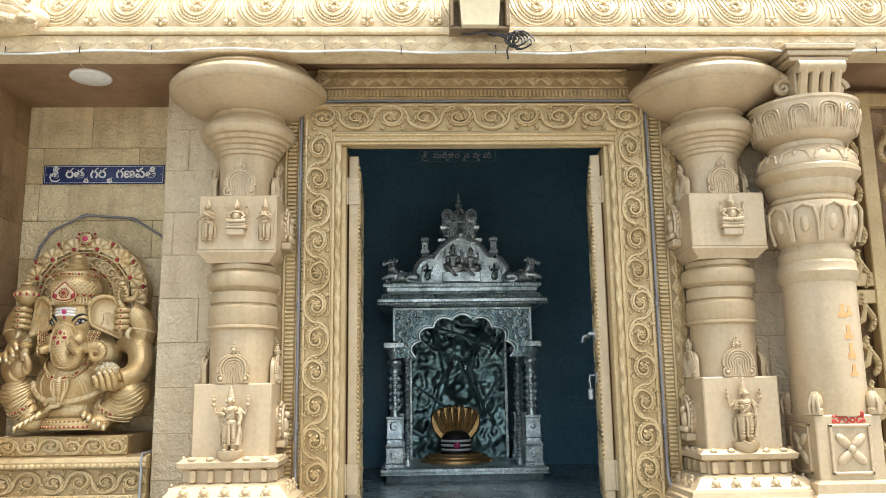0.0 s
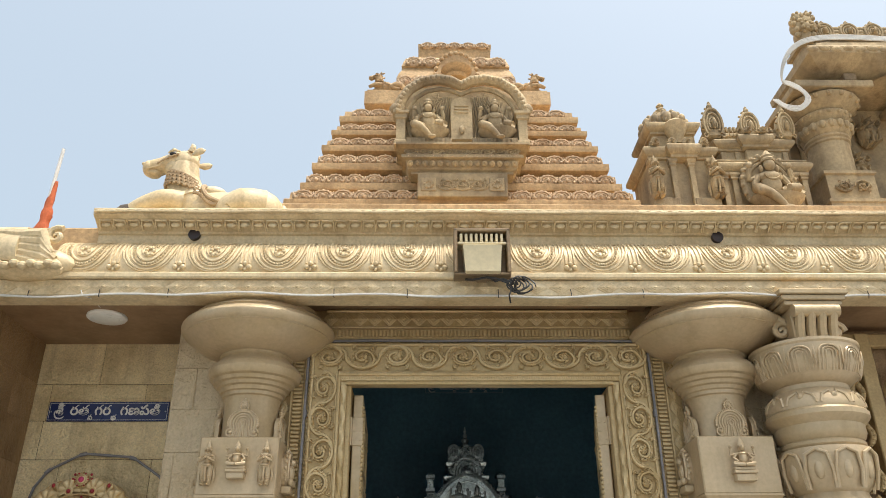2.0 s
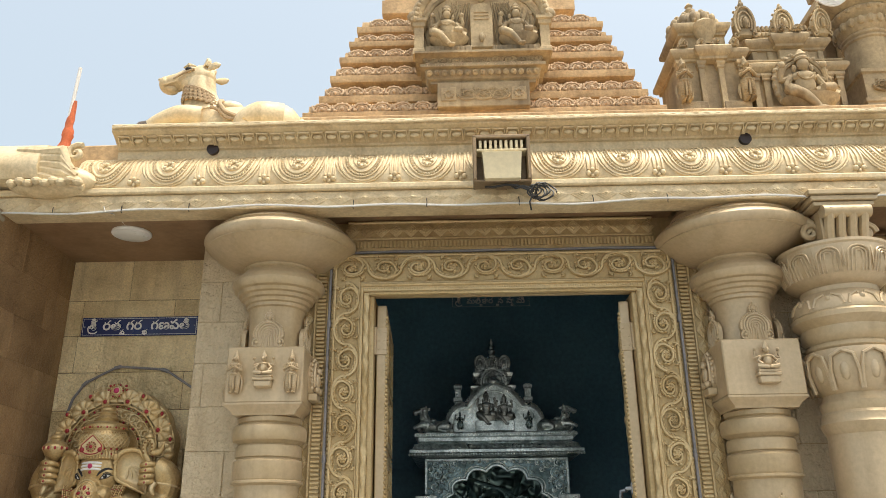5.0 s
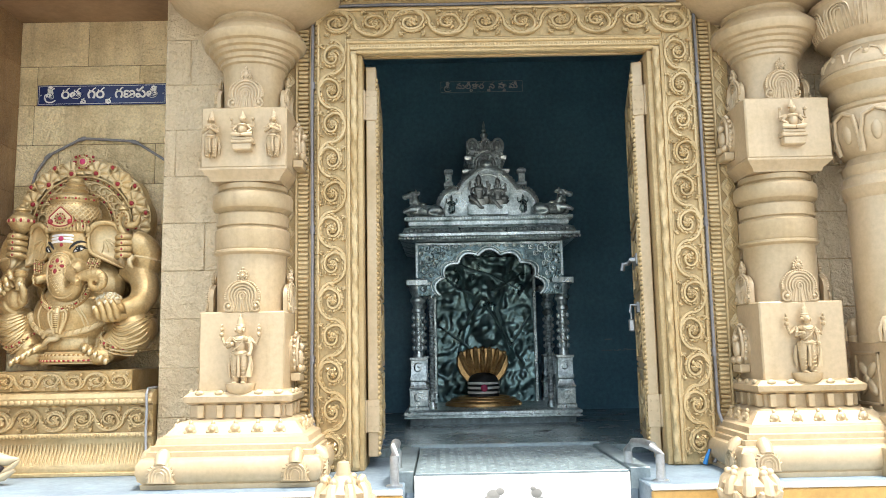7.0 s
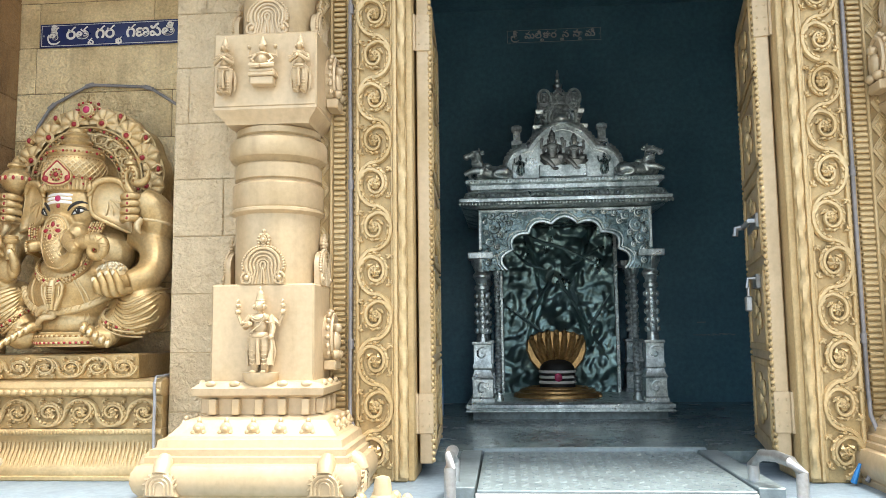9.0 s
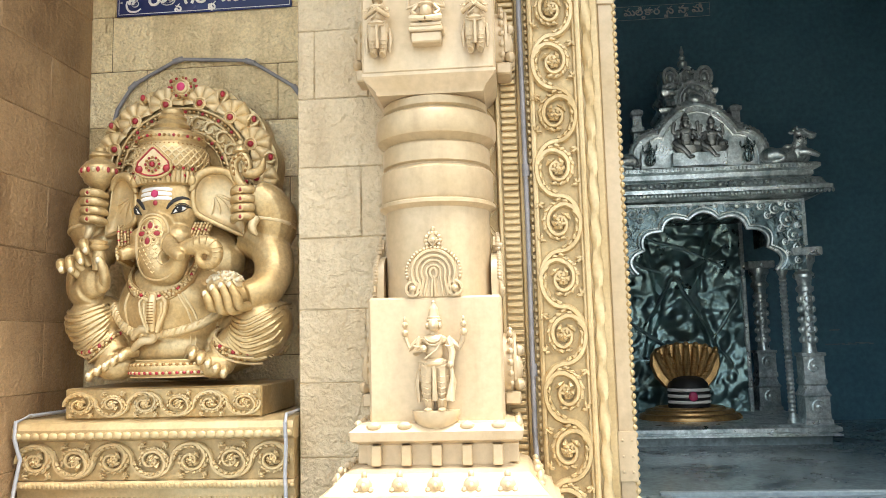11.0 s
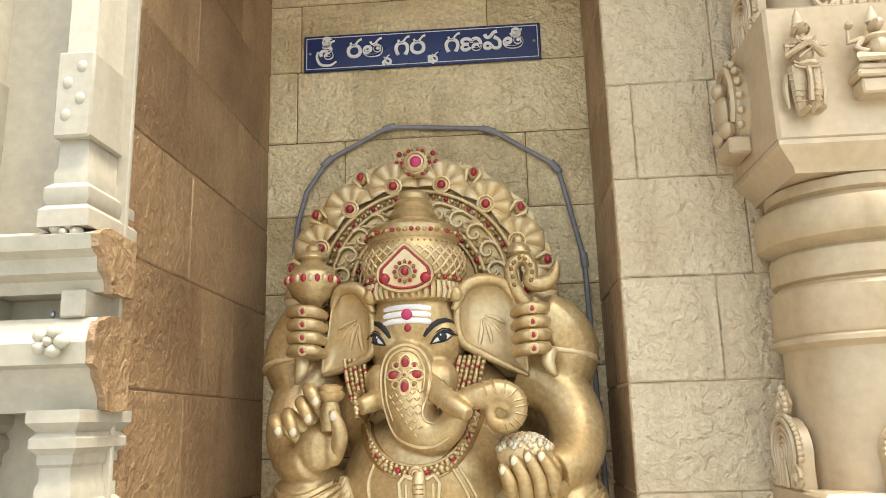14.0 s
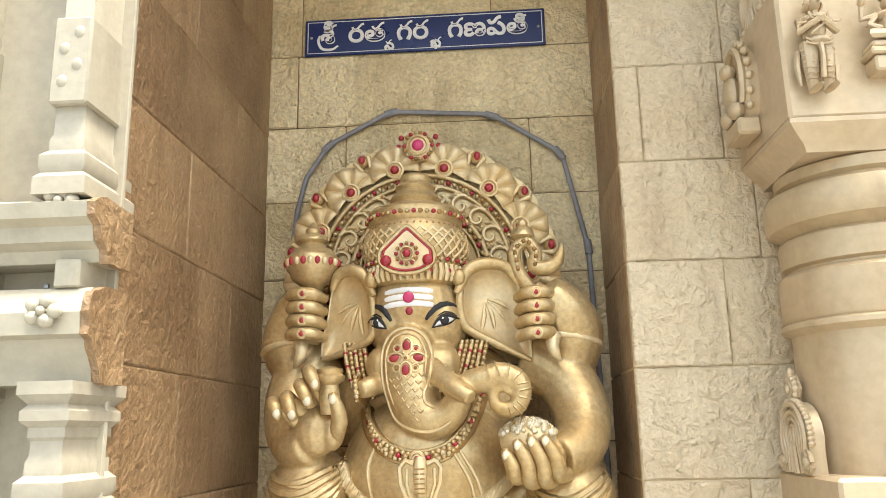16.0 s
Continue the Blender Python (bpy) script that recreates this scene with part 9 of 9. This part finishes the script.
cw = MB(WIRE)
pts = []
for i in range(91):
    x = -2.9 + 7.0 * i / 90
    sag = 0.012 * abs(math.sin(x * 2.3)) + 0.006 * math.sin(x * 9.1)
    lift = 0.012 * math.exp(-((x + 0.79) / 0.4) ** 2) + 0.012 * math.exp(-((x - 1.78) / 0.4) ** 2)
    pts.append((x, 3.967 - lift * 1.5, 3.068 - sag + lift))
cw.tube(pts, 0.0065, 6)
solid("eave_cable", cw, "white cable strung along the foot of the eave", "cable")
solid("cornice_pipe", MB(EAVE).tube([(-1.75 + 0.33 * i, 3.990, 3.594 + 0.003 * math.sin(2.3 * i)) for i in range(19)], 0.008, 6), "thin painted pipe along the upper cornice", "pipe")
hk = MB(DARKWIRE)
hk.tube([(0, 0, 0.03), (0.002, -0.008, 0.0), (0, -0.004, -0.016), (0.003, 0.004, -0.018)], 0.0025, 5)
me = mesh_of("cable_clip", hk)
for i, x in enumerate((-2.0, -1.62, -1.25, -0.35, 0.05, 0.55, 0.95, 1.35, 2.1, 2.6)):
    o = new("cable_clip", me)
    o.location = (x, 3.968, 3.07)
    tagged(o, "small dark wire clip holding the eave cable", "cable clip", "clips along the eave")
tl = MB(WIRE)
tl.tube([(-1.72, 3.966, 3.09), (-1.70, 3.95, 3.05), (-1.68, 4.0, 3.06), (-1.70, 4.12, 3.085), (-1.71, 4.25, 3.088)], 0.003, 5)
solid("lamp_wire", tl, "thin white wire running to the ceiling light", "cable")


def conduit(name, pts, r0, material, label, clips=()):
    c = thing(name, (0, 0, 0), label, "conduit")
    part("pipe", MB(material).tube(pts, r0, 10), c)
    for p in clips:
        part("coupling", MB(material).tube([Vector(p[0]), Vector(p[1])], r0 * 1.45, 10), c)
    return c


HA = [(-2.19, 4.838, 2.09), (-2.165, 4.838, 2.19), (-2.10, 4.838, 2.29), (-1.91, 4.838, 2.388), (-1.61, 4.838, 2.365), (-1.41, 4.838, 2.235), (-1.35, 4.838, 1.95), (-1.338, 4.838, 1.45), (-1.325, 4.83, 0.99)]
conduit("halo_conduit", [(-2.215, 4.838, 1.6), (-2.205, 4.838, 1.95)] + HA, 0.0078, CONDUIT, "grey conduit bent over the statue's halo",
        [((-2.115, 4.836, 2.27), (-2.085, 4.836, 2.298)), ((-1.43, 4.836, 2.25), (-1.405, 4.836, 2.215)), ((-1.352, 4.836, 1.97), (-1.349, 4.836, 1.93)), ((-1.93, 4.836, 2.378), (-1.89, 4.836, 2.388)), ((-1.63, 4.836, 2.366), (-1.59, 4.836, 2.352)), ((-1.341, 4.836, 1.55), (-1.34, 4.836, 1.51))])
for sgn, x in ((0, -0.528), (1, 2 * CX + 0.528)):
    q = -1 if sgn == 0 else 1
    conduit("door_conduit", [(CX + q * 0.002, 4.396, 2.952), (CX + q * 0.3, 4.396, 2.949), (CX + q * 0.6, 4.397, 2.953), (x - q * 0.03, 4.398, 2.948), (x, 4.398, 2.92), (x + q * 0.004, 4.398, 2.3), (x, 4.398, 1.6), (x + q * 0.003, 4.398, 0.92), (x + q * 0.0, 4.38, 0.83), (x - q * 0.05 if sgn == 0 else x + 0.02, 4.33, 0.72), (x - q * 0.075 if sgn == 0 else x - 0.06, 4.31, 0.60)], 0.0085, CONDUIT, "grey conduit clipped beside the carved door frame",
            [((x, 4.398, zz), (x, 4.398, zz + 0.04)) for zz in (1.1, 1.75, 2.5)])
conduit("shelf_cable", [(-2.20, 4.80, 1.0), (-2.225, 4.6, 1.0), (-2.25, 4.45, 1.0), (-2.262, 4.388, 0.985), (-2.262, 4.383, 0.93), (-2.25, 4.40, 0.86), (-2.262, 4.395, 0.78), (-2.27, 4.37, 0.62)], 0.0065, CABLE, "grey cable draped over the shelf edge")
conduit("shelf_cable", [(-1.33, 4.80, 1.0), (-1.33, 4.55, 0.997), (-1.335, 4.40, 0.995), (-1.338, 4.385, 0.97), (-1.335, 4.388, 0.90), (-1.342, 4.40, 0.80), (-1.335, 4.39, 0.70), (-1.335, 4.36, 0.60)], 0.0065, CABLE, "grey cable draped over the shelf edge")

# ---- small things on the platform ----
for x in (-0.29, 1.33):
    nw = thing("stair_newel", (x, 3.70, -0.25), "gold painted newel with a lotus bud finial", "newel post", "newels at the steps")
    part("post", MB(PALE).box(-0.07, 0.07, -0.07, 0.07, 0.0, 0.74, 0.008), nw)
    fb = MB(PALE)
    fb.lathe([(0.075, 0.74), (0.085, 0.76), (0.06, 0.79), (0.10, 0.83), (0.105, 0.86), (0.07, 0.885), (0.05, 0.90), (0.030, 0.92), (0.026, 0.958), (0.022, 0.97), (0.008, 0.975)], (0, 0, 0), 18)
    for i in range(8):
        a = 6.2832 * (i + 0.5) / 8
        c, s = math.cos(a), math.sin(a)
        fb.tube([(0.06 * c, 0.06 * s, 0.80), (0.098 * c, 0.098 * s, 0.835), (0.092 * c, 0.092 * s, 0.872), (0.078 * c, 0.078 * s, 0.892)], [0.020, 0.028, 0.021, 0.017], 8)
        fb.ball((0.078 * c, 0.078 * s, 0.900), 0.018, 8, 6)
        c, s = math.cos(a + 0.39), math.sin(a + 0.39)
        fb.tube([(0.07 * c, 0.07 * s, 0.80), (0.112 * c, 0.112 * s, 0.815), (0.128 * c, 0.128 * s, 0.84)], [0.020, 0.020, 0.008], 7)
    part("finial", fb, nw)
be = thing("carved_beast_head", (-2.02, 4.20, 0.58), "gold painted carved beast head lying on the platform", "ornament")
bh = MB(PALE)
bh.tube([(-0.24, 0.02, 0.04), (-0.16, 0.01, 0.06), (-0.06, 0.0, 0.075), (0.02, -0.01, 0.085)], [0.05, 0.075, 0.085, 0.062], 14)
bh.tube([(0.0, -0.01, 0.105), (0.07, -0.02, 0.118), (0.14, -0.03, 0.112), (0.19, -0.035, 0.118)], [0.052, 0.036, 0.022, 0.006], 12)
bh.tube([(-0.02, -0.01, 0.045), (0.05, -0.02, 0.036), (0.12, -0.03, 0.040), (0.17, -0.035, 0.070)], [0.045, 0.028, 0.020, 0.010], 12)
bh.tube([(0.10, -0.03, 0.05), (0.16, -0.035, 0.085), (0.19, -0.035, 0.112)], [0.012, 0.014, 0.006], 8)
for x, z in ((-0.05, 0.15), (-0.13, 0.13)):
    bh.ball((x, -0.055, z), (0.026, 0.020, 0.022), 10, 6)
    bh.tube(arc(x, z, 0.034, 0.026, 0, 180, 8, -0.06), 0.008, 6)
for i in range(9):
    a = radians(100 + 20 * i)
    bh.tube([(-0.05 + 0.04 * math.cos(a), -0.075, 0.065 + 0.04 * math.sin(a)), (-0.05 + 0.075 * math.cos(a + 0.3), -0.075, 0.065 + 0.06 * math.sin(a + 0.3))], [0.012, 0.004], 6)
part("head", bh, be)
# Solid dark filler painted as the shade between the jaws.
part("mouth", MB(DARKHOLE).ball((0.075, -0.035, 0.076), (0.05, 0.022, 0.026), 12, 7), be)
for x, z in ((-1.2, 3.505), (1.875, 3.498)):
    sp2 = thing("drain_spout", (x, 4.10, z), "dark round drain spout in the cornice", "drain spout", "spouts in the cornice")
    # Capped dark tube: its end colours in the shade of the open hole.
    part("pipe", MB(DARKHOLE).tube([(0, 0.06, 0), (0, 0.0, -0.002)], [0.034, 0.034], 16), sp2)
bt = thing("blue_can", (-0.335, 6.0, 0.66), "small blue plastic can standing in the dark sanctum", "container")
part("body", MB(BLUEPLASTIC).box(-0.045, 0.045, -0.03, 0.03, 0.0, 0.32, 0.01), bt)
part("cap", MB(BLUEPLASTIC).lathe([(0.022, 0.32), (0.022, 0.35), (0.0, 0.352)], (0, 0, 0), 12), bt)
nt = MB(BLUEPLASTIC).tube([(1.36, 4.33, 0.59), (1.375, 4.33, 0.63), (1.39, 4.335, 0.66)], [0.012, 0.009, 0.005], 8)
solid("blue_cable_end", nt, "blue taped cable end poking from the conduit", "cable")
